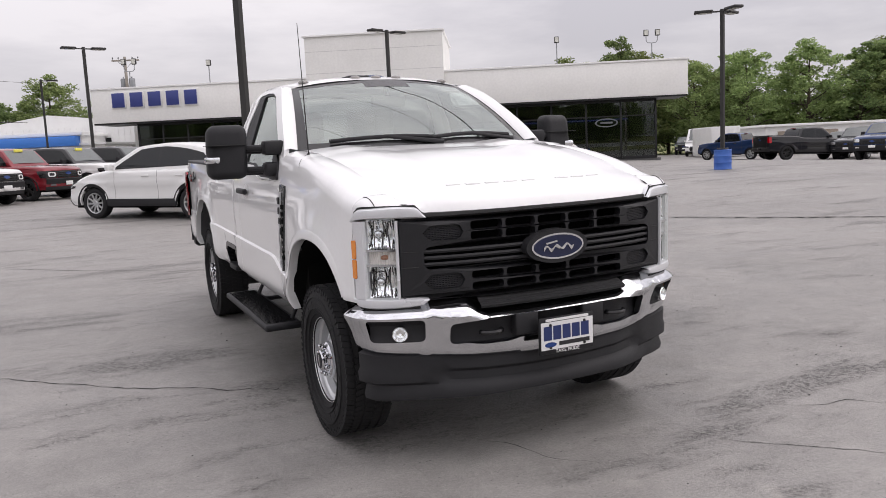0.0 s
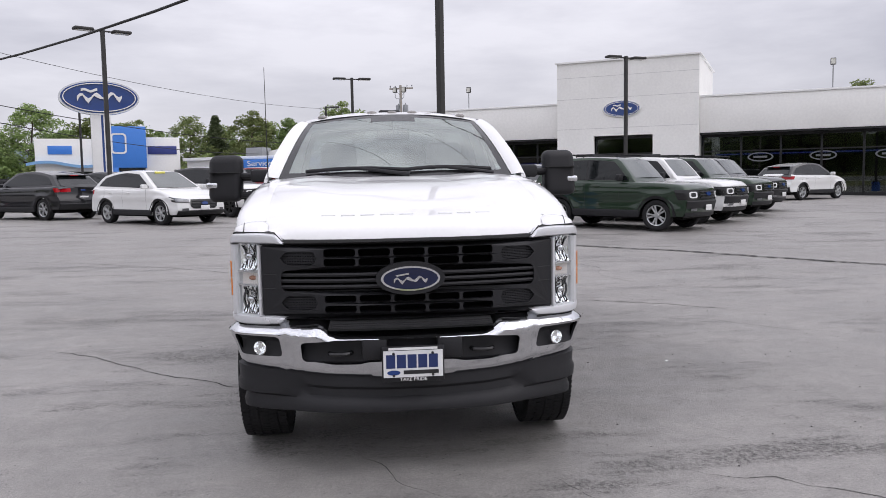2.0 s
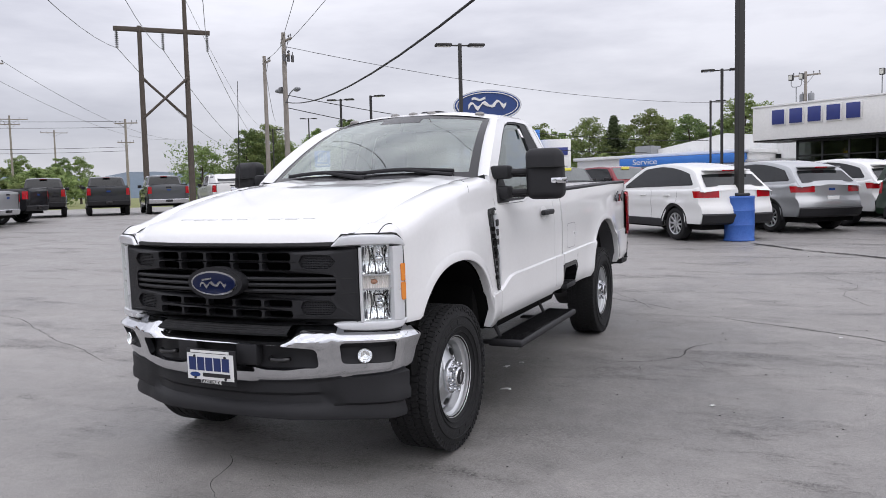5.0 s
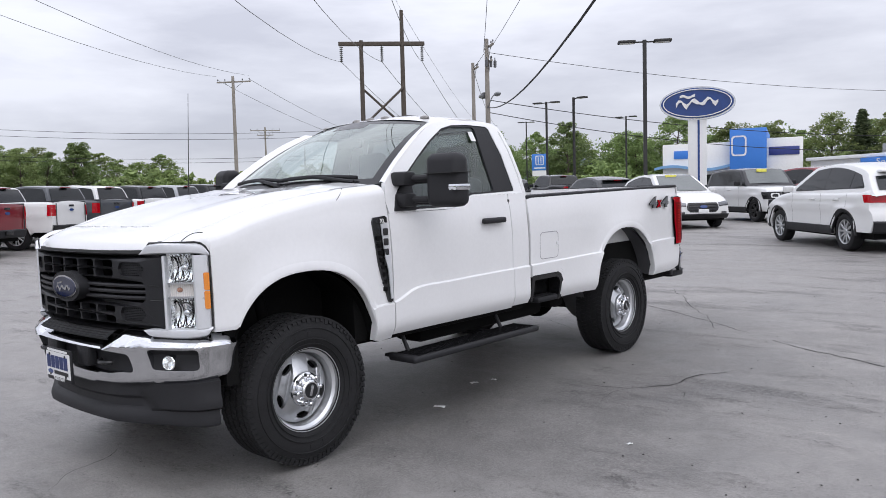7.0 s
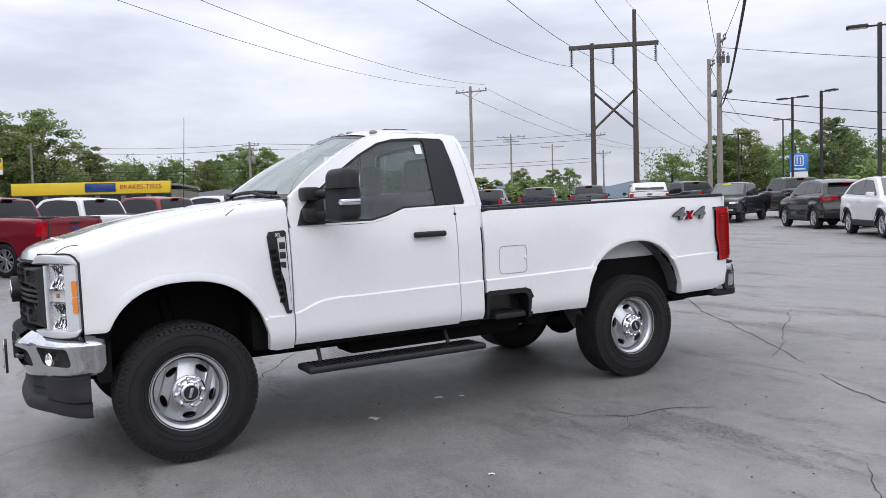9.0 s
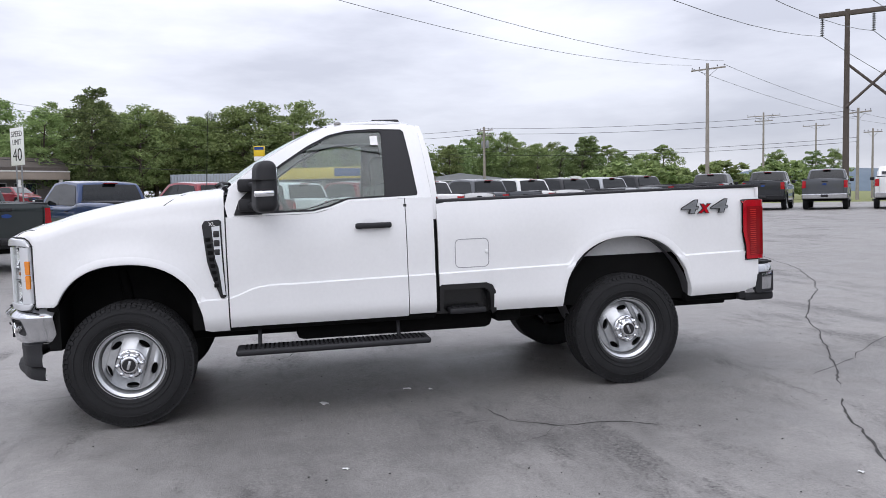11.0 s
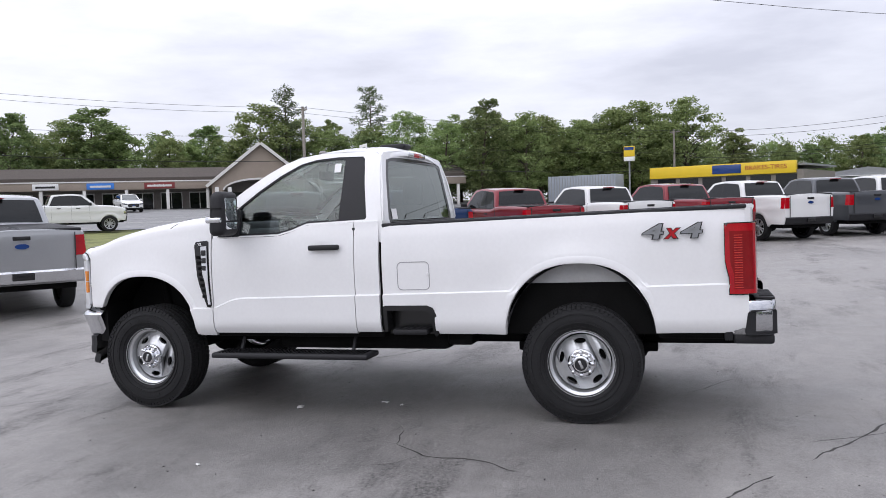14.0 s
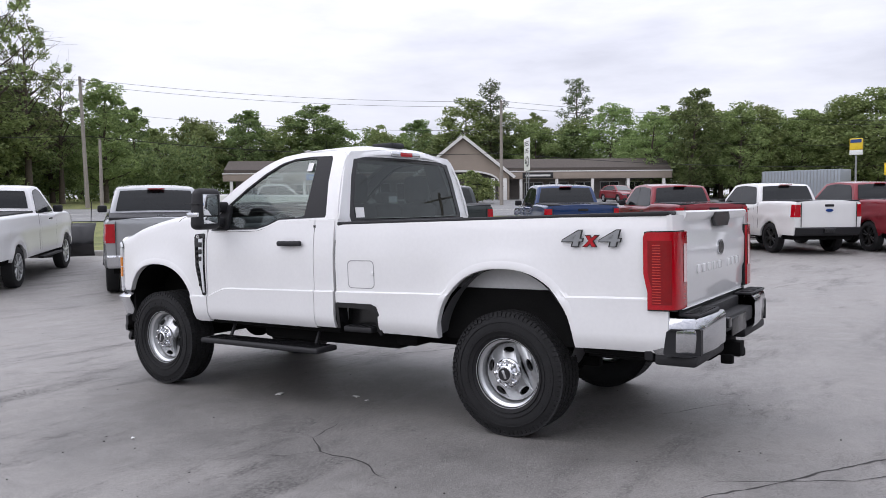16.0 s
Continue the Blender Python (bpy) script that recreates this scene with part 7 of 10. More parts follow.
            part("door_handle", boxes(((min(s * (p - 0.01), s * (p + 0.025)), y0 + d - 0.10, k["belt"] - 0.135), (max(s * (p - 0.01), s * (p + 0.025)), y0 + d + 0.10, k["belt"] - 0.10), 0.01)), PLASTIC if pick else colour, th)
        for d in ([k["ws"] + 0.42, post + 0.02, post + 0.98] if kind != "heavy_short" else [k["ws"] + 0.3, k["rb"] - 0.15]):
            if pick and d > k["bed"] - 0.05:
                continue
            bm = bmesh.new()
            zs = [lerp(k["sill"] + 0.05, k["belt"], j / 8) for j in range(9)]
            grid(bm, [[(s * (wide(y0 + d, z) + 0.0015), y0 + d + e, z) for z in zs] for e in (-0.003, 0.003)])
            part("shut_line", bm, GAP, th)
    # windscreen and rear window
    bm = bmesh.new()
    dl, dt = k["ws"] + 0.07, k["wt"] - 0.05
    zl, zh = roof_z(dl) + 0.028, roof_z(dt) + 0.028
    grid(bm, [[(x * lerp(gxx(zl) - 0.10, gxx(zh) - 0.10, t), y0 + lerp(dl, dt, t) + 0.04 * x * x - 0.012, roof_z(lerp(dl, dt, t)) + 0.042 - 0.010 * x * x) for x in (-1, -0.5, 0, 0.5, 1)] for t in (0, 0.25, 0.5, 0.75, 1)])
    part("windscreen", bm, SKY_GREY_SCREEN, th, "windscreen greyed for the sky's reflection", smooth=60)
    bm = bmesh.new()
    dl, dt = (k["rb"] - 0.035, k["rt"] + 0.03) if pick else (k["rb"] - 0.09, k["rt"] + 0.07)
    grid(bm, [[(x * lerp(gxx(roof_z(dl)) - 0.11, gxx(roof_z(dt)) - 0.11, t), y0 + lerp(dl, dt, t) + 0.015, roof_z(lerp(dl, dt, t)) + 0.026 - 0.016 * x * x) for x in (-1, -0.5, 0, 0.5, 1)] for t in (0.08, 0.3, 0.55, 0.8, 0.95)])
    part("rear_window", bm, DARK_GLASS, th, "dark rear window", smooth=60)
    part("high_brake_lamp", boxes(((-0.17, y0 + k["rt"] + 0.02, zr - 0.088 - k.get("drop", 0)), (0.17, y0 + k["rt"] + 0.165, zr - 0.06 - k.get("drop", 0)), 0.008)), RED_LENS if not pick else RED_DEEP, th)
    # front
    hf = k["hood_f"]
    gz0, gz1 = (k["sill"] + 0.32, hf - 0.12) if pick else (k["sill"] + 0.20, hf - 0.075)
    gw = W * (0.60 if pick else 0.52)
    if kind == "boxy":
        gz0, gz1, gw = hf - 0.34, hf - 0.11, W * 0.50
    bm = bmesh.new()
    taper = (0.80, 0.98, 1.0, 0.97, 0.90) if not pick and kind != "boxy" else (1, 1, 1, 1, 1)
    grid(bm, [[front(lerp(-gw, gw, j / 10) * taper[i], lerp(gz0, gz1, i / 4), 0.010) for j in range(11)] for i in range(5)])
    g = part("grille", bm, PLASTIC_GLOSS, th, "black grille")
    for j in range(4 if pick else 3):
        z = lerp(gz0, gz1, (j + 0.7) / (4.4 if pick else 3.4))
        bm = bmesh.new()
        grid(bm, [[front(lerp(-gw * 0.86, gw * 0.86, i / 8), z + dz, o) for i in range(9)] for dz, o in ((-0.018, 0.012), (-0.008, 0.030), (0.008, 0.030), (0.018, 0.012))])
        part("grille_bar", bm, CHROME if chrome else PLASTIC, g)
    bm = bmesh.new()
    plate(bm, [ellipse(0, (gz0 + gz1) / 2 + 0.02, 0.115, 0.048, 24)], lambda x, z: front(x, z, 0.042), 0.03, (0, 1, 0))
    part("badge", bm, FORD_BLUE, g)
    for s in (1, -1):
        lz0, lz1 = (gz0 + 0.10, hf - 0.09) if pick else ((gz0, gz1) if kind == "boxy" else (hf - 0.185, hf - 0.075))
        rows = []
        for i in range(6):
            z = lerp(lz0, lz1, i / 5)
            xe = wide(y0, z)
            up = 0.0 if pick or kind == "boxy" else 0.05
            row = [front(s * lerp(gw * 1.03, xe - 0.004, j / 6), z + up * j / 6 * (0.4 + 0.12 * i), 0.010) for j in range(7)]
            row += [warp(s * (wide(y0 + d, z) + 0.008), y0 + d, z + up * (0.4 + 0.12 * i) + up * d * 2) for d in ((0.05, 0.12) if pick else (0.06, 0.16, 0.24 + 0.10 * i / 5))]
            rows.append(row)
        bm = bmesh.new()
        grid(bm, rows)
        lamp_ob = part("headlamp", bm, (REFLECTOR if pick else SMOKED) if kind != "boxy" else PLASTIC_GLOSS, th, "clear headlamp" if kind != "boxy" else "black lamp panel with a pale ring", smooth=60)
        if kind == "boxy":
            bm = bmesh.new()
            zc = (lz0 + lz1) / 2
            plate(bm, [round_rect(W * 0.56, zc - 0.075, W * 0.83, zc + 0.075, 0.05), round_rect(W * 0.60, zc - 0.045, W * 0.79, zc + 0.045, 0.035)], lambda x, z: front(s * x, z, 0.022), 0.012, (0, 1, 0))
            part("lamp_ring", bm, WHITE_PLASTIC, lamp_ob)
        bm = bmesh.new()
        grid(bm, [[p + Vector((s * 0.004, -0.003, 0)) for p in r_] for r_ in (rows[0], rows[1])])
        part("lamp_shade", bm, PLASTIC_GLOSS, th, smooth=60)
        bm = bmesh.new()
        grid(bm, [[front(s * lerp(W * 0.60, W * 0.80, j / 4), z, 0.04) for j in range(5)] for z in (k["sill"] + 0.15, k["sill"] + 0.21)])
        part("fog_lamp", bm, SMOKED if not pick else REFLECTOR, th)
    bz0, bz1 = k["sill"] + 0.0, k["sill"] + (0.30 if pick else (0.40 if kind == "boxy" else 0.15))
    bm = bmesh.new()
    grid(bm, [[front(lerp(-W * 0.91, W * 0.91, j / 14), z, o) for j in range(15)] for z, o in ((bz0, 0.0), (bz0 + 0.03, 0.030), (bz1 - 0.03, 0.030), (bz1, 0.0))])
    part("front_bumper", bm, (CHROME if chrome else PLASTIC) if pick else PLASTIC, th)
    part("front_plate", boxes(((-0.16, y0 - 0.046, k["sill"] + 0.16), (0.16, y0 - 0.030, k["sill"] + 0.29), 0.004)), WHITE_PLASTIC, th, "white dealer plate")
    # rear
    for s in (1, -1):
        if pick:
            xa, z0, z1 = W - 0.20, k["tail"] - 0.42, k["tail"] - 0.08
        elif kind == "boxy":
            xa, z0, z1 = W - 0.26, k["tail"] - 0.32, k["tail"] - 0.08
        else:
            xa, z0, z1 = W * 0.50, k["tail"] - 0.23, k["tail"] - 0.09
        rows = []
        for i in range(5):
            z = lerp(z0, z1, i / 4)
            xe = wide(y1, z)
            row = [back(s * lerp(xa, xe - 0.004, j / 5), z, 0.008) for j in range(6)]
            row += [warp(s * (wide(y1 - d, z) + 0.008), y1 - d, z) for d in ((0.04, 0.10, 0.16) if pick or kind == "boxy" else (0.06, 0.15, 0.20 + 0.08 * i / 4))]
            rows.append(row)
        bm = bmesh.new()
        grid(bm, rows)
        part("tail_lamp", bm, RED_LENS, th, "red tail lamp", smooth=50)
    bz = k["sill"] + 0.10
    bm = bmesh.new()
    bh = 0.20 if pick else (0.28 if kind == "boxy" else 0.19)
    grid(bm, [[back(lerp(-W * 0.94, W * 0.94, j / 14), z, o) for j in range(15)] for z, o in ((bz - 0.04, -0.01), (bz + 0.0, 0.035), (bz + bh - 0.03, 0.035), (bz + bh, 0.0))])
    part("rear_bumper", bm, (SATIN_CHROME if chrome else PLASTIC) if pick else PLASTIC, th)
    part("rear_plate", boxes(((-0.16, y1 - (0.0 if pick else 0.10), bz + (0.05 if pick else 0.30)), (0.16, y1 + (0.056 if pick else -0.035), bz + (0.17 if pick else 0.43)), 0.004)), WHITE_PLASTIC if not pick else PLASTIC_GLOSS, th)
    if pick:
        bm = bmesh.new()
        zb = k["tail"] + 0.008
        box(bm, (-W + 0.10, y0 + k["bed"] + 0.03, zb - 0.02), (W - 0.10, y1 - 0.05, zb + 0.030), 0.01)
        part("bed_cover" if tonneau else "bed_rail", bm, PLASTIC, th, "black bed cover" if tonneau else "black bed rails")
        for s in (1, -1):
            bm = bmesh.new()
            zs = [lerp(k["sill"] + 0.1, k["tail"] - 0.02, j / 8) for j in range(9)]
            yb = y0 + k["bed"] - 0.05
            grid(bm, [[(s * (wide(yb, z) + 0.0015), yb + e, z) for z in zs] for e in (-0.012, 0.012)])
            part("bed_gap", bm, GAP, th)
            part("tailgate_gap", boxes(((min(s * (W - 0.215), s * (W - 0.205)), y1 - 0.02, bz + 0.2), (max(s * (W - 0.215), s * (W - 0.205)), y1 + 0.004, k["tail"] - 0.03))), GAP, th)
        part("tailgate_handle", boxes(((-0.13, y1 - 0.01, k["tail"] - 0.14), (0.13, y1 + 0.015, k["tail"] - 0.075), 0.01)), PLASTIC_GLOSS, th)
        bm = bmesh.new()
        plate(bm, [ellipse(0, k["tail"] - 0.24, 0.105, 0.042, 24)], lambda x, z: Vector((x, y1 + 0.02, z)), 0.02, (0, -1, 0))
        part("tailgate_badge", bm, FORD_BLUE, th)
        if kind.startswith("heavy") or kind == "pickup":
            for s in (1, -1):
                part("running_board", boxes(((min(s * (W - 0.06), s * (W + 0.06)), y0 + k["ws"] + 0.1, k["sill"] - 0.10), (max(s * (W - 0.06), s * (W + 0.06)), y0 + k["rb"], k["sill"] - 0.05), 0.015)), PLASTIC, th)
    else:
        part("boot_badge", boxes(((-0.09, y1 - 0.12, k["tail"] - 0.20), (0.09, y1 - 0.09, k["tail"] - 0.14), 0.01)), FORD_BLUE, th)
        part("rear_wiper_spoiler", boxes(((-gxx(zr - 0.1) + 0.12, y0 + k["rt"] - 0.02, zr - 0.085 - k.get("drop", 0)), (gxx(zr - 0.1) - 0.12, y0 + k["rt"] + 0.16, zr - 0.050 - k.get("drop", 0)), 0.012)), roof_mat or colour, th)
    if cladding and not pick:
        for s in (1, -1):
            for yc in (-wb / 2, wb / 2):
                bm = bmesh.new()
                inner, outer = [], []
                for a in range(-8, 189, 14):
                    ca, sa = math.cos(radians(a)), math.sin(radians(a))
                    for lst, rad in ((inner, ar - 0.012), (outer, ar + 0.055)):
                        y, z = yc + rad * ca, max(k["sill"] + 0.01, r * 0.9 + (rad) * sa * 1.02)
                        lst.append((s * (wide(y, min(z, k["belt"])) + 0.010), y, z))
                grid(bm, [[(x - s * 0.05, y, z) for x, y, z in inner], inner, outer, [(x - s * 0.02, y, z) for x, y, z in outer]])
                part("arch_cladding", bm, PLASTIC, th, smooth=50)
            bm = bmesh.new()
            grid(bm, [[(s * (wide(y, k["sill"] + dz) + o), y, k["sill"] + dz) for y in [lerp(-wb / 2 + ar, wb / 2 - ar, j / 8) for j in range(9)]] for dz, o in ((-0.012, -0.05), (-0.008, 0.010), (0.13, 0.014), (0.16, 0.004))])
            part("sill_cladding", bm, PLASTIC, th, smooth=50)
    if rails:
        for s in (1, -1):
            bm = bmesh.new()
            xr = s * (gxx(zr) - 0.10)
            tube(bm, (xr, y0 + k["wt"] + 0.1, zr + 0.045), (xr, y0 + k["rt"] - 0.1, zr + 0.045), 0.018, seg=8)
            for d in (k["wt"] + 0.12, (k["wt"] + k["rt"]) / 2, k["rt"] - 0.12):
                tube(bm, (xr, y0 + d, zr - 0.03), (xr, y0 + d, zr + 0.045), 0.016, seg=6)
            part("roof_rail", bm, PLASTIC, th)
    if cap:
        bm = bmesh.new()
        rows = []
        for d in (k["bed"] + 0.0, k["bed"] + 0.06, L - 0.45, L - 0.06):
            zc = zr - 0.06 if d < L - 0.4 else zr - 0.18
            if d > L - 0.1:
                zc = k["tail"] + 0.05
            half = [(W - 0.10, k["tail"]), (W - 0.13, lerp(k["tail"], zc, 0.5)), (W - 0.20, zc - 0.03), (W - 0.28, zc), (0, zc + 0.02)]
            rows.append([(x, y0 + d, z) for x, z in half] + [(-x, y0 + d, z) for x, z in half[-2::-1]])
        vv = grid(bm, rows)
        bm.faces.new(vv[0])
        part("bed_cap", bm, cap, th, "white bed cap with dark windows", smooth=30)
        bm = bmesh.new()
        grid(bm, [[(x, y0 + lerp(L - 0.42, L - 0.10, t) + 0.03, lerp(zr - 0.21, k["tail"] + 0.12, t) + 0.02) for x in (-W + 0.30, 0, W - 0.30)] for t in (0, 1)])
        part("cap_window", bm, DARK_GLASS, th)
        for s in (1, -1):
            bm = bmesh.new()
            plate(bm, [[(k["bed"] + 0.15, k["tail"] + 0.08), (L - 0.5, k["tail"] + 0.08), (L - 0.6, zr - 0.15), (k["bed"] + 0.15, zr - 0.15)]], lambda d, z: Vector((s * (W - 0.095 - 0.10 * (z - k["tail"]) / (zr - k["tail"])), y0 + d, z)), 0.01, (-s, 0, 0))
            part("cap_window", bm, DARK_GLASS, th)
    if sticker:
        bm = bmesh.new()
        part("windscreen_sticker", boxes(((-0.30, y0 + k["wt"] - 0.15, zr - 0.15), (0.05, y0 + k["wt"] - 0.10, zr - 0.05), 0.004)), mat("yellow_sticker", (0.75, 0.70, 0.12), 0.5, 0, 0.05, 10), th)
    tyre, rim, disc = small_wheel(k, rim_mat, spokes)
    for x, y, flip in ((W - 0.135, -wb / 2, 0), (W - 0.135, wb / 2, 0), (-W + 0.135, -wb / 2, 1), (-W + 0.135, wb / 2, 1)):
        w = new("wheel")
        w.parent = th
        w.matrix_basis = Matrix.Translation((x, y, r)) @ pose(0, 0, 0, 0, -90 if flip else 90) @ pose(0, 0, 0, 0, 0, 37 * y)
        for nm, me in (("tyre", tyre), ("rim", rim), ("brake_disc", disc)):
            o = new(nm, me)
            o.parent = w
    return th


def heading(x, y, hx, hy):
    """On the ground at x, y with the front towards (hx, hy), leaning with the slope."""
    a = math.degrees(math.atan2(hx, -hy))
    n = math.hypot(hx, hy)
    fx, fy = hx / n * 1.4, hy / n * 1.4
    zf, zb = lift(x + fx, y + fy), lift(x - fx, y - fy)
    pitch = math.degrees(math.atan2(zb - zf, 2.8))
    return pose(x, y, (zf + zb) / 2, 0, 0, a) @ pose(0, 0, 0, pitch)


def row_of_cars():
    e = (-0.69, 0.73)
    vehicle("escape", CREAM_PAINT, heading(0.08, 14.85, *e), "white compact crossover parked behind the truck", "car", spokes=10, group="crossovers in a row")
    vehicle("escape", SILVER_PAINT, heading(1.87, 17.1, *e), "silver compact crossover parked in a row", "car", spokes=10, group="crossovers in a row")
    vehicle("escape", CREAM_PAINT, heading(3.49, 19.2, *e), "white compact crossover parked beside a silver one", "car", spokes=10, group="crossovers in a row")
    vehicle("escape", GREY_PAINT, heading(5.2, 21.6, *e), "dark grey compact crossover at the row's end", "car", spokes=10, group="crossovers in a row")
    g = (0.70, -0.71)
    for x, y, c, lab, rm in ((6.37, 14.55, GREEN_PAINT, "dark green boxy sport utility vehicle with machined wheels", PLASTIC), (8.2, 16.55, CREAM_PAINT, "white boxy sport utility vehicle between green ones", None),
                             (10.2, 18.95, GREEN_PAINT, "dark green boxy sport utility vehicle further along", None), (11.9, 21.25, AGATE_PAINT, "dark grey boxy sport utility vehicle at the end", None)):
        vehicle("boxy", c, heading(x, y, *g), lab, "car", spokes=5, rails=True, rim_mat=LIGHT_STEEL, group="green row")
    vehicle("escape", CREAM_PAINT, heading(19.6, 29.3, 0.89, 0.46), "white crossover parked by the showroom glass", "car", spokes=5, roof_mat=BLACK_PAINT)
    b = (0.77, -0.64)
    vehicle("escape", CREAM_PAINT, heading(-6.75, 20.6, *b), "white crossover facing out with a yellow windscreen sticker", "car", spokes=5, group="cars by the oval sign", sticker=True)
    vehicle("boxy", CREAM_PAINT, heading(-5.4, 24.5, *b), "white boxy sport utility vehicle with a black roof", "car", spokes=5, roof_mat=BLACK_PAINT, group="cars by the oval sign", sticker=True, rim_mat=DARK_WHEEL)
    vehicle("boxy", RED_PAINT, heading(-3.7, 26.6, *b), "red boxy sport utility vehicle in a row", "car", spokes=5, group="cars by the oval sign", sticker=True, rim_mat=DARK_WHEEL)
    vehicle("boxy", CREAM_PAINT, heading(-1.8, 28.7, *b), "white sport utility vehicle with a black top", "car", spokes=6, roof_mat=BLACK_PAINT, group="cars by the oval sign", sticker=True)
    vehicle("boxy", BLACK_PAINT, heading(0.2, 30.9, *b), "black boxy sport utility vehicle in a row", "car", spokes=6, group="cars by the oval sign")
    vehicle("boxy", GREY_PAINT, heading(2.2, 33.0, *b), "grey boxy sport utility vehicle at the row's end", "car", spokes=6, group="cars by the oval sign")
    vehicle("edge", BLACK_PAINT, heading(-12.0, 24.9, -0.83, 0.56), "black crossover with silver wheels", "car", spokes=5)
    vehicle("edge", AGATE_PAINT, heading(-10.3, 28.4, 0.77, -0.64), "dark crossover behind a black one", "car", spokes=5)


row_of_cars()


def trucks():
    far = (-0.77, 0.64)
    for x, y, c, lab, kw in ((-31.8, 23.0, BLACK_PAINT, "black crew-cab pickup seen from behind", {}), (-29.6, 25.0, AGATE_PAINT, "dark crew-cab pickup seen from behind", {}),
                             (-27.4, 26.8, GREY_PAINT, "grey crew-cab pickup with a chrome bumper", dict(chrome=True)), (-25.0, 28.8, CREAM_PAINT, "white pickup with a white bed cap", dict(chrome=True, cap=CREAM_PAINT))):
        m = heading(x - 1.4, y + 1.2, *far)
        vehicle("pickup", c, m, lab, "pickup truck", group="pickups across the lot", **kw)
    vehicle("pickup", DARKGREEN_PAINT, heading(-25.2, 32.0, -0.95, 0.30), "dark teal grey crew-cab pickup", "pickup truck", group="pickups across the lot")
    vehicle("midsize", AGATE_PAINT, heading(-19.2, 28.6, 0.39, -0.92), "dark midsize pickup facing the camera", "pickup truck", sticker=True, rim_mat=DARK_WHEEL)
    vehicle("pickup", BLACK_PAINT, heading(-19.5, 33.2, -0.85, 0.5), "black crew-cab pickup with chrome lamps", "pickup truck")
    # the long row with tails towards the middle
    row = [(-13.7, -6.9, -0.75, -0.66, DARKGREEN_PAINT, "pickup", "dark grey crew-cab pickup parked nose to the road", {}),
           (-15.9, -4.1, -0.80, -0.60, BLUE_PAINT, "pickup", "dark blue crew-cab pickup with a covered bed", {}),
           (-18.0, -1.5, -0.76, -0.65, RED_PAINT, "pickup", "dark red crew-cab pickup in the long row", {}),
           (-20.25, 0.98, -0.76, -0.65, CREAM_PAINT, "pickup", "white crew-cab pickup with black wheels", dict(rim_mat=DARK_WHEEL, spokes=5)),
           (-21.6, 3.4, -0.78, -0.63, RED_PAINT, "pickup", "deep red crew-cab pickup with dark wheels", dict(rim_mat=DARK_WHEEL)),
           (-23.2, 5.9, -0.80, -0.60, CREAM_PAINT, "pickup", "white crew-cab pickup with red tail lamps", {}),
           (-25.0, 8.6, -0.90, -0.43, GREY_PAINT, "pickup", "dark grey crew-cab pickup in the long row", {}),
           (-26.4, 10.9, -0.90, -0.43, CREAM_PAINT, "pickup", "white crew-cab pickup further along", {}),
           (-27.7, 13.3, -0.90, -0.43, BLACK_PAINT, "pickup", "black crew-cab pickup in the long row", {}),
           (-29.0, 15.7, -0.90, -0.43, SILVER_PAINT, "pickup", "silver crew-cab pickup with a chrome bumper", dict(chrome=True)),
           (-30.3, 18.1, -0.90, -0.43, BLACK_PAINT, "pickup", "black crew-cab pickup near the row's end", {})]
    for x, y, hx, hy, c, kd, lab, kw in row:
        vehicle(kd, c, heading(x, y, hx, hy), lab, "pickup truck", group="long row of pickups", **kw)
    vehicle("heavy", SILVER_PAINT, heading(-5.3, -8.9, -0.56, -0.83), "silver grey heavy-duty crew-cab pickup with a chrome bumper", "pickup truck", chrome=True)
    plow = vehicle("heavy_short", WHITE, heading(-3.34, -11.84, -0.705, -0.71), "white work pickup with a black snow plough", "pickup truck", chrome=True)
    k = KINDS["heavy_short"]
    yf = -k["wb"] / 2 - k["fo"]
    bm = bmesh.new()
    grid(bm, [[(x, yf - 0.75 + 0.18 * math.sin(t * math.pi) - 0.30 * t**2 - 0.35 * (abs(x) / 1.2), 0.10 + 0.85 * t) for x in (-1.2, -0.6, 0, 0.6, 1.2)] for t in [j / 8 for j in range(9)]])
    blade = part("plough_blade", bm, PLASTIC_GLOSS, plow, "black curved plough blade", smooth=50)
    blade.modifiers.new("thickness", 'SOLIDIFY').thickness = 0.03
    part("plough_frame", boxes(((-0.45, yf - 0.7, 0.35), (-0.37, yf + 0.1, 0.43)), ((0.37, yf - 0.7, 0.35), (0.45, yf + 0.1, 0.43)), ((-0.45, yf - 0.35, 0.35), (0.45, yf - 0.28, 0.85))), DARK, plow)
    for s in (1, -1):
        bm = bmesh.new()
        tube(bm, (s * 1.15, yf - 1.0, 0.95), (s * 1.18, yf - 1.05, 1.55), 0.01, seg=6)
        part("plough_marker", bm, PLASTIC, plow)
    # over by the showroom's far end
    vehicle("pickup", BLACK_PAINT, heading(39.6, 30.6, 0.94, -0.29), "black crew-cab pickup parked by the containers", "pickup truck", group="far end cars", rim_mat=DARK_WHEEL)
    vehicle("pickup", BLUE_PAINT, heading(43.6, 40.2, -0.2, 0.98), "blue pickup parked near a white container", "pickup truck", group="far end cars")
    vehicle("midsize", GREY_PAINT, heading(45.4, 32.4, -0.93, -0.30), "grey midsize pickup facing out", "pickup truck", group="far end cars")
    vehicle("pickup", AGATE_PAINT, heading(43.0, 29.2, -0.93, -0.30), "dark crew-cab pickup facing out", "pickup truck", group="far end cars")
    vehicle("pickup", BLUE_PAINT, heading(37.4, 23.4, -0.93, -0.30), "blue crew-cab pickup facing out", "pickup truck", group="far end cars")
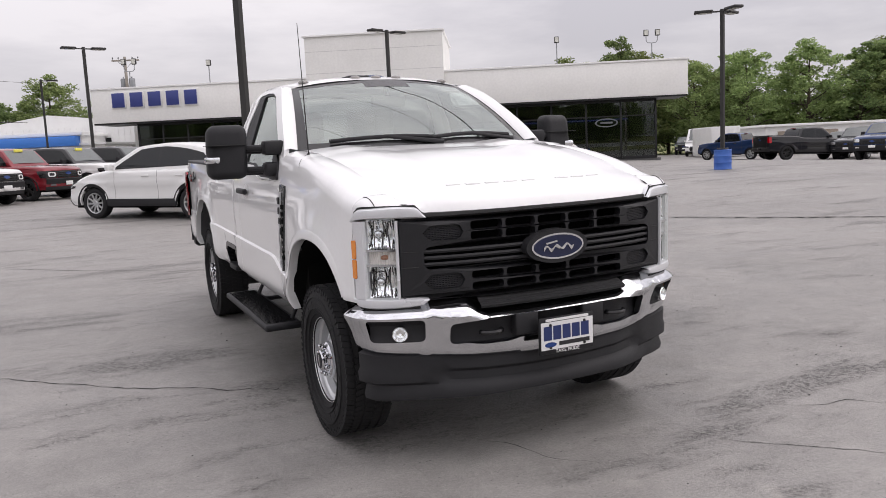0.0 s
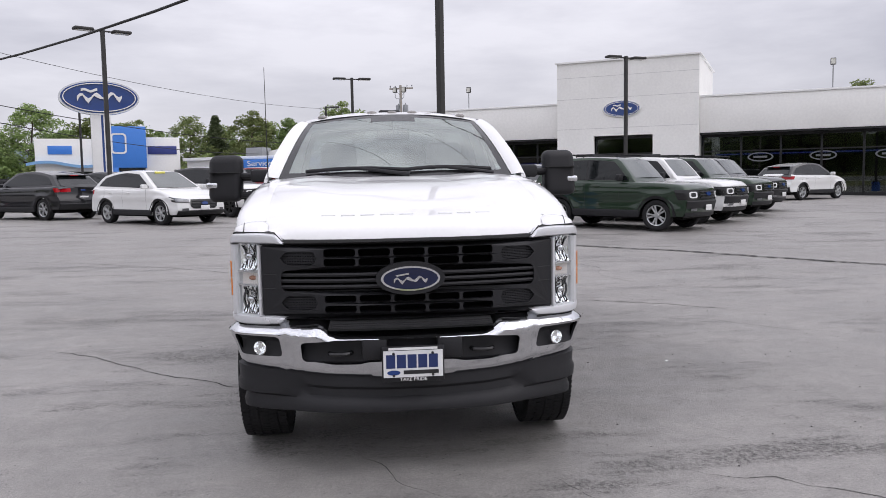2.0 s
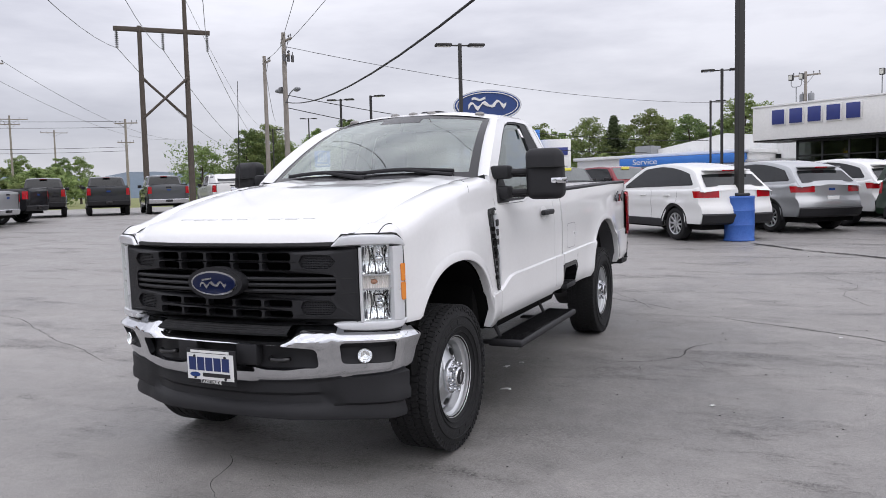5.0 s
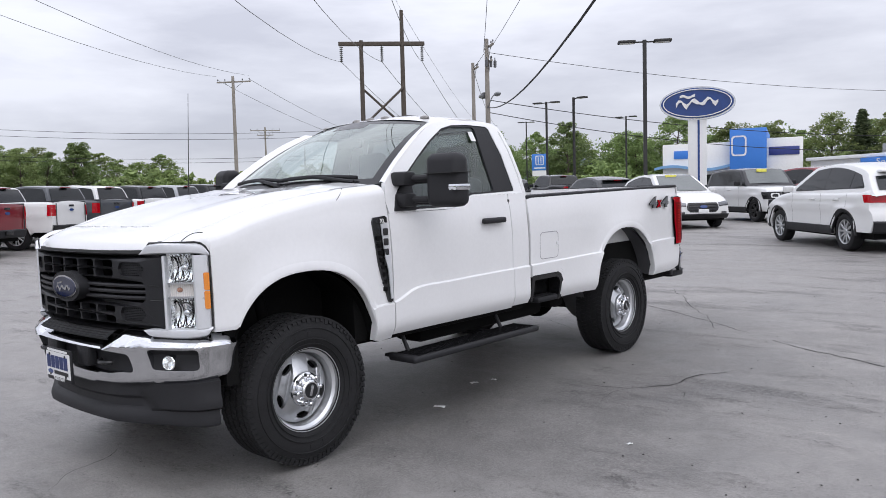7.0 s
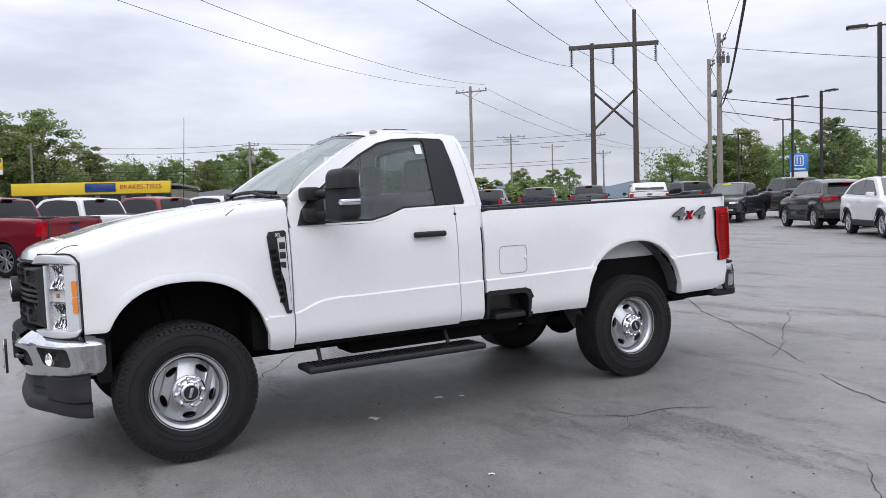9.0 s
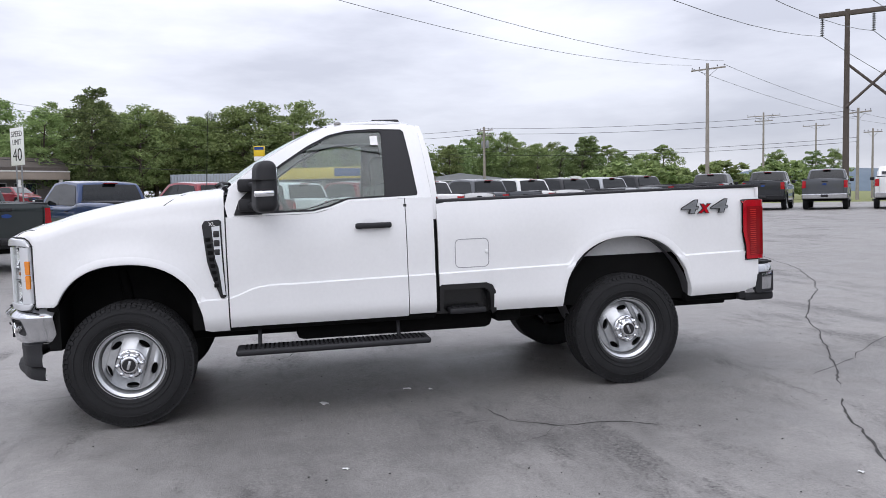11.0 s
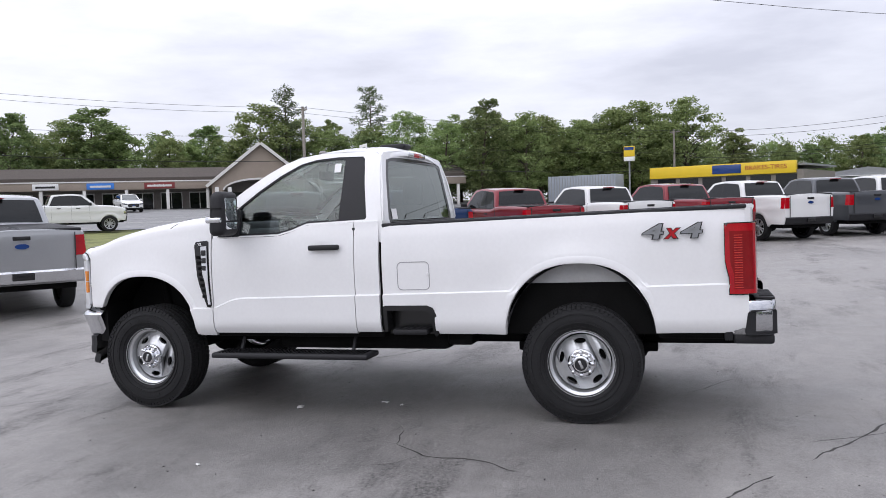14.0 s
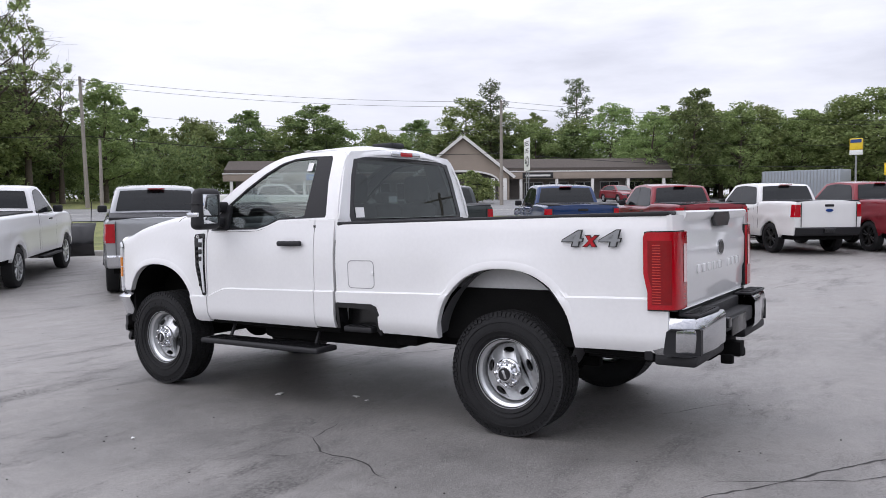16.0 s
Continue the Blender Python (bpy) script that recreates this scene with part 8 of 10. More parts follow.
    vehicle("pickup", GREY_PAINT, heading(61.0, 64.4, -0.75, -0.66), "dark grey pickup beside a white van", "pickup truck", group="far end cars")
    vehicle("van", CREAM_PAINT, heading(54.6, 55.6, -0.78, -0.62), "tall white panel van parked by a container", "van", group="far end cars", cladding=False)
    # across the road
    vehicle("heavy", CREAM_PAINT, heading(-27.3, -27.8, -0.75, 0.66), "white crew-cab pickup on the road", "pickup truck")
    vehicle("edge", CREAM_PAINT, heading(-56.0, -47.5, 0.6, 0.75), "white car parked by the shops", "car")
    vehicle("edge", RED_PAINT, heading(-69.0, -22.5, 0.6, 0.75), "dark red car parked by the shops", "car")


trucks()

# ---- poles, signs, wires ----
BRONZE = mat("dark_bronze_pole", (0.030, 0.029, 0.028), 0.5, 0.2, 0.1, 3)
POLE_WOOD = mat("weathered_grey_pole_wood", (0.27, 0.245, 0.215), 0.9, 0, 0.2, 2.5, 0.4, 30)
DARK_WOOD = mat("dark_brown_pole_wood", (0.085, 0.07, 0.058), 0.9, 0, 0.2, 2.5, 0.4, 30)
CERAMIC = mat("grey_ceramic", (0.10, 0.10, 0.105), 0.4, 0, 0.1, 8)
TANK = mat("grey_painted_steel", (0.24, 0.25, 0.26), 0.5, 0.2, 0.1, 5)
WIRE = mat("black_cable", (0.012, 0.012, 0.012), 0.6, 0, 0.1, 5)
ALU = mat("dull_aluminium_wire", (0.16, 0.165, 0.17), 0.5, 0.5, 0.1, 5)
BARREL_BLUE = mat("scuffed_blue_paint", (0.025, 0.10, 0.42), 0.5, 0, 0.15, 3, 0.1, 60, tint=(0.05, 0.14, 0.44))
PANEL_WHITE = mat("white_metal_panel", (0.72, 0.72, 0.71), 0.5, 0, 0.05, 1.5)
LAMP_GLASS = mat("pale_lamp_glass", (0.55, 0.55, 0.50), 0.2, 0, 0.05, 9)


def light_pole(x, y, top, heads=2, base=None, rz=0.0, r=0.065, label="dark bronze lot lamp post with flat heads"):
    z0 = lift(x, y)
    t = thing("lot_lamp_post", pose(x, y, z0, 0, 0, rz), label, "lamp post", "lot lamp posts")
    h = top - z0
    bm = bmesh.new()
    box(bm, (-r, -r, 0.0), (r, r, h), 0.012, 1)
    part("pole", bm, BRONZE, t)
    arms = {1: [0], 2: [0, 180], 3: [0, 120, 240]}[heads]
    for a in arms:
        bm = bmesh.new()
        m = pose(0, 0, h - 0.08, 0, 0, a)
        box(bm, (0.05, -0.035, -0.02), (0.35, 0.035, 0.03), 0.008, 1, m)
        part("arm", bm, BRONZE, t)
        bm = bmesh.new()
        box(bm, (0.32, -0.19, -0.03), (0.95, 0.19, 0.07), 0.035, 2, m)
        hd = part("lamp_head", bm, BRONZE, t, "flat dark lamp head")
        bm = bmesh.new()
        box(bm, (0.38, -0.14, -0.036), (0.88, 0.14, -0.028), 0.0, 1, m)
        part("lamp_glass", bm, LAMP_GLASS, hd)
    if base:
        bm = bmesh.new()
        lathe(bm, [(q, hz * base) for q, hz in [(0.0, 0.0), (0.31, 0.0), (0.315, 0.02), (0.30, 0.05), (0.305, 0.30), (0.315, 0.33), (0.305, 0.36), (0.305, 0.60), (0.315, 0.63), (0.305, 0.66), (0.30, 0.87), (0.31, 0.90), (0.30, 0.93), (0.0, 0.93)]], 36)
        part("barrel_base", bm, BARREL_BLUE, t, "scuffed blue painted round base")
        part("base_plate", boxes(((-0.16, -0.16, 0.93 * base), (0.16, 0.16, 0.93 * base + 0.06), 0.02)), BRONZE, t)
    return t


light_pole(1.64, 13.3, 9.6, 2, 1.0, 40, 0.075, "dark lot lamp post standing in a blue barrel base")
light_pole(19.3, 17.1, 6.02, 3, 0.76, 20, label="dark lot lamp post in a blue barrel base by the showroom")
light_pole(-9.1, 23.5, 7.05, 2, None, 35)
light_pole(-0.85, 35.5, 6.95, 2, None, 10)
light_pole(10.7, 27.4, 6.7, 2, None, 20)
light_pole(-26.5, 42.6, 8.0, 2, None, 15)
light_pole(-22.2, 39.3, 7.6, 1, None, 0)
light_pole(-48.2, 70.2, 10.0, 2, None, 30)
light_pole(-47.0, 62.0, 8.2, 2, None, 30)
light_pole(-30.0, 60.0, 8.4, 2, None, 10)
light_pole(-3.0, 50.5, 7.0, 1, None, 0)
light_pole(-20.0, 52.0, 7.6, 1, None, 0)

for x, dy, n, top in ((1.43, 2.0, 2, 1.9), (6.09, 2.0, 1, 1.6), (25.8, 2.0, 1, 1.8), (31.0, 2.0, 2, 1.9)):
    f = thing("roof_floodlight", SHOW @ pose(x, dy, 4.90), "roof floodlight on a thin grey post", "floodlight", "roof floodlights")
    tube(bm := bmesh.new(), (0, 0, 0), (0, 0, top - (0.5 if n == 2 else 0.0)), 0.03, seg=8)
    part("post", bm, TANK, f)
    for s in ((-1, 1) if n == 2 else (0,)):
        if n == 2:
            bm = bmesh.new()
            pts = [(0, 0, top - 0.5), (s * 0.22, 0, top - 0.48), (s * 0.30, 0, top - 0.38), (s * 0.31, 0, top - 0.1)]
            for p, q in zip(pts, pts[1:]):
                tube(bm, p, q, 0.022, seg=6)
            part("arm", bm, TANK, f)
        bm = bmesh.new()
        box(bm, (s * 0.31 - 0.13, -0.10, top - 0.12), (s * 0.31 + 0.13, 0.08, top + 0.22), 0.03, 2)
        hd = part("lamp_head", bm, BRONZE, f)
        part("lamp_glass", boxes(((s * 0.31 - 0.10, -0.108, top - 0.08), (s * 0.31 + 0.10, -0.1, top + 0.18))), LAMP_GLASS, hd)


def wire(p, q, sag, r, material, label="overhead wire", seg=20, name="overhead_wire"):
    p, q = Vector(p), Vector(q)
    mid = [p.lerp(q, i / seg) - Vector((0, 0, sag * 4 * (i / seg) * (1 - i / seg))) for i in range(seg + 1)]
    cu = bpy.data.curves.new("overhead_wire", 'CURVE')
    cu.dimensions = '3D'
    cu.bevel_depth = r
    cu.bevel_resolution = 1
    sp = cu.splines.new('POLY')
    sp.points.add(seg)
    for i, v in enumerate(mid):
        sp.points[i].co = (*v, 1)
    tmp = bpy.data.objects.new("overhead_wire", cu)
    me = bpy.data.meshes.new_from_object(tmp)
    bpy.data.objects.remove(tmp)
    me.materials.clear()
    me.materials.append(material)
    return tagged(new(name, me), label, "cable", "overhead wires", "structure")


def utility_pole(x, y, top, rz=0, arms=((0.35, 1.2),), r=0.15, wood=POLE_WOOD, label="weathered wooden utility pole with a crossarm", lean=0.0, boxy=0):
    z0 = lift(x, y)
    t = thing("utility_pole", pose(x, y, z0 - 0.1, lean, 0, rz), label, "utility pole", "utility poles")
    h = top - z0 + 0.1
    part("shaft", tube(bmesh.new(), (0, 0, 0), (0, 0, h), r * 1.15, r * 0.75, 14), wood, t)
    for d, w in arms:
        part("crossarm", boxes(((-w, 0.10, h - d - 0.06), (w, 0.20, h - d + 0.06), 0.01)), wood, t)
        for k in (-1, -0.55, 0.55, 1):
            bm = bmesh.new()
            lathe(bm, [(0.015, 0), (0.015, 0.08), (0.05, 0.09), (0.055, 0.13), (0.03, 0.16), (0.04, 0.19), (0.0, 0.21)], 10, Matrix.Translation((k * (w - 0.08), 0.15, h - d + 0.06)))
            part("insulator", bm, CERAMIC, t)
        for s in (1, -1):
            part("brace", tube(bmesh.new(), (s * w * 0.55, 0.12, h - d - 0.05), (0, 0.12, h - d - 0.65), 0.018, seg=6), TANK, t)
    for k in range(boxy):
        bm = bmesh.new()
        a = radians(120 * k + 20)
        lathe(bm, [(0.0, 0.0), (0.20, 0.02), (0.22, 0.05), (0.22, 0.75), (0.18, 0.82), (0.05, 0.85), (0.04, 0.95), (0, 0.96)], 16, Matrix.Translation((0.38 * math.cos(a), 0.38 * math.sin(a), h - 2.4)))
        part("transformer", bm, TANK, t, "grey transformer can")
    return t, h


up, h = utility_pole(-25.5, 34.9, 11.1, -35, ((0.45, 0.9), (1.35, 0.55)), 0.16, boxy=0, label="tall wooden utility pole with street lamps and switchgear")
for k in range(3):
    bm = bmesh.new()
    lathe(bm, [(0.0, 0.0), (0.09, 0.02), (0.10, 0.4), (0.03, 0.45), (0.03, 0.6), (0, 0.62)], 12, Matrix.Translation((0.32, 0.15 + 0.0 * k, h - 1.75 + 0.0 * k)) @ pose(0.12 * (k - 1), -0.3 * (k - 1), 0))
    part("switch_can", bm, CERAMIC, up)
for s, zz, ln in ((1, 3.65, 1.75), (-1, 3.35, 1.0)):
    bm = bmesh.new()
    pts = [(s * 0.1, 0, h - zz - 0.45), (s * ln * 0.45, 0, h - zz - 0.02), (s * ln * 0.75, 0, h - zz + 0.12), (s * ln, 0, h - zz + 0.10)]
    for p, q in zip(pts, pts[1:]):
        tube(bm, p, q, 0.03, seg=8)
    part("lamp_arm", bm, TANK, up)
    bm = bmesh.new()
    bmesh.ops.create_uvsphere(bm, u_segments=16, v_segments=10, radius=1, matrix=Matrix.Translation((s * (ln + 0.28), 0, h - zz + 0.08)) @ Matrix.Diagonal((0.40, 0.18, 0.13, 1)))
    part("street_lamp", bm, TANK, up, "grey cobra-head street lamp")
bm = bmesh.new()
box(bm, (-0.75, -0.2, h - 3.5), (-0.25, 0.15, h - 3.15), 0.05)
part("control_box", bm, CERAMIC, up)
utility_pole(-31.25, 40.5, 11.05, -35, ((0.4, 0.8),), 0.15)
utility_pole(-53.9, 35.7, 12.4, 35, ((0.45, 1.5),), 0.16)
utility_pole(-80.9, 23.3, 9.7, 40, ((0.4, 1.1), (1.0, 0.9)), 0.15, boxy=2, label="wooden utility pole with transformer cans")
utility_pole(-55.8, -28.4, 10.8, 45, ((0.3, 0.7),), 0.15)
utility_pole(-32.2, -54.2, 12.3, 45, ((0.3, 0.9),), 0.16, lean=1.5)
utility_pole(-31.4, -51.0, 7.0, 45, (), 0.14, label="short weathered wooden pole without arms")
utility_pole(-90.0, 2.0, 10.0, 45, ((0.3, 0.8),), 0.14)
utility_pole(-60.0, 55.0, 9.5, 20, ((0.4, 1.2),), 0.14)
utility_pole(-95.0, 68.0, 13.0, 50, ((0.5, 2.2), (1.2, 1.2)), 0.15)
utility_pole(-120.0, 95.0, 14.0, 50, ((0.5, 2.2),), 0.16)
utility_pole(-76.0, 70.0, 9.0, 50, ((0.4, 1.0),), 0.13)
utility_pole(2.6, 60.0, 9.6, -20, ((0.25, 1.0),), 0.13, boxy=2)
utility_pole(6.45, -30.1, 13.0, 35, ((0.45, 1.5),), 0.16)

# two-legged transmission frame
zg = lift(-38.5, 39.3)
hf = thing("transmission_frame", Matrix.Translation((-38.9, 39.05, zg)) @ pose(0, 0, 0, 0, 0, 48), "tall dark two-legged timber transmission frame with hanging insulators", "transmission tower")
part("leg", tube(bmesh.new(), (-1.6, 0, -0.2), (-1.6, 0, 12.85), 0.22, 0.15, 14), DARK_WOOD, hf)
part("leg", tube(bmesh.new(), (1.5, 0, -0.2), (1.5, 0, 15.1), 0.24, 0.14, 14), DARK_WOOD, hf)
part("crossbar", boxes(((-3.3, -0.14, 12.45), (3.2, 0.14, 12.75), 0.02)), DARK_WOOD, hf)
for a, b in (((-1.6, 0.18, 9.3), (1.5, 0.18, 6.4)), ((-1.6, -0.18, 6.4), (1.5, -0.18, 9.3))):
    part("brace", tube(bmesh.new(), a, b, 0.09, seg=8), DARK_WOOD, hf)
hang = []
for x in (-3.1, -0.05, 3.0):
    bm = bmesh.new()
    prof = [(0.0, 0.0)]
    for k in range(8):
        prof += [(0.03, -0.05 - k * 0.145), (0.13, -0.11 - k * 0.145), (0.13, -0.13 - k * 0.145), (0.03, -0.15 - k * 0.145)]
    prof.append((0.0, -1.25))
    lathe(bm, prof, 14, Matrix.Translation((x, 0, 12.45)))
    part("insulator_string", bm, CERAMIC, hf, "dark ribbed insulator string")
    hang.append(hf.matrix_basis @ Vector((x, 0, 11.25)))
for p in hang:
    wire(p, p + Vector((70.3, -80.8, 6.2)), 5.4, 0.015, ALU, "transmission wire passing overhead")
    wire(p, p + Vector((-80, 113, 2.0)), 3.2, 0.022, ALU, "transmission wire running to the hills")
for x, z in ((1.5, 15.1),):
    p = hf.matrix_basis @ Vector((x, 0, z))
    wire(p, p + Vector((70.3, -80.8, 6.2)), 4.6, 0.011, ALU, "thin shield wire overhead")
    wire(p, p + Vector((-80, 113, 2.0)), 2.4, 0.015, ALU, "thin shield wire overhead")
for k in (-1.4, 1.4):
    o = Vector((k * 0.82, k * 0.57, 0))
    wire(Vector((-53.9, 35.7, 12.42)) + o, Vector((6.45, -30.1, 12.8)) + o, 2.9, 0.012, ALU)
    wire(Vector((-53.9, 35.7, 12.15)) + o, Vector((-110, 116, 13)) + o, 2.0, 0.016, ALU)
# wires along the road
line = [(-8.0, -80.0, 13.0), (-32.2, -54.2, 12.0), (-55.8, -28.4, 10.6), (-90.0, 2.0, 9.8)]
for p, q in zip(line, line[1:]):
    for o, dz in ((0.8, 0.0), (-0.8, -0.25)):
        wire((p[0] + o * 0.7, p[1] + o * 0.7, p[2] + dz), (q[0] + o * 0.7, q[1] + o * 0.7, q[2] + dz), 0.55, 0.013, WIRE)
    for dz, r in ((-4.5, 0.026), (-2.4, 0.012)):
        wire((p[0], p[1], p[2] + dz), (q[0], q[1], q[2] + dz), 0.6, r, WIRE)
line = [(-90.0, 2.0, 9.8), (-80.9, 23.3, 9.5), (-60.0, 55.0, 9.3), (-25.5, 34.9, 10.3)]
for p, q in zip(line[:3], line[1:3]):
    for dz in (0, -0.6, -2.6, -3.0):
        wire((p[0], p[1], p[2] + dz), (q[0], q[1], q[2] + dz), 0.5, 0.02, WIRE)
# cables from the pole by the oval sign
for a, b, s, r in (((-25.45, 34.8, 7.0), (21.74, -17.48, 8.87), 2.85, 0.028), ((-25.5, 34.9, 7.45), (-4.0, 62.0, 5.0), 0.8, 0.024), ((-25.5, 34.9, 6.7), (-8.0, 66.0, 4.4), 0.9, 0.024),
                   ((-25.5, 34.9, 10.3), (-4.0, 84.0, 10.0), 1.0, 0.016), ((-25.5, 34.9, 10.5), (-31.25, 40.5, 10.7), 0.1, 0.016), ((-31.25, 40.5, 10.7), (-60.0, 80.0, 11), 1.0, 0.016),
                   ((-25.1, 34.7, 10.4), (14.0, -4.0, 13.5), 1.0, 0.014), ((-25.9, 35.1, 10.4), (10.0, -8.0, 13.5), 1.0, 0.014)):
    wire(a, b, s, r, WIRE, "black service cable from the pole")

# ---- oval pylon sign ----
pyl = thing("pylon_sign", pose(-15.22, 41.6, lift(-15, 41.6), 0, 0, 22), "large blue oval pylon sign on a white post", "sign")
part("post", boxes(((-0.52, -0.18, -0.05), (0.52, 0.18, 5.25), 0.02)), PANEL_WHITE, pyl, "white metal clad post")
part("post_stripe", boxes(((0.02, -0.19, 0.0), (0.14, -0.181, 5.2))), FORD_BLUE, pyl, "blue stripe")
oval_badge(pyl, 0, 6.1, 2.12, 0.97, 0.22, 0.42, mats=(FORD_BLUE, SATIN_CHROME, WHITE_EDGE))

# ---- second dealership with a blue portal ----
HONDA_BLUE = mat("bright_blue_panel", (0.045, 0.20, 0.62), 0.4, 0, 0.05, 1)
hx = thing("second_showroom", pose(-25.6, 58.1, lift(-25, 58), 0, 0, 18), "low cream dealership with a bright blue portal", "building")
part("wall", boxes(((0, 0, 0), (5.4, 9, 4.75), 0.03)), STUCCO, hx)
part("wall", boxes(((7.9, 0, 0), (10.6, 9, 4.9), 0.03)), STUCCO, hx)
part("portal", boxes(((5.3, -0.9, 2.45), (8.0, 9, 5.7), 0.03), ((5.3, -0.9, 0.0), (5.9, 8, 2.5), 0.02)), HONDA_BLUE, hx, "bright blue portal")
part("shop_window", boxes(((2.0, -0.03, 0.3), (4.6, 0.05, 2.2))), DARK_GLASS, hx)
part("shop_window", boxes(((5.95, -0.05, 0.1), (7.9, 0.05, 2.4))), DARK_GLASS, hx)
part("shop_window", boxes(((8.3, -0.03, 0.3), (10.2, 0.05, 1.9))), DARK_GLASS, hx)
for k, (x, w) in enumerate(((8.15, 2.2), (0.9, 1.7))):
    part("sign_bar", boxes(((x, -0.09, 3.55), (x + w, -0.002, 4.2), 0.03)), BLUE_LETTER if k == 0 else HONDA_BLUE, hx, "blue sign bar")
bm = bmesh.new()
rows = []
for k in range(33):
    x = lerp(-0.6, 5.35, k / 32)
    z = 2.75 + 0.18 * math.sin(k / 32 * 2.2 * math.pi)
    rows.append([(x, -0.55, z - 0.10), (x, -0.55, z + 0.12), (x, 0.1, z + 0.12)])
grid(bm, rows)
part("wave_canopy", bm, mat("pale_blue_metal", (0.20, 0.38, 0.62), 0.4, 0.2, 0.05, 2), hx, "pale blue wavy canopy")
bm = bmesh.new()
plate(bm, [round_rect(5.42, 3.55, 6.55, 5.15, 0.25), round_rect(5.54, 3.67, 6.43, 5.03, 0.2)], lambda u, v: Vector((u, -0.94, v)), 0.035, (0, 1, 0))
part("sign_frame", bm, WHITE_EDGE, hx, "white rounded sign frame")
svc = thing("service_building", pose(-15.0, 61.5, lift(-15, 61), 0, 0, -25), "long low white service building with a blue awning", "building")
part("wall", boxes(((0, 0, 0), (15.5, 10, 3.1), 0.02)), PANEL_WHITE, svc)
part("roof_edge", boxes(((-0.2, -0.3, 3.102), (15.7, 10.2, 3.35), 0.02)), STUCCO_CAP, svc)
part("awning", boxes(((5.0, -0.8, 2.40), (15.4, -0.02, 3.05), 0.03)), HONDA_BLUE, svc, "blue awning")
words("awning_words", "Service", 0.62, WHITE_EDGE, svc, pose(7.4, -0.81, 2.72, 90), 0.01, "white lettering on the awning", 2.2)
part("bay_door", boxes(((0.8, -0.03, 0.0), (4.4, 0.05, 2.2))), DARK_GLASS, svc)
unit = thing("rooftop_unit", svc.matrix_basis @ pose(3.0, 4.0, 3.35), "grey metal cooling unit on the service roof", "ventilation unit")
part("casing", boxes(((0, 0, 0), (1.6, 1.4, 0.9), 0.03)), TANK, unit)
part("fan_guard", tube(bmesh.new(), (0.8, 0.7, 0.9), (0.8, 0.7, 0.97), 0.5, seg=20), BRONZE, unit)

# ---- white metal workshop behind the showroom ----
ws = thing("workshop", pose(-9.2, 64.4, lift(-5, 55), 0, 0, -31) @ Matrix.Scale(1.11, 4), "white ribbed metal workshop with a shallow pitched roof", "building")
bm = bmesh.new()
plate(bm, [[(0, 0), (12.4, 0), (12.4, 3.7), (6.5, 4.35), (0, 3.5)]], lambda x, z: Vector((x, 0, z)), 16, (0, 1, 0))
part("wall", bm, PANEL_WHITE, ws, smooth=None)
for k in range(30):
    x = 0.2 + k * 0.41
    part("rib", boxes(((x, -0.03, 0.0), (x + 0.05, -0.002, 3.45))), PANEL_WHITE, ws)
for x in (9.2, 10.3):
    part("window", boxes(((x, -0.05, 1.6), (x + 0.5, -0.031, 2.7))), DARK_GLASS, ws)
part("lean_to", boxes(((3.5, -3.5, 0), (12.2, -0.04, 2.2), 0.02)), STUCCO, ws)
part("lean_to_roof", boxes(((3.3, -3.7, 2.202), (12.4, -0.03, 2.32))), STUCCO_CAP, ws)
part("condenser", boxes(((3.8, -0.6, 2.33), (5.0, -0.1, 3.0), 0.03)), TANK, ws)

# ---- blue and white roadside pylon ----
PYZ = 5.5 - lift(-49, 72)
py = thing("roadside_pylon", pose(-48.4, 73.0, lift(-49, 72), 0, 0, 32), "blue and white pylon sign with a plain white mark", "sign")
part("base", boxes(((-0.85, -0.2, -0.1), (0.85, 0.2, PYZ - 0.96), 0.02)), PANEL_WHITE, py)
part("panel", boxes(((-0.9, -0.22, PYZ - 0.95), (0.9, 0.22, PYZ + 0.95), 0.04)), HONDA_BLUE, py, "blue panel")
bm = bmesh.new()
plate(bm, [round_rect(-0.48, PYZ - 0.35, 0.48, PYZ + 0.75, 0.15), round_rect(-0.37, PYZ - 0.26, 0.37, PYZ + 0.66, 0.11)], lambda u, v: Vector((u, -0.235, v)), 0.012, (0, 1, 0))
part("mark", bm, WHITE_EDGE, py, "white rounded mark")
for x in (-0.21, 0.11):
    part("mark", boxes(((x, -0.235, PYZ - 0.16), (x + 0.10, -0.223, PYZ + 0.56))), WHITE_EDGE, py)
part("name_bar", boxes(((-0.65, -0.235, PYZ - 0.75), (0.65, -0.223, PYZ - 0.60))), WHITE_EDGE, py)

# ---- shops across the road ----
TAN = mat("tan_siding", (0.30, 0.25, 0.205), 0.8, 0, 0.08, 1)
TRIM = mat("white_trim", (0.66, 0.65, 0.62), 0.6, 0, 0.05, 2)
SHINGLE = mat("brown_shingle", (0.085, 0.072, 0.062), 0.9, 0, 0.25, 6, 0.5, 25)
BRICKY = mat("grey_brick_base", (0.21, 0.19, 0.175), 0.85, 0, 0.15, 4)
M = Matrix.Translation((-56.3, -63.4, 1.72)) @ pose(0, 0, 0, 0, 0, math.degrees(math.atan2(39.8, -27.9)))
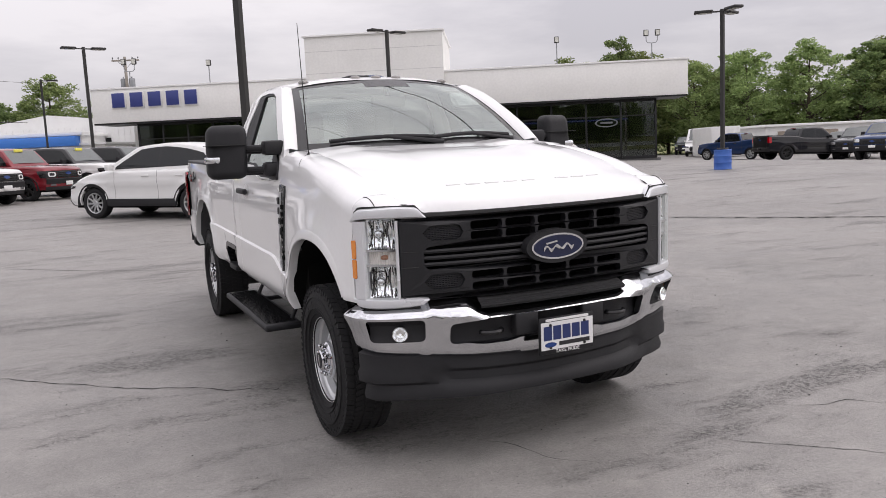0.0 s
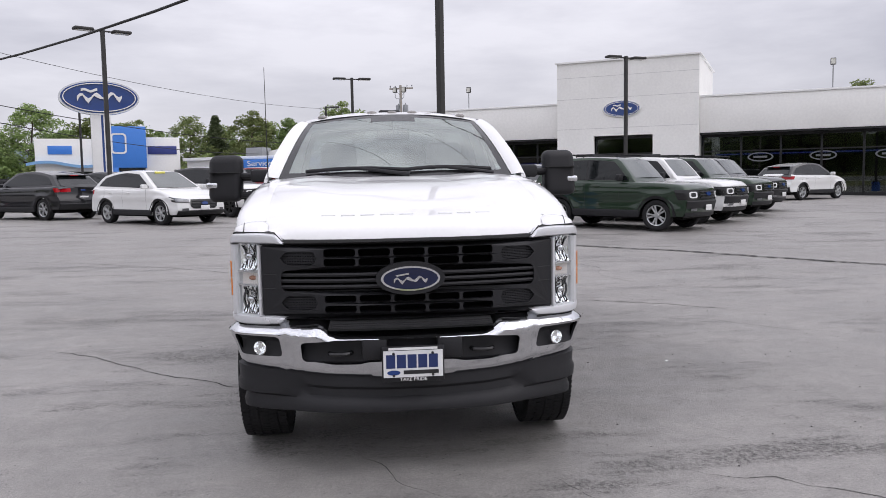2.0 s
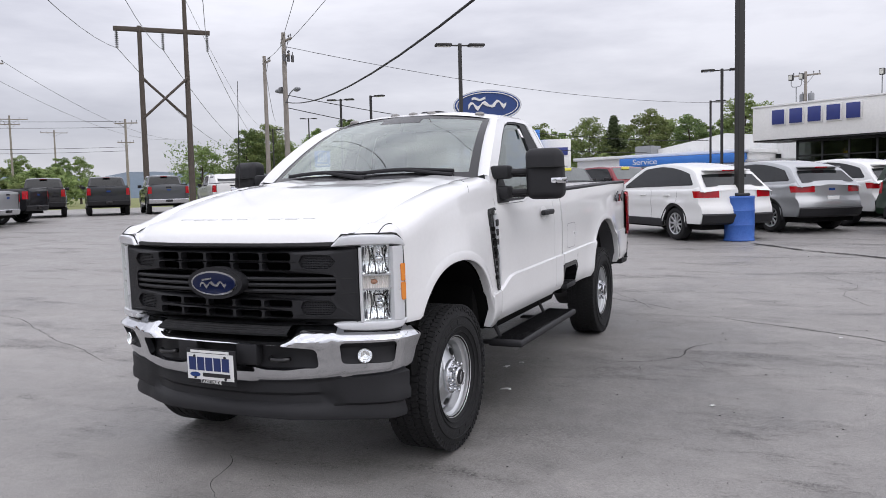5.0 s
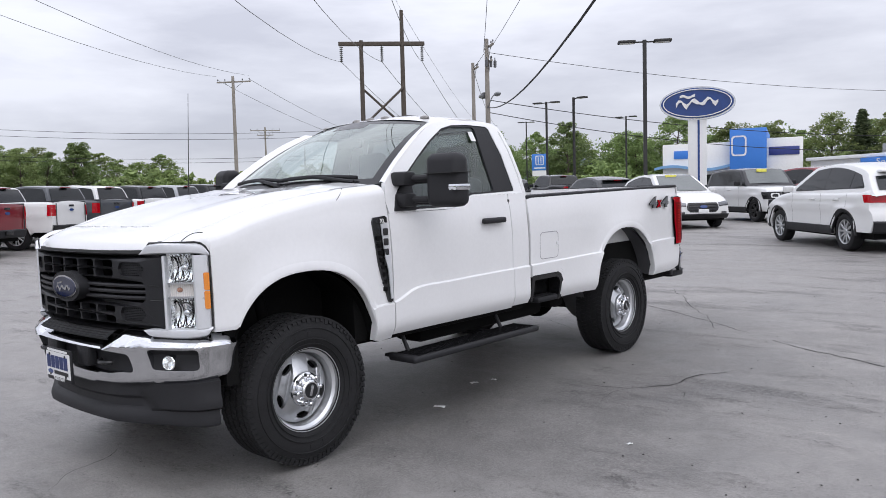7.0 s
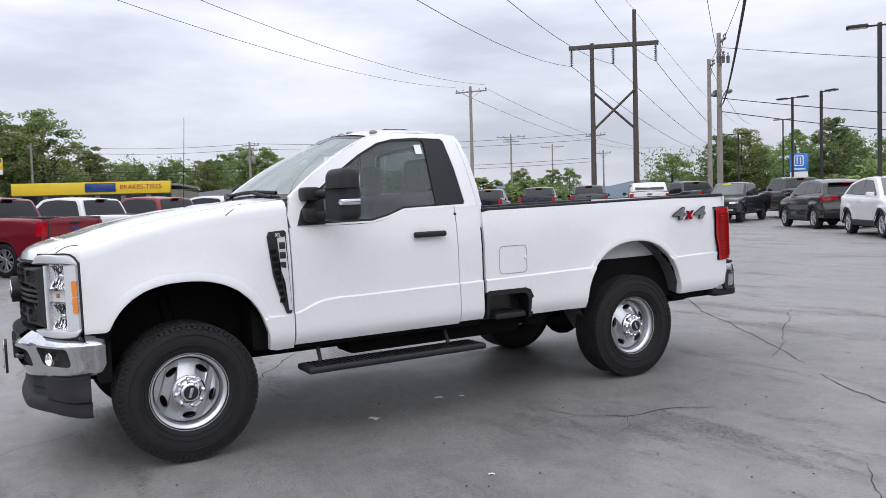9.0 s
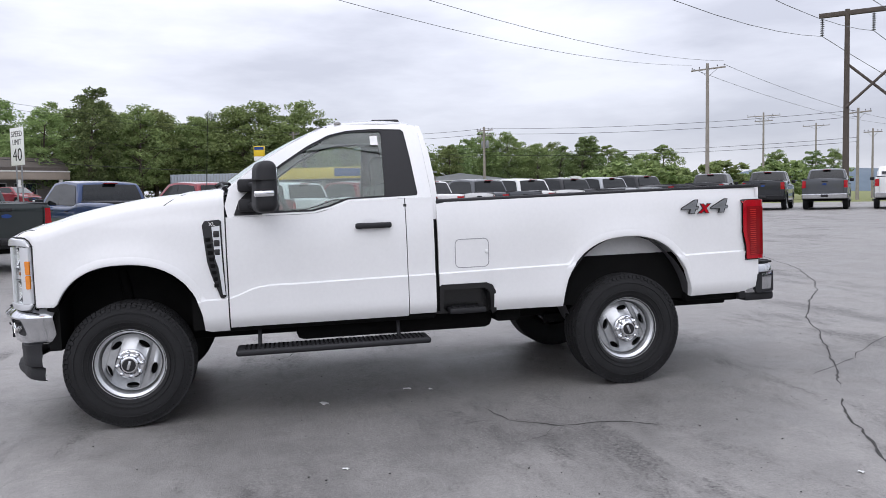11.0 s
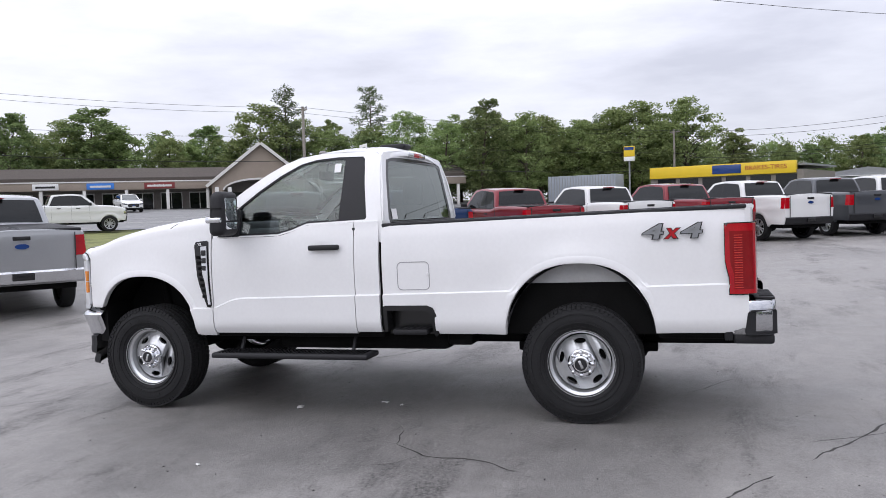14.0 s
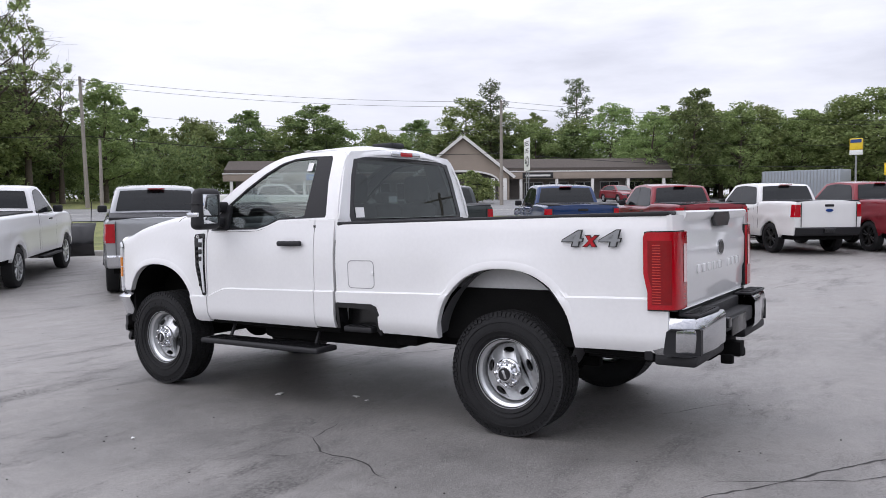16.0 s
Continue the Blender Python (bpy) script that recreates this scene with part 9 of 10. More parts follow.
# local x runs along the front, local +y is away from the lot (to the left of x), so the front looks along -y
shops = thing("shop_row", M, "low tan shop row with white columns and a brown roof", "building")
S = 48.6
part("back_wall", boxes(((0, 0.0, -0.8), (20.7, 14, 3.5)), ((30.9, 0.0, -0.8), (S, 14, 3.5))), BRICKY, shops)
bm = bmesh.new()
plate(bm, [[(-3.0, 3.35), (-3.0, 3.9), (-0.6, 5.0), (14, 5.0), (14, 3.35)]], lambda y, z: Vector((-0.6, y, z)), S + 1.2, (1, 0, 0))
part("roof", bm, SHINGLE, shops, "brown shingle roof", smooth=None)
for xa, xb in ((-0.7, 21.4), (30.3, S + 0.7)):
    part("fascia", boxes(((xa, -3.1, 2.65), (xb, -2.9, 3.42), 0.01)), TAN, shops, "tan fascia")
part("fascia_trim", boxes(((-0.75, -3.16, 3.423), (S + 0.75, -2.85, 3.55), 0.01)), TRIM, shops)
for k in range(13):
    x = 0.2 + k * (S - 0.4) / 12
    if 20.4 < x < 31.4:
        continue
    part("column", boxes(((x - 0.16, -3.05, -0.8), (x + 0.16, -2.75, 2.65), 0.02), ((x - 0.22, -3.1, -0.8), (x + 0.22, -2.7, 0.2), 0.02)), TRIM, shops, "white column")
for k in range(16):
    x = 0.8 + k * (S - 1.6) / 16
    if 18.9 < x < 30.5:
        continue
    f = part("shop_window", boxes(((x, -0.06, 0.25 if k % 3 else -0.6), (x + 2.1, -0.004, 2.3))), DARK_GLASS, shops, "dark shop window")
    part("window_frame", boxes(((x - 0.06, -0.1, 2.3), (x + 2.16, -0.002, 2.4)), ((x + 1.0, -0.09, 0.0), (x + 1.08, -0.002, 2.3)), ((x - 0.06, -0.1, -0.6), (x + 0.02, -0.002, 2.3)), ((x + 2.08, -0.1, -0.6), (x + 2.16, -0.002, 2.3))), TRIM, f)
gab = bmesh.new()
plate(gab, [[(18.8, -0.8), (20.0, -0.8), (20.0, 2.6), (20.8, 3.0), (22.2, 3.45), (23.9, 3.6), (25.6, 3.45), (27.0, 3.0), (27.8, 2.6), (27.8, -0.8), (29.0, -0.8), (29.0, 3.0), (23.9, 7.1), (18.8, 3.0)]],
      lambda x, z: Vector((x, -4.2, z)), 0.3, (0, 1, 0))
ENTRY = Matrix.Translation((1.9, 0, 0))
part("gable", gab, TAN, shops, "tan gable with an arched opening", smooth=None, m=ENTRY)
bm = bmesh.new()
for s in (1, -1):
    box(bm, (0, -4.6, 0), (7.1, 4.0, 0.22), 0.0, 1, Matrix.Translation((23.9, 0, 7.15)) @ pose(0, 0, 0, 0, 38.8 if s > 0 else 180 - 38.8) @ Matrix.Translation((0, 0, 0 if s > 0 else -0.22)))
part("gable_roof", bm, SHINGLE, shops, "brown gable roof", smooth=None, m=ENTRY)
bm = bmesh.new()
for s in (1, -1):
    box(bm, (-0.05, -4.68, -0.02), (7.15, -4.56, 0.30), 0.0, 1, Matrix.Translation((23.9, 0, 7.15)) @ pose(0, 0, 0, 0, 38.8 if s > 0 else 180 - 38.8) @ Matrix.Translation((0, 0, 0 if s > 0 else -0.28)))
part("gable_trim", bm, TRIM, shops, "white barge board", m=ENTRY)
bm = bmesh.new()
arc = [(23.9 + 4.0 * math.cos(radians(a)), 2.4 + 1.25 * math.sin(radians(a))) for a in range(0, 181, 12)]
plate(bm, [arc + [(23.9 + 3.85 * math.cos(radians(a)), 2.35 + 1.1 * math.sin(radians(a))) for a in range(180, -1, -12)]], lambda x, z: Vector((x, -4.26, z)), 0.05, (0, 1, 0))
part("arch_trim", bm, TRIM, shops, m=ENTRY)
part("entrance_wall", boxes(((18.9, -1.0, -0.8), (28.9, -0.7, 3.6))), BRICKY, shops, m=ENTRY)
for x in (19.3, 20.6, 27.2, 28.5):
    part("column", boxes(((x - 0.2, -4.5, -0.8), (x + 0.2, -4.21, 2.7), 0.02)), TRIM, shops, "white column", m=ENTRY)
for x in (20.9, 23.0, 25.2):
    part("shop_window", boxes(((x, -1.06, -0.5), (x + 1.8, -1.004, 2.2))), DARK_GLASS, shops, "dark shop window", m=ENTRY)
for x, w, c, nm in ((3.5, 2.4, WHITE_PLASTIC, "white"), (8.5, 2.6, HONDA_BLUE, "blue"), (14.0, 3.0, mat("maroon_sign", (0.20, 0.03, 0.03), 0.5, 0, 0.05, 3), "maroon"), (32.5, 3.4, INK_BLACK, "black")):
    b = part("shop_sign", boxes(((x, -3.2, 2.72), (x + w, -3.105, 3.35), 0.02)), c, shops, nm + " shop sign")
    part("sign_bar", boxes(((x + 0.3, -3.215, 2.92), (x + w - 0.3, -3.202, 3.12))), TRIM if c is not WHITE_PLASTIC else INK_BLACK, b)
words("sign_words", "NAIL", 0.42, TRIM, shops, pose(15.5, -3.222, 3.03, 90), 0.005, "pale lettering on a maroon sign", 1.1)

# ---- tyre shop with a yellow fascia ----
YEL = mat("bright_yellow_panel", (0.72, 0.50, 0.02), 0.45, 0, 0.05, 1)
mt = thing("tyre_shop", Matrix.Translation((-78.25, -0.2, lift(-76, 5) + 0.45)) @ pose(0, 0, 0, 0, 0, math.degrees(math.atan2(13.56, 5.4))), "low tyre shop with a bright yellow fascia", "building")
part("wall", boxes(((0, 0.3, -0.3), (15.0, 12, 2.6))), BRICKY, mt)
part("fascia", boxes(((0, 0, 2.3), (14.4, 0.6, 3.45), 0.02)), YEL, mt, "bright yellow fascia")
part("name_bar", boxes(((6.6, -0.08, 2.5), (9.4, -0.002, 3.35), 0.02)), FORD_BLUE, mt, "blue name bar with a white edge")
part("roof", boxes(((0.1, 0.61, 3.0), (15.1, 12.1, 3.2))), TANK, mt)
words("fascia_words", "BRAKES-TIRES", 0.62, mat("red_print", (0.35, 0.03, 0.02), 0.5, 0, 0.05, 3), mt, pose(11.7, -0.012, 2.92, 90), 0.01, "red lettering on the yellow fascia", 3.8)
for k in range(6):
    part("bay_door", boxes(((0.8 + k * 2.35, 0.24, -0.2), (2.7 + k * 2.35, 0.296, 2.2))), DARK_GLASS, mt)
trailer = thing("box_trailer", Matrix.Translation((-74.0, -6.3, lift(-74, -6))) @ pose(0, 0, 0, 0, 0, 75), "long grey corrugated storage trailer", "trailer")
part("box", boxes(((-3.6, -1.2, 0.5), (3.6, 1.2, 3.1), 0.03)), mat("grey_blue_steel", (0.27, 0.30, 0.33), 0.5, 0.2, 0.08, 1), trailer)
for k in range(24):
    part("rib", boxes(((-3.55 + k * 0.3, -1.23, 0.55), (-3.47 + k * 0.3, -1.201, 3.05))), TANK, trailer)
part("undercarriage", boxes(((-3.4, -0.9, 0.0), (3.4, 0.9, 0.498))), DARK, trailer)
ms = thing("roadside_sign", Matrix.Translation((-66.0, -1.3, lift(-66, -1.6) + 0.4)) @ pose(0, 0, 0, 0, 0, 80), "yellow and white roadside sign on a steel post", "sign")
part("post", tube(bmesh.new(), (0, 0, -0.5), (0, 0, 3.9), 0.08), TANK, ms)
part("panel", boxes(((-0.48, -0.12, 4.28), (0.48, 0.12, 5.2), 0.03)), YEL, ms)
part("name_bar", boxes(((-0.42, -0.135, 4.85), (0.42, -0.122, 5.12))), FORD_BLUE, ms)
part("board", boxes(((-0.48, -0.1, 3.88), (0.48, 0.1, 4.27), 0.02)), WHITE_PLASTIC, ms)
for x, y, w, hgt, c in ((-88, 22, 14, 3.2, TANK), (-96, 40, 10, 3.0, PANEL_WHITE), (-82, 33, 7, 2.6, PANEL_WHITE), (-100, 12, 12, 3.6, BRICKY)):
    b = thing("roadside_building", Matrix.Translation((x, y, lift(x, y))) @ pose(0, 0, 0, 0, 0, 80), "low distant commercial building with a pitched roof", "building")
    bm = bmesh.new()
    plate(bm, [[(-w / 2, 0), (w / 2, 0), (w / 2, hgt * 0.7), (0, hgt), (-w / 2, hgt * 0.7)]], lambda a, z: Vector((a, 0, z)), 8, (0, 1, 0))
    part("wall", bm, c, b, smooth=None)
    part("roof", boxes(((-w / 2 - 0.3, -0.3, hgt * 0.70), (w / 2 + 0.3, 8.3, hgt * 0.72))), STUCCO_CAP, b)
    part("door", boxes(((-1.2, -0.04, 0), (0.6, -0.003, 1.9))), DARK_GLASS, b)

# ---- speed limit sign on the grass ----
sp = thing("speed_sign", on_ground(-19.6, -7.05, 40), "white speed limit sign on two posts", "road sign")
for s in (-0.18, 0.18):
    part("post", boxes(((s - 0.02, -0.015, -0.1), (s + 0.02, 0.015, 3.6))), TANK, sp)
part("panel", boxes(((-0.46, -0.03, 2.5), (0.46, -0.017, 3.65), 0.004)), WHITE_PLASTIC, sp)
for txt, sz, z, w in (("SPEED", 0.24, 3.45, 0.74), ("LIMIT", 0.24, 3.20, 0.60), ("40", 0.55, 2.80, 0.62)):
    words("sign_words", txt, sz, INK_BLACK, sp, pose(0, -0.032, z, 90), 0.002, "black lettering", w)

# ---- containers and van beyond the showroom ----
ct = thing("shipping_container", Matrix.Translation((50.6, 49.4, lift(50, 49))) @ pose(0, 0, 0, 0, 0, 62), "white ribbed shipping container", "container")
part("box", boxes(((-3.0, -1.2, 0.1), (3.0, 1.2, 2.65), 0.02)), PANEL_WHITE, ct)
for k in range(20):
    part("rib", boxes(((-2.95 + k * 0.3, -1.24, 0.15), (-2.85 + k * 0.3, -1.201, 2.6))), PANEL_WHITE, ct)
    part("rib", boxes(((-2.95 + k * 0.3, 1.201, 0.15), (-2.85 + k * 0.3, 1.24, 2.6))), PANEL_WHITE, ct)
for k in range(6):
    part("door_bar", boxes(((-3.04, -1.05 + k * 0.4, 0.2), (-3.003, -1.0 + k * 0.4, 2.55))), PANEL_WHITE, ct)
lo = thing("low_storage_shed", Matrix.Translation((66.0, 42.0, lift(66, 42))) @ pose(0, 0, 0, 0, 0, -24), "long low white storage shed with brown doors", "shed")
part("wall", boxes(((-14, -3, -0.2), (14, 3, 2.4))), PANEL_WHITE, lo)
part("roof", boxes(((-14.3, -3.3, 2.402), (14.3, 3.3, 2.6), 0.02)), STUCCO_CAP, lo)
for k in range(9):
    part("door", boxes(((-13 + k * 3, -3.05, 0), (-10.8 + k * 3, -3.003, 2.0))), TAN, lo)

# ---- trees ----
def leaf_material(name, a, b):
    m = bpy.data.materials.new(name)
    m.use_nodes = True
    n, l = m.node_tree.nodes, m.node_tree.links
    p = n["Principled BSDF"]
    p.inputs["Roughness"].default_value = 0.75
    p.inputs["Specular IOR Level"].default_value = 0.25
    geo = n.new("ShaderNodeNewGeometry")
    info = n.new("ShaderNodeObjectInfo")
    mx = n.new("ShaderNodeMix")
    mx.data_type = 'RGBA'
    mx.inputs["A"].default_value, mx.inputs["B"].default_value = (*a, 1), (*b, 1)
    l.new(geo.outputs["Random Per Island"], mx.inputs["Factor"])
    hs = n.new("ShaderNodeHueSaturation")
    r = n.new("ShaderNodeMapRange")
    r.inputs["To Min"].default_value, r.inputs["To Max"].default_value = 0.78, 1.25
    l.new(info.outputs["Random"], r.inputs["Value"])
    l.new(r.outputs["Result"], hs.inputs["Value"])
    r2 = n.new("ShaderNodeMapRange")
    r2.inputs["To Min"].default_value, r2.inputs["To Max"].default_value = 0.485, 0.515
    l.new(info.outputs["Random"], r2.inputs["Value"])
    l.new(r2.outputs["Result"], hs.inputs["Hue"])
    l.new(mx.outputs["Result"], hs.inputs["Color"])
    l.new(hs.outputs["Color"], p.inputs["Base Color"])
    tr = n.new("ShaderNodeBsdfTranslucent")
    l.new(hs.outputs["Color"], tr.inputs["Color"])
    ms = n.new("ShaderNodeMixShader")
    ms.inputs["Fac"].default_value = 0.42
    l.new(p.outputs["BSDF"], ms.inputs[1])
    l.new(tr.outputs["BSDF"], ms.inputs[2])
    l.new(ms.outputs["Shader"], n["Material Output"].inputs["Surface"])
    return m


LEAF = leaf_material("spring_leaves", (0.135, 0.185, 0.070), (0.325, 0.395, 0.155))
LEAF_DARK = leaf_material("deep_green_leaves", (0.10, 0.145, 0.060), (0.265, 0.335, 0.132))
NEEDLE = leaf_material("pine_needles", (0.09, 0.12, 0.065), (0.19, 0.235, 0.12))
BARK = mat("grey_brown_bark", (0.085, 0.068, 0.052), 0.95, 0, 0.3, 5, 0.8, 18)


def leaves_mesh(name, centres, count, size, rng, material, flat=0.0):
    """Many small bent leaves scattered round clump centres."""
    verts, faces = [], []
    for c, rad in centres:
        for _ in range(count):
            d = rng.normal(size=3)
            d /= np.linalg.norm(d)
            p = np.array(c) + d * rad * rng.uniform(0.45, 1.05) * np.array((1, 1, 0.75))
            a = rng.normal(size=3)
            a[2] *= 1 - flat
            a /= np.linalg.norm(a)
            b = np.cross(a, rng.normal(size=3))
            b /= np.linalg.norm(b)
            s = size * rng.uniform(0.6, 1.3)
            n = np.cross(a, b) * s * 0.25
            i = len(verts)
            verts += [p - a * s * 0.65 - b * s * 0.1, p + b * s * 0.6 + n, p + a * s * 0.65 - b * s * 0.1]
            faces.append((i, i + 1, i + 2))
    me = bpy.data.meshes.new(name)
    me.from_pydata([tuple(v) for v in verts], [], faces)
    me.materials.append(material)
    return me


def wood_mesh(name, limbs, material=None):
    bm = bmesh.new()
    for p, q, r0, r1 in limbs:
        tube(bm, p, q, r0, r1, 7, cap=False)
    me = mesh_from(bm, name, 60)
    me.materials.append(material or BARK)
    return me


def broadleaf(seed, h, spread_, clumps, count, size, material, low=0.22, sparse=False):
    rng = np.random.default_rng(seed)
    limbs = []
    lean = rng.normal(size=2) * 0.03 * h
    knots = [(lean[0] * t * t, lean[1] * t * t, h * 0.85 * t) for t in (0, 0.3, 0.6, 1.0)]
    rads = [h * 0.022, h * 0.016, h * 0.010, h * 0.003]
    for i in range(3):
        limbs.append((knots[i], knots[i + 1], rads[i], rads[i + 1]))
    centres = []
    for k in range(clumps):
        t = (k + rng.uniform(0.2, 0.8)) / clumps
        z = h * lerp(low, 0.97, t)
        w = spread_ * (math.sin(math.pi * min(1, max(0.04, (t * 0.86 + 0.10)))) ** 0.7) * rng.uniform(0.35, 1.0)
        a = k * 2.39996 + rng.uniform(-0.5, 0.5)
        c = (w * math.cos(a) + lean[0] * t, w * math.sin(a) + lean[1] * t, z + rng.uniform(-0.05, 0.05) * h)
        rad = spread_ * rng.uniform(0.16, 0.36) * (1.1 - 0.35 * t)
        if sparse:
            rad *= 0.8
        centres.append((c, rad))
        z0 = max(h * 0.12, z - w * rng.uniform(0.5, 0.9))
        tt = min(1, z0 / (h * 0.85))
        base = (lean[0] * tt * tt, lean[1] * tt * tt, z0)
        if k % 2 == 0 or sparse:
            mid = tuple(lerp(b, e, 0.55) + rng.uniform(-0.02, 0.02) * h for b, e in zip(base, c))
            r0 = h * 0.0075 * (1.25 - tt)
            limbs += [(base, mid, r0, r0 * 0.6), (mid, c, r0 * 0.6, r0 * 0.2)]
            if sparse:
                for _ in range(3):
                    d = rng.normal(size=3) * spread_ * 0.28
                    limbs.append((c, (c[0] + d[0], c[1] + d[1], c[2] + abs(d[2])), r0 * 0.35, r0 * 0.1))
    return wood_mesh("trunk", limbs), leaves_mesh("crown", centres, count, size, rng, material)


def conifer(seed, h, spread_, boughs, material, bare=0.25, clumpy=False):
    """A conifer with boughs set at every height; a clumpy one is a pine with its tufts high up."""
    rng = np.random.default_rng(seed)
    limbs = [((0, 0, 0), (0, 0, h * 0.5), h * 0.014, h * 0.010), ((0, 0, h * 0.5), (0, 0, h), h * 0.010, h * 0.002)]
    centres = []
    for k in range(boughs):
        t = ((k + rng.uniform(0, 1)) / boughs) ** (1.0 if clumpy else 0.85)
        z = h * lerp(bare, 0.985, t)
        w = spread_ * ((1 - t) ** 0.85 if not clumpy else (0.35 + 0.65 * math.sin(math.pi * min(1, 0.25 + 0.75 * t)))) * rng.uniform(0.5, 1.1) + 0.12
        a = k * 2.39996 + rng.uniform(-0.4, 0.4)
        rise = rng.uniform(-0.35, -0.10) if not clumpy else rng.uniform(-0.05, 0.30)
        tip = (w * math.cos(a), w * math.sin(a), z + rise * w)
        limbs.append(((0, 0, z), tip, h * 0.0032, h * 0.0008))
        if clumpy:
            centres += [((tip[0] * q, tip[1] * q, lerp(z, tip[2], q) + 0.1), spread_ * rng.uniform(0.16, 0.30)) for q in (0.6, 0.95)]
        else:
            centres += [((tip[0] * q, tip[1] * q, lerp(z, tip[2], q)), spread_ * (0.07 + 0.13 * (1 - t))) for q in (0.25, 0.55, 0.85)]
    return wood_mesh("trunk", limbs), leaves_mesh("crown", centres, 14 if not clumpy else 60, 0.26 if not clumpy else 0.24, rng, material, 0.6)


BROAD = [broadleaf(s, 12.0, 2.7 + 0.4 * (s % 3), 80, 140, 0.205, LEAF if s % 3 else LEAF_DARK, low=0.14 + 0.03 * (s % 3)) for s in range(1, 8)]
TALL = [broadleaf(40 + s, 18.0, 3.6, 56, 90, 0.20, LEAF, low=0.30, sparse=True) for s in range(2)]
SPRUCE = [conifer(60 + s, 12.0, 3.3, 210, NEEDLE, 0.06) for s in range(2)]
PINE = [conifer(70 + s, 20.0, 3.6, 46, NEEDLE, 0.36, clumpy=True) for s in range(2)]
BUSH = [broadleaf(80 + s, 2.4, 1.5, 20, 46, 0.22, LEAF, low=0.18) for s in range(2)]


def tree(kind, x, y, h, rz=0.0, label="green broadleaf tree with an uneven crown", name="tree", group="trees round the lot", wide=1.0, dz=0.0):
    trunk, crown = kind
    base_h = {id(t): v for lst, v in ((BROAD, 12.0), (TALL, 18.0), (SPRUCE, 12.0), (PINE, 20.0), (BUSH, 2.4)) for t, _ in lst}[id(trunk)]
    k = h / base_h
    t = new(name)
    t.matrix_basis = pose(x, y, lift(x, y) - 0.15 + dz, 0, 0, rz) @ Matrix.Diagonal((k * wide, k * wide, k, 1))
    tagged(t, label, "tree" if name != "shrub" else "shrub", group)
    for nm, me in (("trunk", trunk), ("crown", crown)):
        o = new(nm, me)
        o.parent = t
    return t


rng = random.Random(11)


def belt(points, depth, step, h0, h1, group, wide=1.4):
    """A belt of trees, several deep, along a line."""
    for (xa, ya), (xb, yb) in zip(points, points[1:]):
        d = math.hypot(xb - xa, yb - ya)
        nx, ny = -(yb - ya) / d, (xb - xa) / d
        n = max(1, int(d / step))
        for i in range(n):
            for row in range(depth):
                t = (i + rng.uniform(0.1, 0.9)) / n
                off = row * step * 1.1 + rng.uniform(-0.4, 0.4) * step
                x, y = lerp(xa, xb, t) + nx * off, lerp(ya, yb, t) + ny * off
                h = rng.uniform(h0, h1) * (1 + 0.10 * row)
                tree(rng.choice(BROAD), x, y, h, rng.uniform(0, 360), group=group, wide=wide * rng.uniform(0.85, 1.2))


# behind the shops, from the far left round to the tyre shop
belt([(-18, -104), (-52, -84), (-78, -58), (-96, -30), (-108, -8)][::-1], 2, 3.8, 7.2, 11.0, "woods behind the shops")
belt([(-24, -70), (-42, -70)][::-1], 2, 5.0, 8, 12, "woods by the road")
belt([(-93, -20), (-99, 4)][::-1], 2, 3.6, 8.5, 11.5, "woods behind the tyre shop")
belt([(-104, -6), (-124, 30)][::-1], 2, 4.6, 6.2, 8.8, "woods behind the tyre shop")
belt([(-135, 32), (-150, 62), (-150, 78)][::-1], 2, 5.5, 8, 11, "far trees")
# left of the two-legged frame and by the roadside pylon
belt([(-104, 70), (-112, 86)][::-1], 2, 6.0, 6.0, 8.0, "far trees")
belt([(-66, 80), (-46, 84), (-26, 86), (-6, 88), (14, 84)][::-1], 2, 5.0, 6.5, 9.0, "trees behind the second dealership")
belt([(-68, 70), (-62, 76)][::-1], 1, 5.0, 6.0, 7.5, "trees behind the second dealership")
# behind the showroom and at its right-hand end
belt([(30, 70), (42, 60)][::-1], 1, 5.0, 5.5, 6.5, "woods beyond the showroom")
belt([(56, 84), (82, 56), (98, 34), (106, 8)][::-1], 2, 5.0, 8.5, 12.0, "woods beyond the showroom")
belt([(16, 76), (30, 72)][::-1], 1, 6.0, 5.5, 6.5, "woods beyond the showroom")
tree(BROAD[5], 57.0, 70.5, 13.6, 130, group="woods beyond the showroom")
tree(BROAD[1], 52.0, 74.5, 11.6, 210, group="woods beyond the showroom")
tree(BROAD[3], 60.5, 74.0, 12.6, 300, group="woods beyond the showroom")
tree(BROAD[2], 64.5, 84.0, 13.0, 20, group="woods beyond the showroom")
tree(BROAD[4], 72.0, 76.0, 12.0, 80, group="woods beyond the showroom")
for x, y, h in ((66, 73, 8.0), (70, 69, 7.2), (62, 77, 8.5), (74, 64, 6.6), (78, 60, 7.0), (90, 44, 6.0), (94, 40, 5.6)):
    tree(BROAD[int(h) % 7], x, y, h, h * 77, "low bright green tree by the showroom's end", group="young trees", wide=1.5)
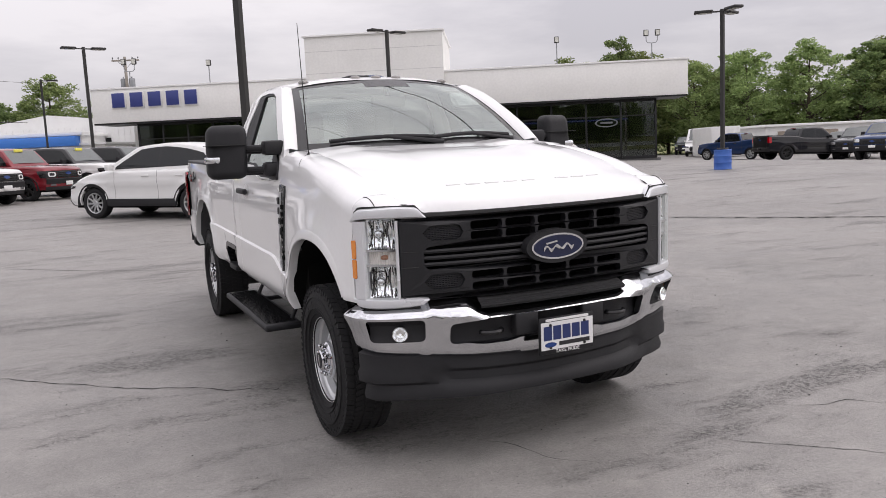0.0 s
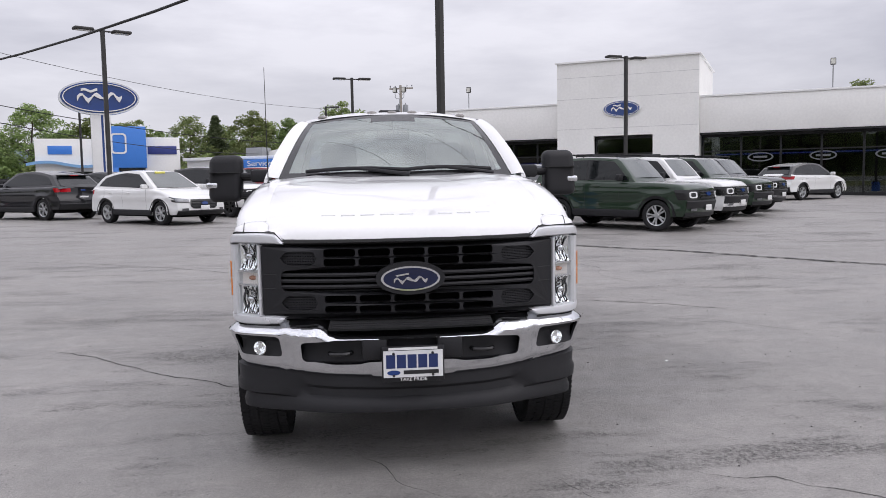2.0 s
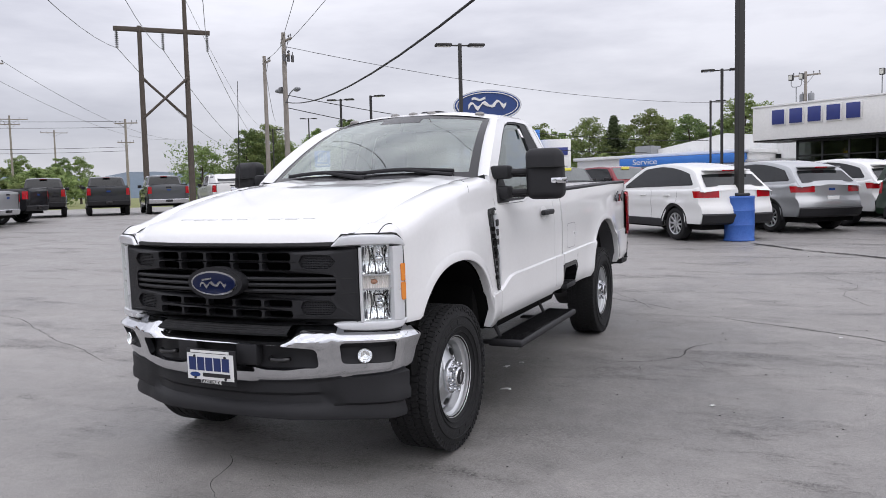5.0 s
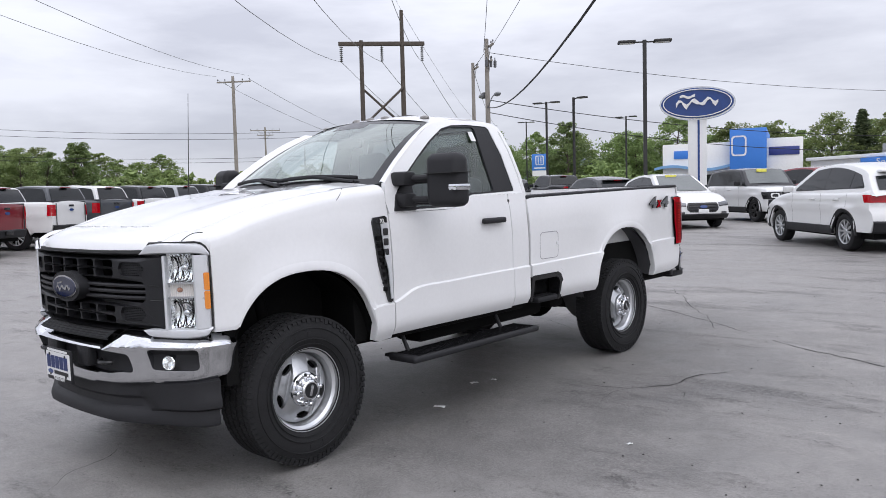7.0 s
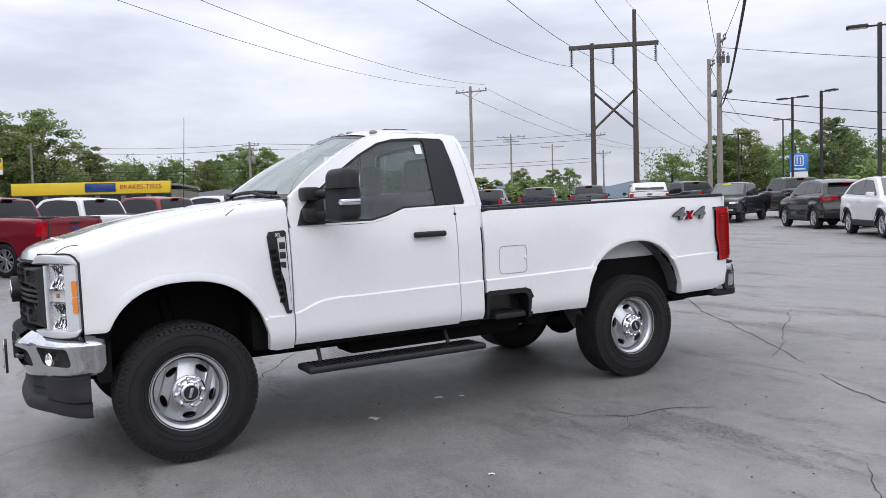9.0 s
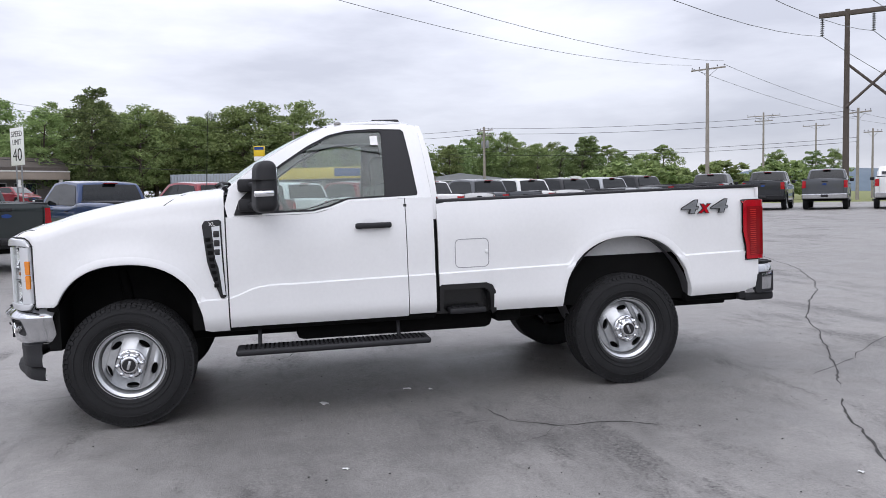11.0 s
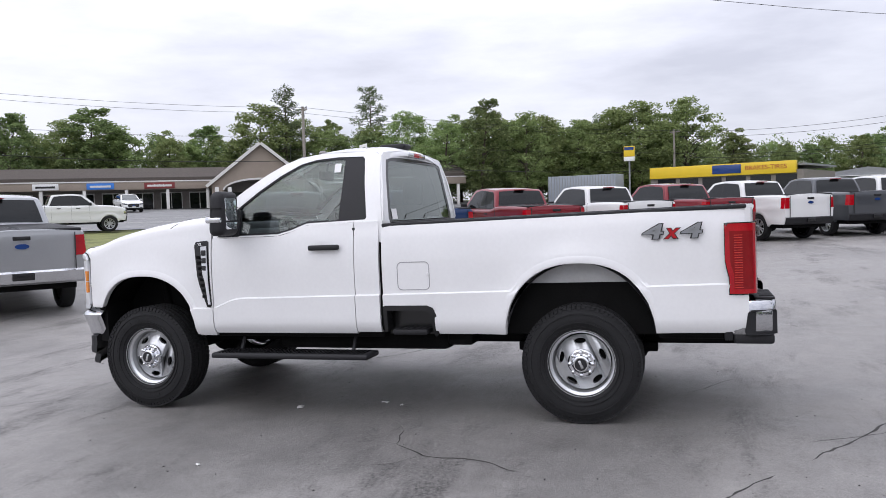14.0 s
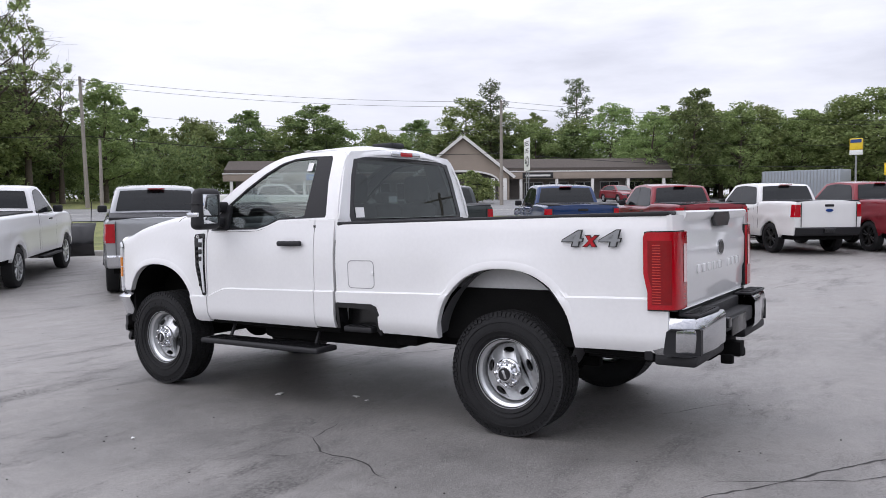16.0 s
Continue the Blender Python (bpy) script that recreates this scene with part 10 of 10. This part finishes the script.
# pines and tall half-bare trees
for x, y, h, i in ((-81.0, -44.0, 14.5, 0), (-95.0, -38.5, 16.0, 1), (-120, -10, 13, 0)):
    tree(PINE[i], x, y, h, h * 31, "tall pine with clumped high branches", group="tall pines")
tree(BROAD[5], -83.2, -19.6, 12.4, 75, group="woods behind the shops", wide=1.15)
tree(BROAD[1], -86.5, -15.0, 10.6, 160, group="woods behind the shops", wide=1.2)
tree(BROAD[4], -84.0, -24.5, 10.2, 250, group="woods behind the shops", wide=1.2)
tree(SPRUCE[0], -16.5, 82.0, 8.8, 40, "dark pointed spruce above the roofs", group="tall pines", wide=1.3)
for x, y, h, i in ((-28.5, -62.0, 20.0, 0), (-26.0, -65.5, 19.0, 1), (-32.5, -63.5, 17.0, 1), (-24.0, -61.0, 18.0, 0), (-37.0, -66.0, 13.5, 1)):
    tree(TALL[i], x, y, h, h * 47, "tall thin tree with half-bare branches", group="tall trees by the road")
for x, y, h in ((-59.0, -33.6, 3.0), (-58.0, -32.2, 2.8)):
    tree(BUSH[0], x, y, h, h * 99, "clipped round green shrub by the shops", name="shrub", group="shrubs", wide=1.3)
for k in range(14):
    tree(BUSH[k % 2], -30 + k * 3.2 - 18, 62 + (k % 3) * 3 + 9, 3.0 + (k % 4) * 0.5, k * 57, "low leafy shrub behind the lot", name="shrub", group="shrubs", wide=1.4)
for k in range(12):
    tree(BUSH[k % 2], -76 - (k % 3), 34 + k * 2.4, 3.2 + (k % 4) * 0.5, k * 57, "low leafy shrub by the far road", name="shrub", group="shrubs", wide=1.5)

# undergrowth that closes the woods below the crowns
def thicket(name, points, height, step, label):
    r2 = np.random.default_rng(len(points) * 7 + int(height * 10))
    centres = []
    for (xa, ya), (xb, yb) in zip(points, points[1:]):
        n = int(math.hypot(xb - xa, yb - ya) / step)
        for i in range(n):
            x, y = lerp(xa, xb, i / n) + r2.uniform(-1.5, 1.5), lerp(ya, yb, i / n) + r2.uniform(-1.5, 1.5)
            for z in (0.12, 0.38, 0.64, 0.9):
                centres.append(((x, y, lift(x, y) + height * z * r2.uniform(0.8, 1.2)), height * 0.34))
    me = leaves_mesh(name, centres, 130, 0.28, r2, LEAF_DARK)
    tagged(new(name, me), label, "undergrowth", kind="stuff")


thicket("undergrowth", [(-16, -100), (-52, -82), (-77, -56), (-95, -28), (-107, -6), (-128, 32), (-146, 62)], 7.0, 1.2, "green undergrowth below the woods")
thicket("undergrowth", [(20, -112), (-14, -112), (-50, -94), (-84, -66), (-108, -34)], 6.5, 1.3, "green woods closing the view behind the shops")
thicket("undergrowth", [(-8, -78), (-20, -72), (-44, -72), (-56, -66)], 5.5, 1.1, "dark green undergrowth below the woods")
thicket("undergrowth", [(-70, 76), (-46, 86), (-26, 88), (-6, 90), (16, 86), (32, 76), (44, 96), (60, 82), (80, 60), (98, 34), (108, 0)], 6.5, 1.3, "dark green undergrowth behind the buildings")

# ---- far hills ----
# distance haze is painted into the ridge as a blue-grey base colour
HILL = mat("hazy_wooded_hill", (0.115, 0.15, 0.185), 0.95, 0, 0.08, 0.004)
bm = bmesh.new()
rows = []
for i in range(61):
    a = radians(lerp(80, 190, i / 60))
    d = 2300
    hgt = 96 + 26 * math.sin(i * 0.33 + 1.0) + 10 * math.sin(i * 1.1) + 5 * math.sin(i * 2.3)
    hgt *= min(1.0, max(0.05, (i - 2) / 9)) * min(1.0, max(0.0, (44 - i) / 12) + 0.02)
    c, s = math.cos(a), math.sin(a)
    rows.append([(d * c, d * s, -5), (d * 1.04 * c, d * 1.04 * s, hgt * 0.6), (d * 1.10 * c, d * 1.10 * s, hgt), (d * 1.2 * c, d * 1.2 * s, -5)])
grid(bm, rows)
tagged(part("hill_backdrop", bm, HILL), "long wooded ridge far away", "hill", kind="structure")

# ---- cracks and seams in the asphalt ----
def crack(points, w, seed, label="jagged crack in the asphalt", rise=0.0025):
    r2 = random.Random(seed)
    line = []
    for (xa, ya), (xb, yb) in zip(points, points[1:]):
        d = math.hypot(xb - xa, yb - ya)
        n = max(2, int(d / 0.06))
        off = 0.0
        for i in range(n):
            t = i / n
            off += r2.uniform(-0.022, 0.022)
            off *= 0.94
            k = math.sin(math.pi * t)
            line.append((lerp(xa, xb, t) - (yb - ya) / d * off * k, lerp(ya, yb, t) + (xb - xa) / d * off * k))
    line.append(points[-1])
    bm = bmesh.new()
    rows = []
    for i, (x, y) in enumerate(line):
        x2, y2 = line[min(i + 1, len(line) - 1)]
        x1, y1 = line[max(i - 1, 0)]
        d = math.hypot(x2 - x1, y2 - y1) or 1
        nx, ny = -(y2 - y1) / d, (x2 - x1) / d
        ww = w * r2.uniform(0.35, 1.4) * min(1, i / 6 + 0.15, (len(line) - 1 - i) / 6 + 0.15)
        rows.append([(x + nx * ww, y + ny * ww, lift(x, y) + rise), (x - nx * ww, y - ny * ww, lift(x, y) + rise)])
    grid(bm, rows)
    return tagged(part("pavement_crack", bm, CRACK, smooth=None), label, "crack", "cracks in the lot", "structure")


crack([(-7.98, 10.48), (-5.72, 9.65), (-3.47, 8.52), (-1.54, 7.00), (-0.14, 6.10), (1.26, 5.20), (2.15, 4.55), (2.85, 4.20), (4.05, 3.40)], 0.008, 1, "long jagged crack across the asphalt")
crack([(1.41, 2.26), (1.78, 2.36), (1.99, 2.62), (2.00, 2.88), (2.20, 3.32)], 0.006, 2)
crack([(1.99, 2.62), (2.15, 2.50), (2.25, 2.30)], 0.004, 3)
crack([(1.78, 2.36), (1.76, 2.10), (1.81, 1.90)], 0.004, 4)
crack([(-3.05, 2.50), (-2.02, 1.70), (-1.87, 1.54), (-1.48, 1.28), (-1.16, 1.01), (-0.80, 0.78)], 0.006, 5)
crack([(1.90, 12.66), (2.82, 11.42), (4.30, 10.08), (5.90, 8.75), (7.30, 7.20), (9.18, 5.43), (10.36, 4.50), (14.00, 1.40)], 0.045, 6, "dark straight paving seam across the lot", 0.012)
crack([(2.75, -1.85), (2.15, -1.32), (2.05, -1.19), (1.89, -1.19), (1.66, -1.05)], 0.004, 7)
crack([(0.90, -1.04), (1.05, -1.35), (1.35, -1.62), (1.66, -1.90)], 0.003, 8)
crack([(0.15, 4.15), (-0.10, 4.35), (-0.54, 4.60), (-1.04, 4.80)], 0.004, 9)
crack([(0.36, -1.28), (0.10, -1.04), (0.02, -0.79), (-0.19, -0.47)], 0.0022, 10)
crack([(3.65, 5.50), (3.35, 6.30), (3.55, 7.20), (3.04, 8.31)], 0.004, 11)
crack([(-4.34, -1.10), (-3.45, -0.70), (-2.75, -1.00), (-2.05, -0.60)], 0.004, 12)
crack([(-14.00, 5.00), (-9.93, 3.35), (-5.84, 2.30), (-2.85, 0.90)], 0.004, 13)

# thin tyre scuffs, hairline cracks and crumbs of stone
crack([(1.51, 4.65), (1.21, 5.20), (0.56, 6.10), (-0.34, 7.50)], 0.004, 21, "faint hairline crack in the asphalt")
crack([(3.45, 3.00), (4.05, 2.30), (4.46, 2.10)], 0.003, 22, "faint hairline crack in the asphalt")
crack([(-1.45, -2.30), (-0.44, -2.60), (0.66, -2.40), (1.55, -2.70)], 0.003, 23, "faint hairline crack in the asphalt")
DUST = mat("pale_dust", (0.36, 0.33, 0.30), 0.95, 0, 0.2, 9)
crumb_mesh = []
for k in range(3):
    bm = bmesh.new()
    bmesh.ops.create_icosphere(bm, subdivisions=1, radius=1.0)
    r2 = random.Random(k)
    for v in bm.verts:
        v.co *= r2.uniform(0.65, 1.15)
        v.co.z *= 0.6
    me = mesh_from(bm, "pebble")
    me.materials.append(CRACK if k else DUST)
    crumb_mesh.append(me)
r2 = random.Random(77)
verts, faces = [], []
for k in range(420):
    src = crumb_mesh[k % 3]
    x, y = r2.gauss(3.0, 2.6), r2.gauss(2.0, 4.2)
    s, a = r2.uniform(0.0025, 0.008), r2.uniform(0, 6.28)
    i = len(verts)
    verts += [(x + s * (v.co.x * math.cos(a) - v.co.y * math.sin(a)), y + s * (v.co.x * math.sin(a) + v.co.y * math.cos(a)), lift(x, y) + 0.001 + s * (v.co.z + 0.4)) for v in src.vertices]
    faces += [tuple(i + j for j in p.vertices) for p in src.polygons]
me = bpy.data.meshes.new("gravel_crumbs")
me.from_pydata(verts, [], faces)
me.materials.append(mat("dark_grey_stone", (0.05, 0.048, 0.045), 0.9, 0, 0.3, 30))
tagged(new("gravel_crumbs", me), "scattered dark crumbs of stone on the asphalt", "gravel", kind="stuff")
for x, y, a, w in ((0.94, 1.20, 20, 0.042), (0.71, 1.85, 75, 0.032), (0.78, 2.02, 10, 0.020), (2.40, 1.25, 60, 0.018), (3.25, 3.8, 15, 0.016)):
    scrap = thing("paper_scrap", on_ground(x, y, a), "small crumpled white paper scrap on the asphalt", "litter", "paper scraps")
    bm = bmesh.new()
    grid(bm, [[(w * (i / 3 - 0.5) * 2, w * 0.6 * (j / 2 - 0.5) * 2, 0.004 + 0.006 * math.sin(i * 2.1 + j * 1.7) ** 2) for i in range(4)] for j in range(3)])
    part("sheet", bm, WHITE_PLASTIC, scrap).modifiers.new("thickness", 'SOLIDIFY').thickness = 0.001
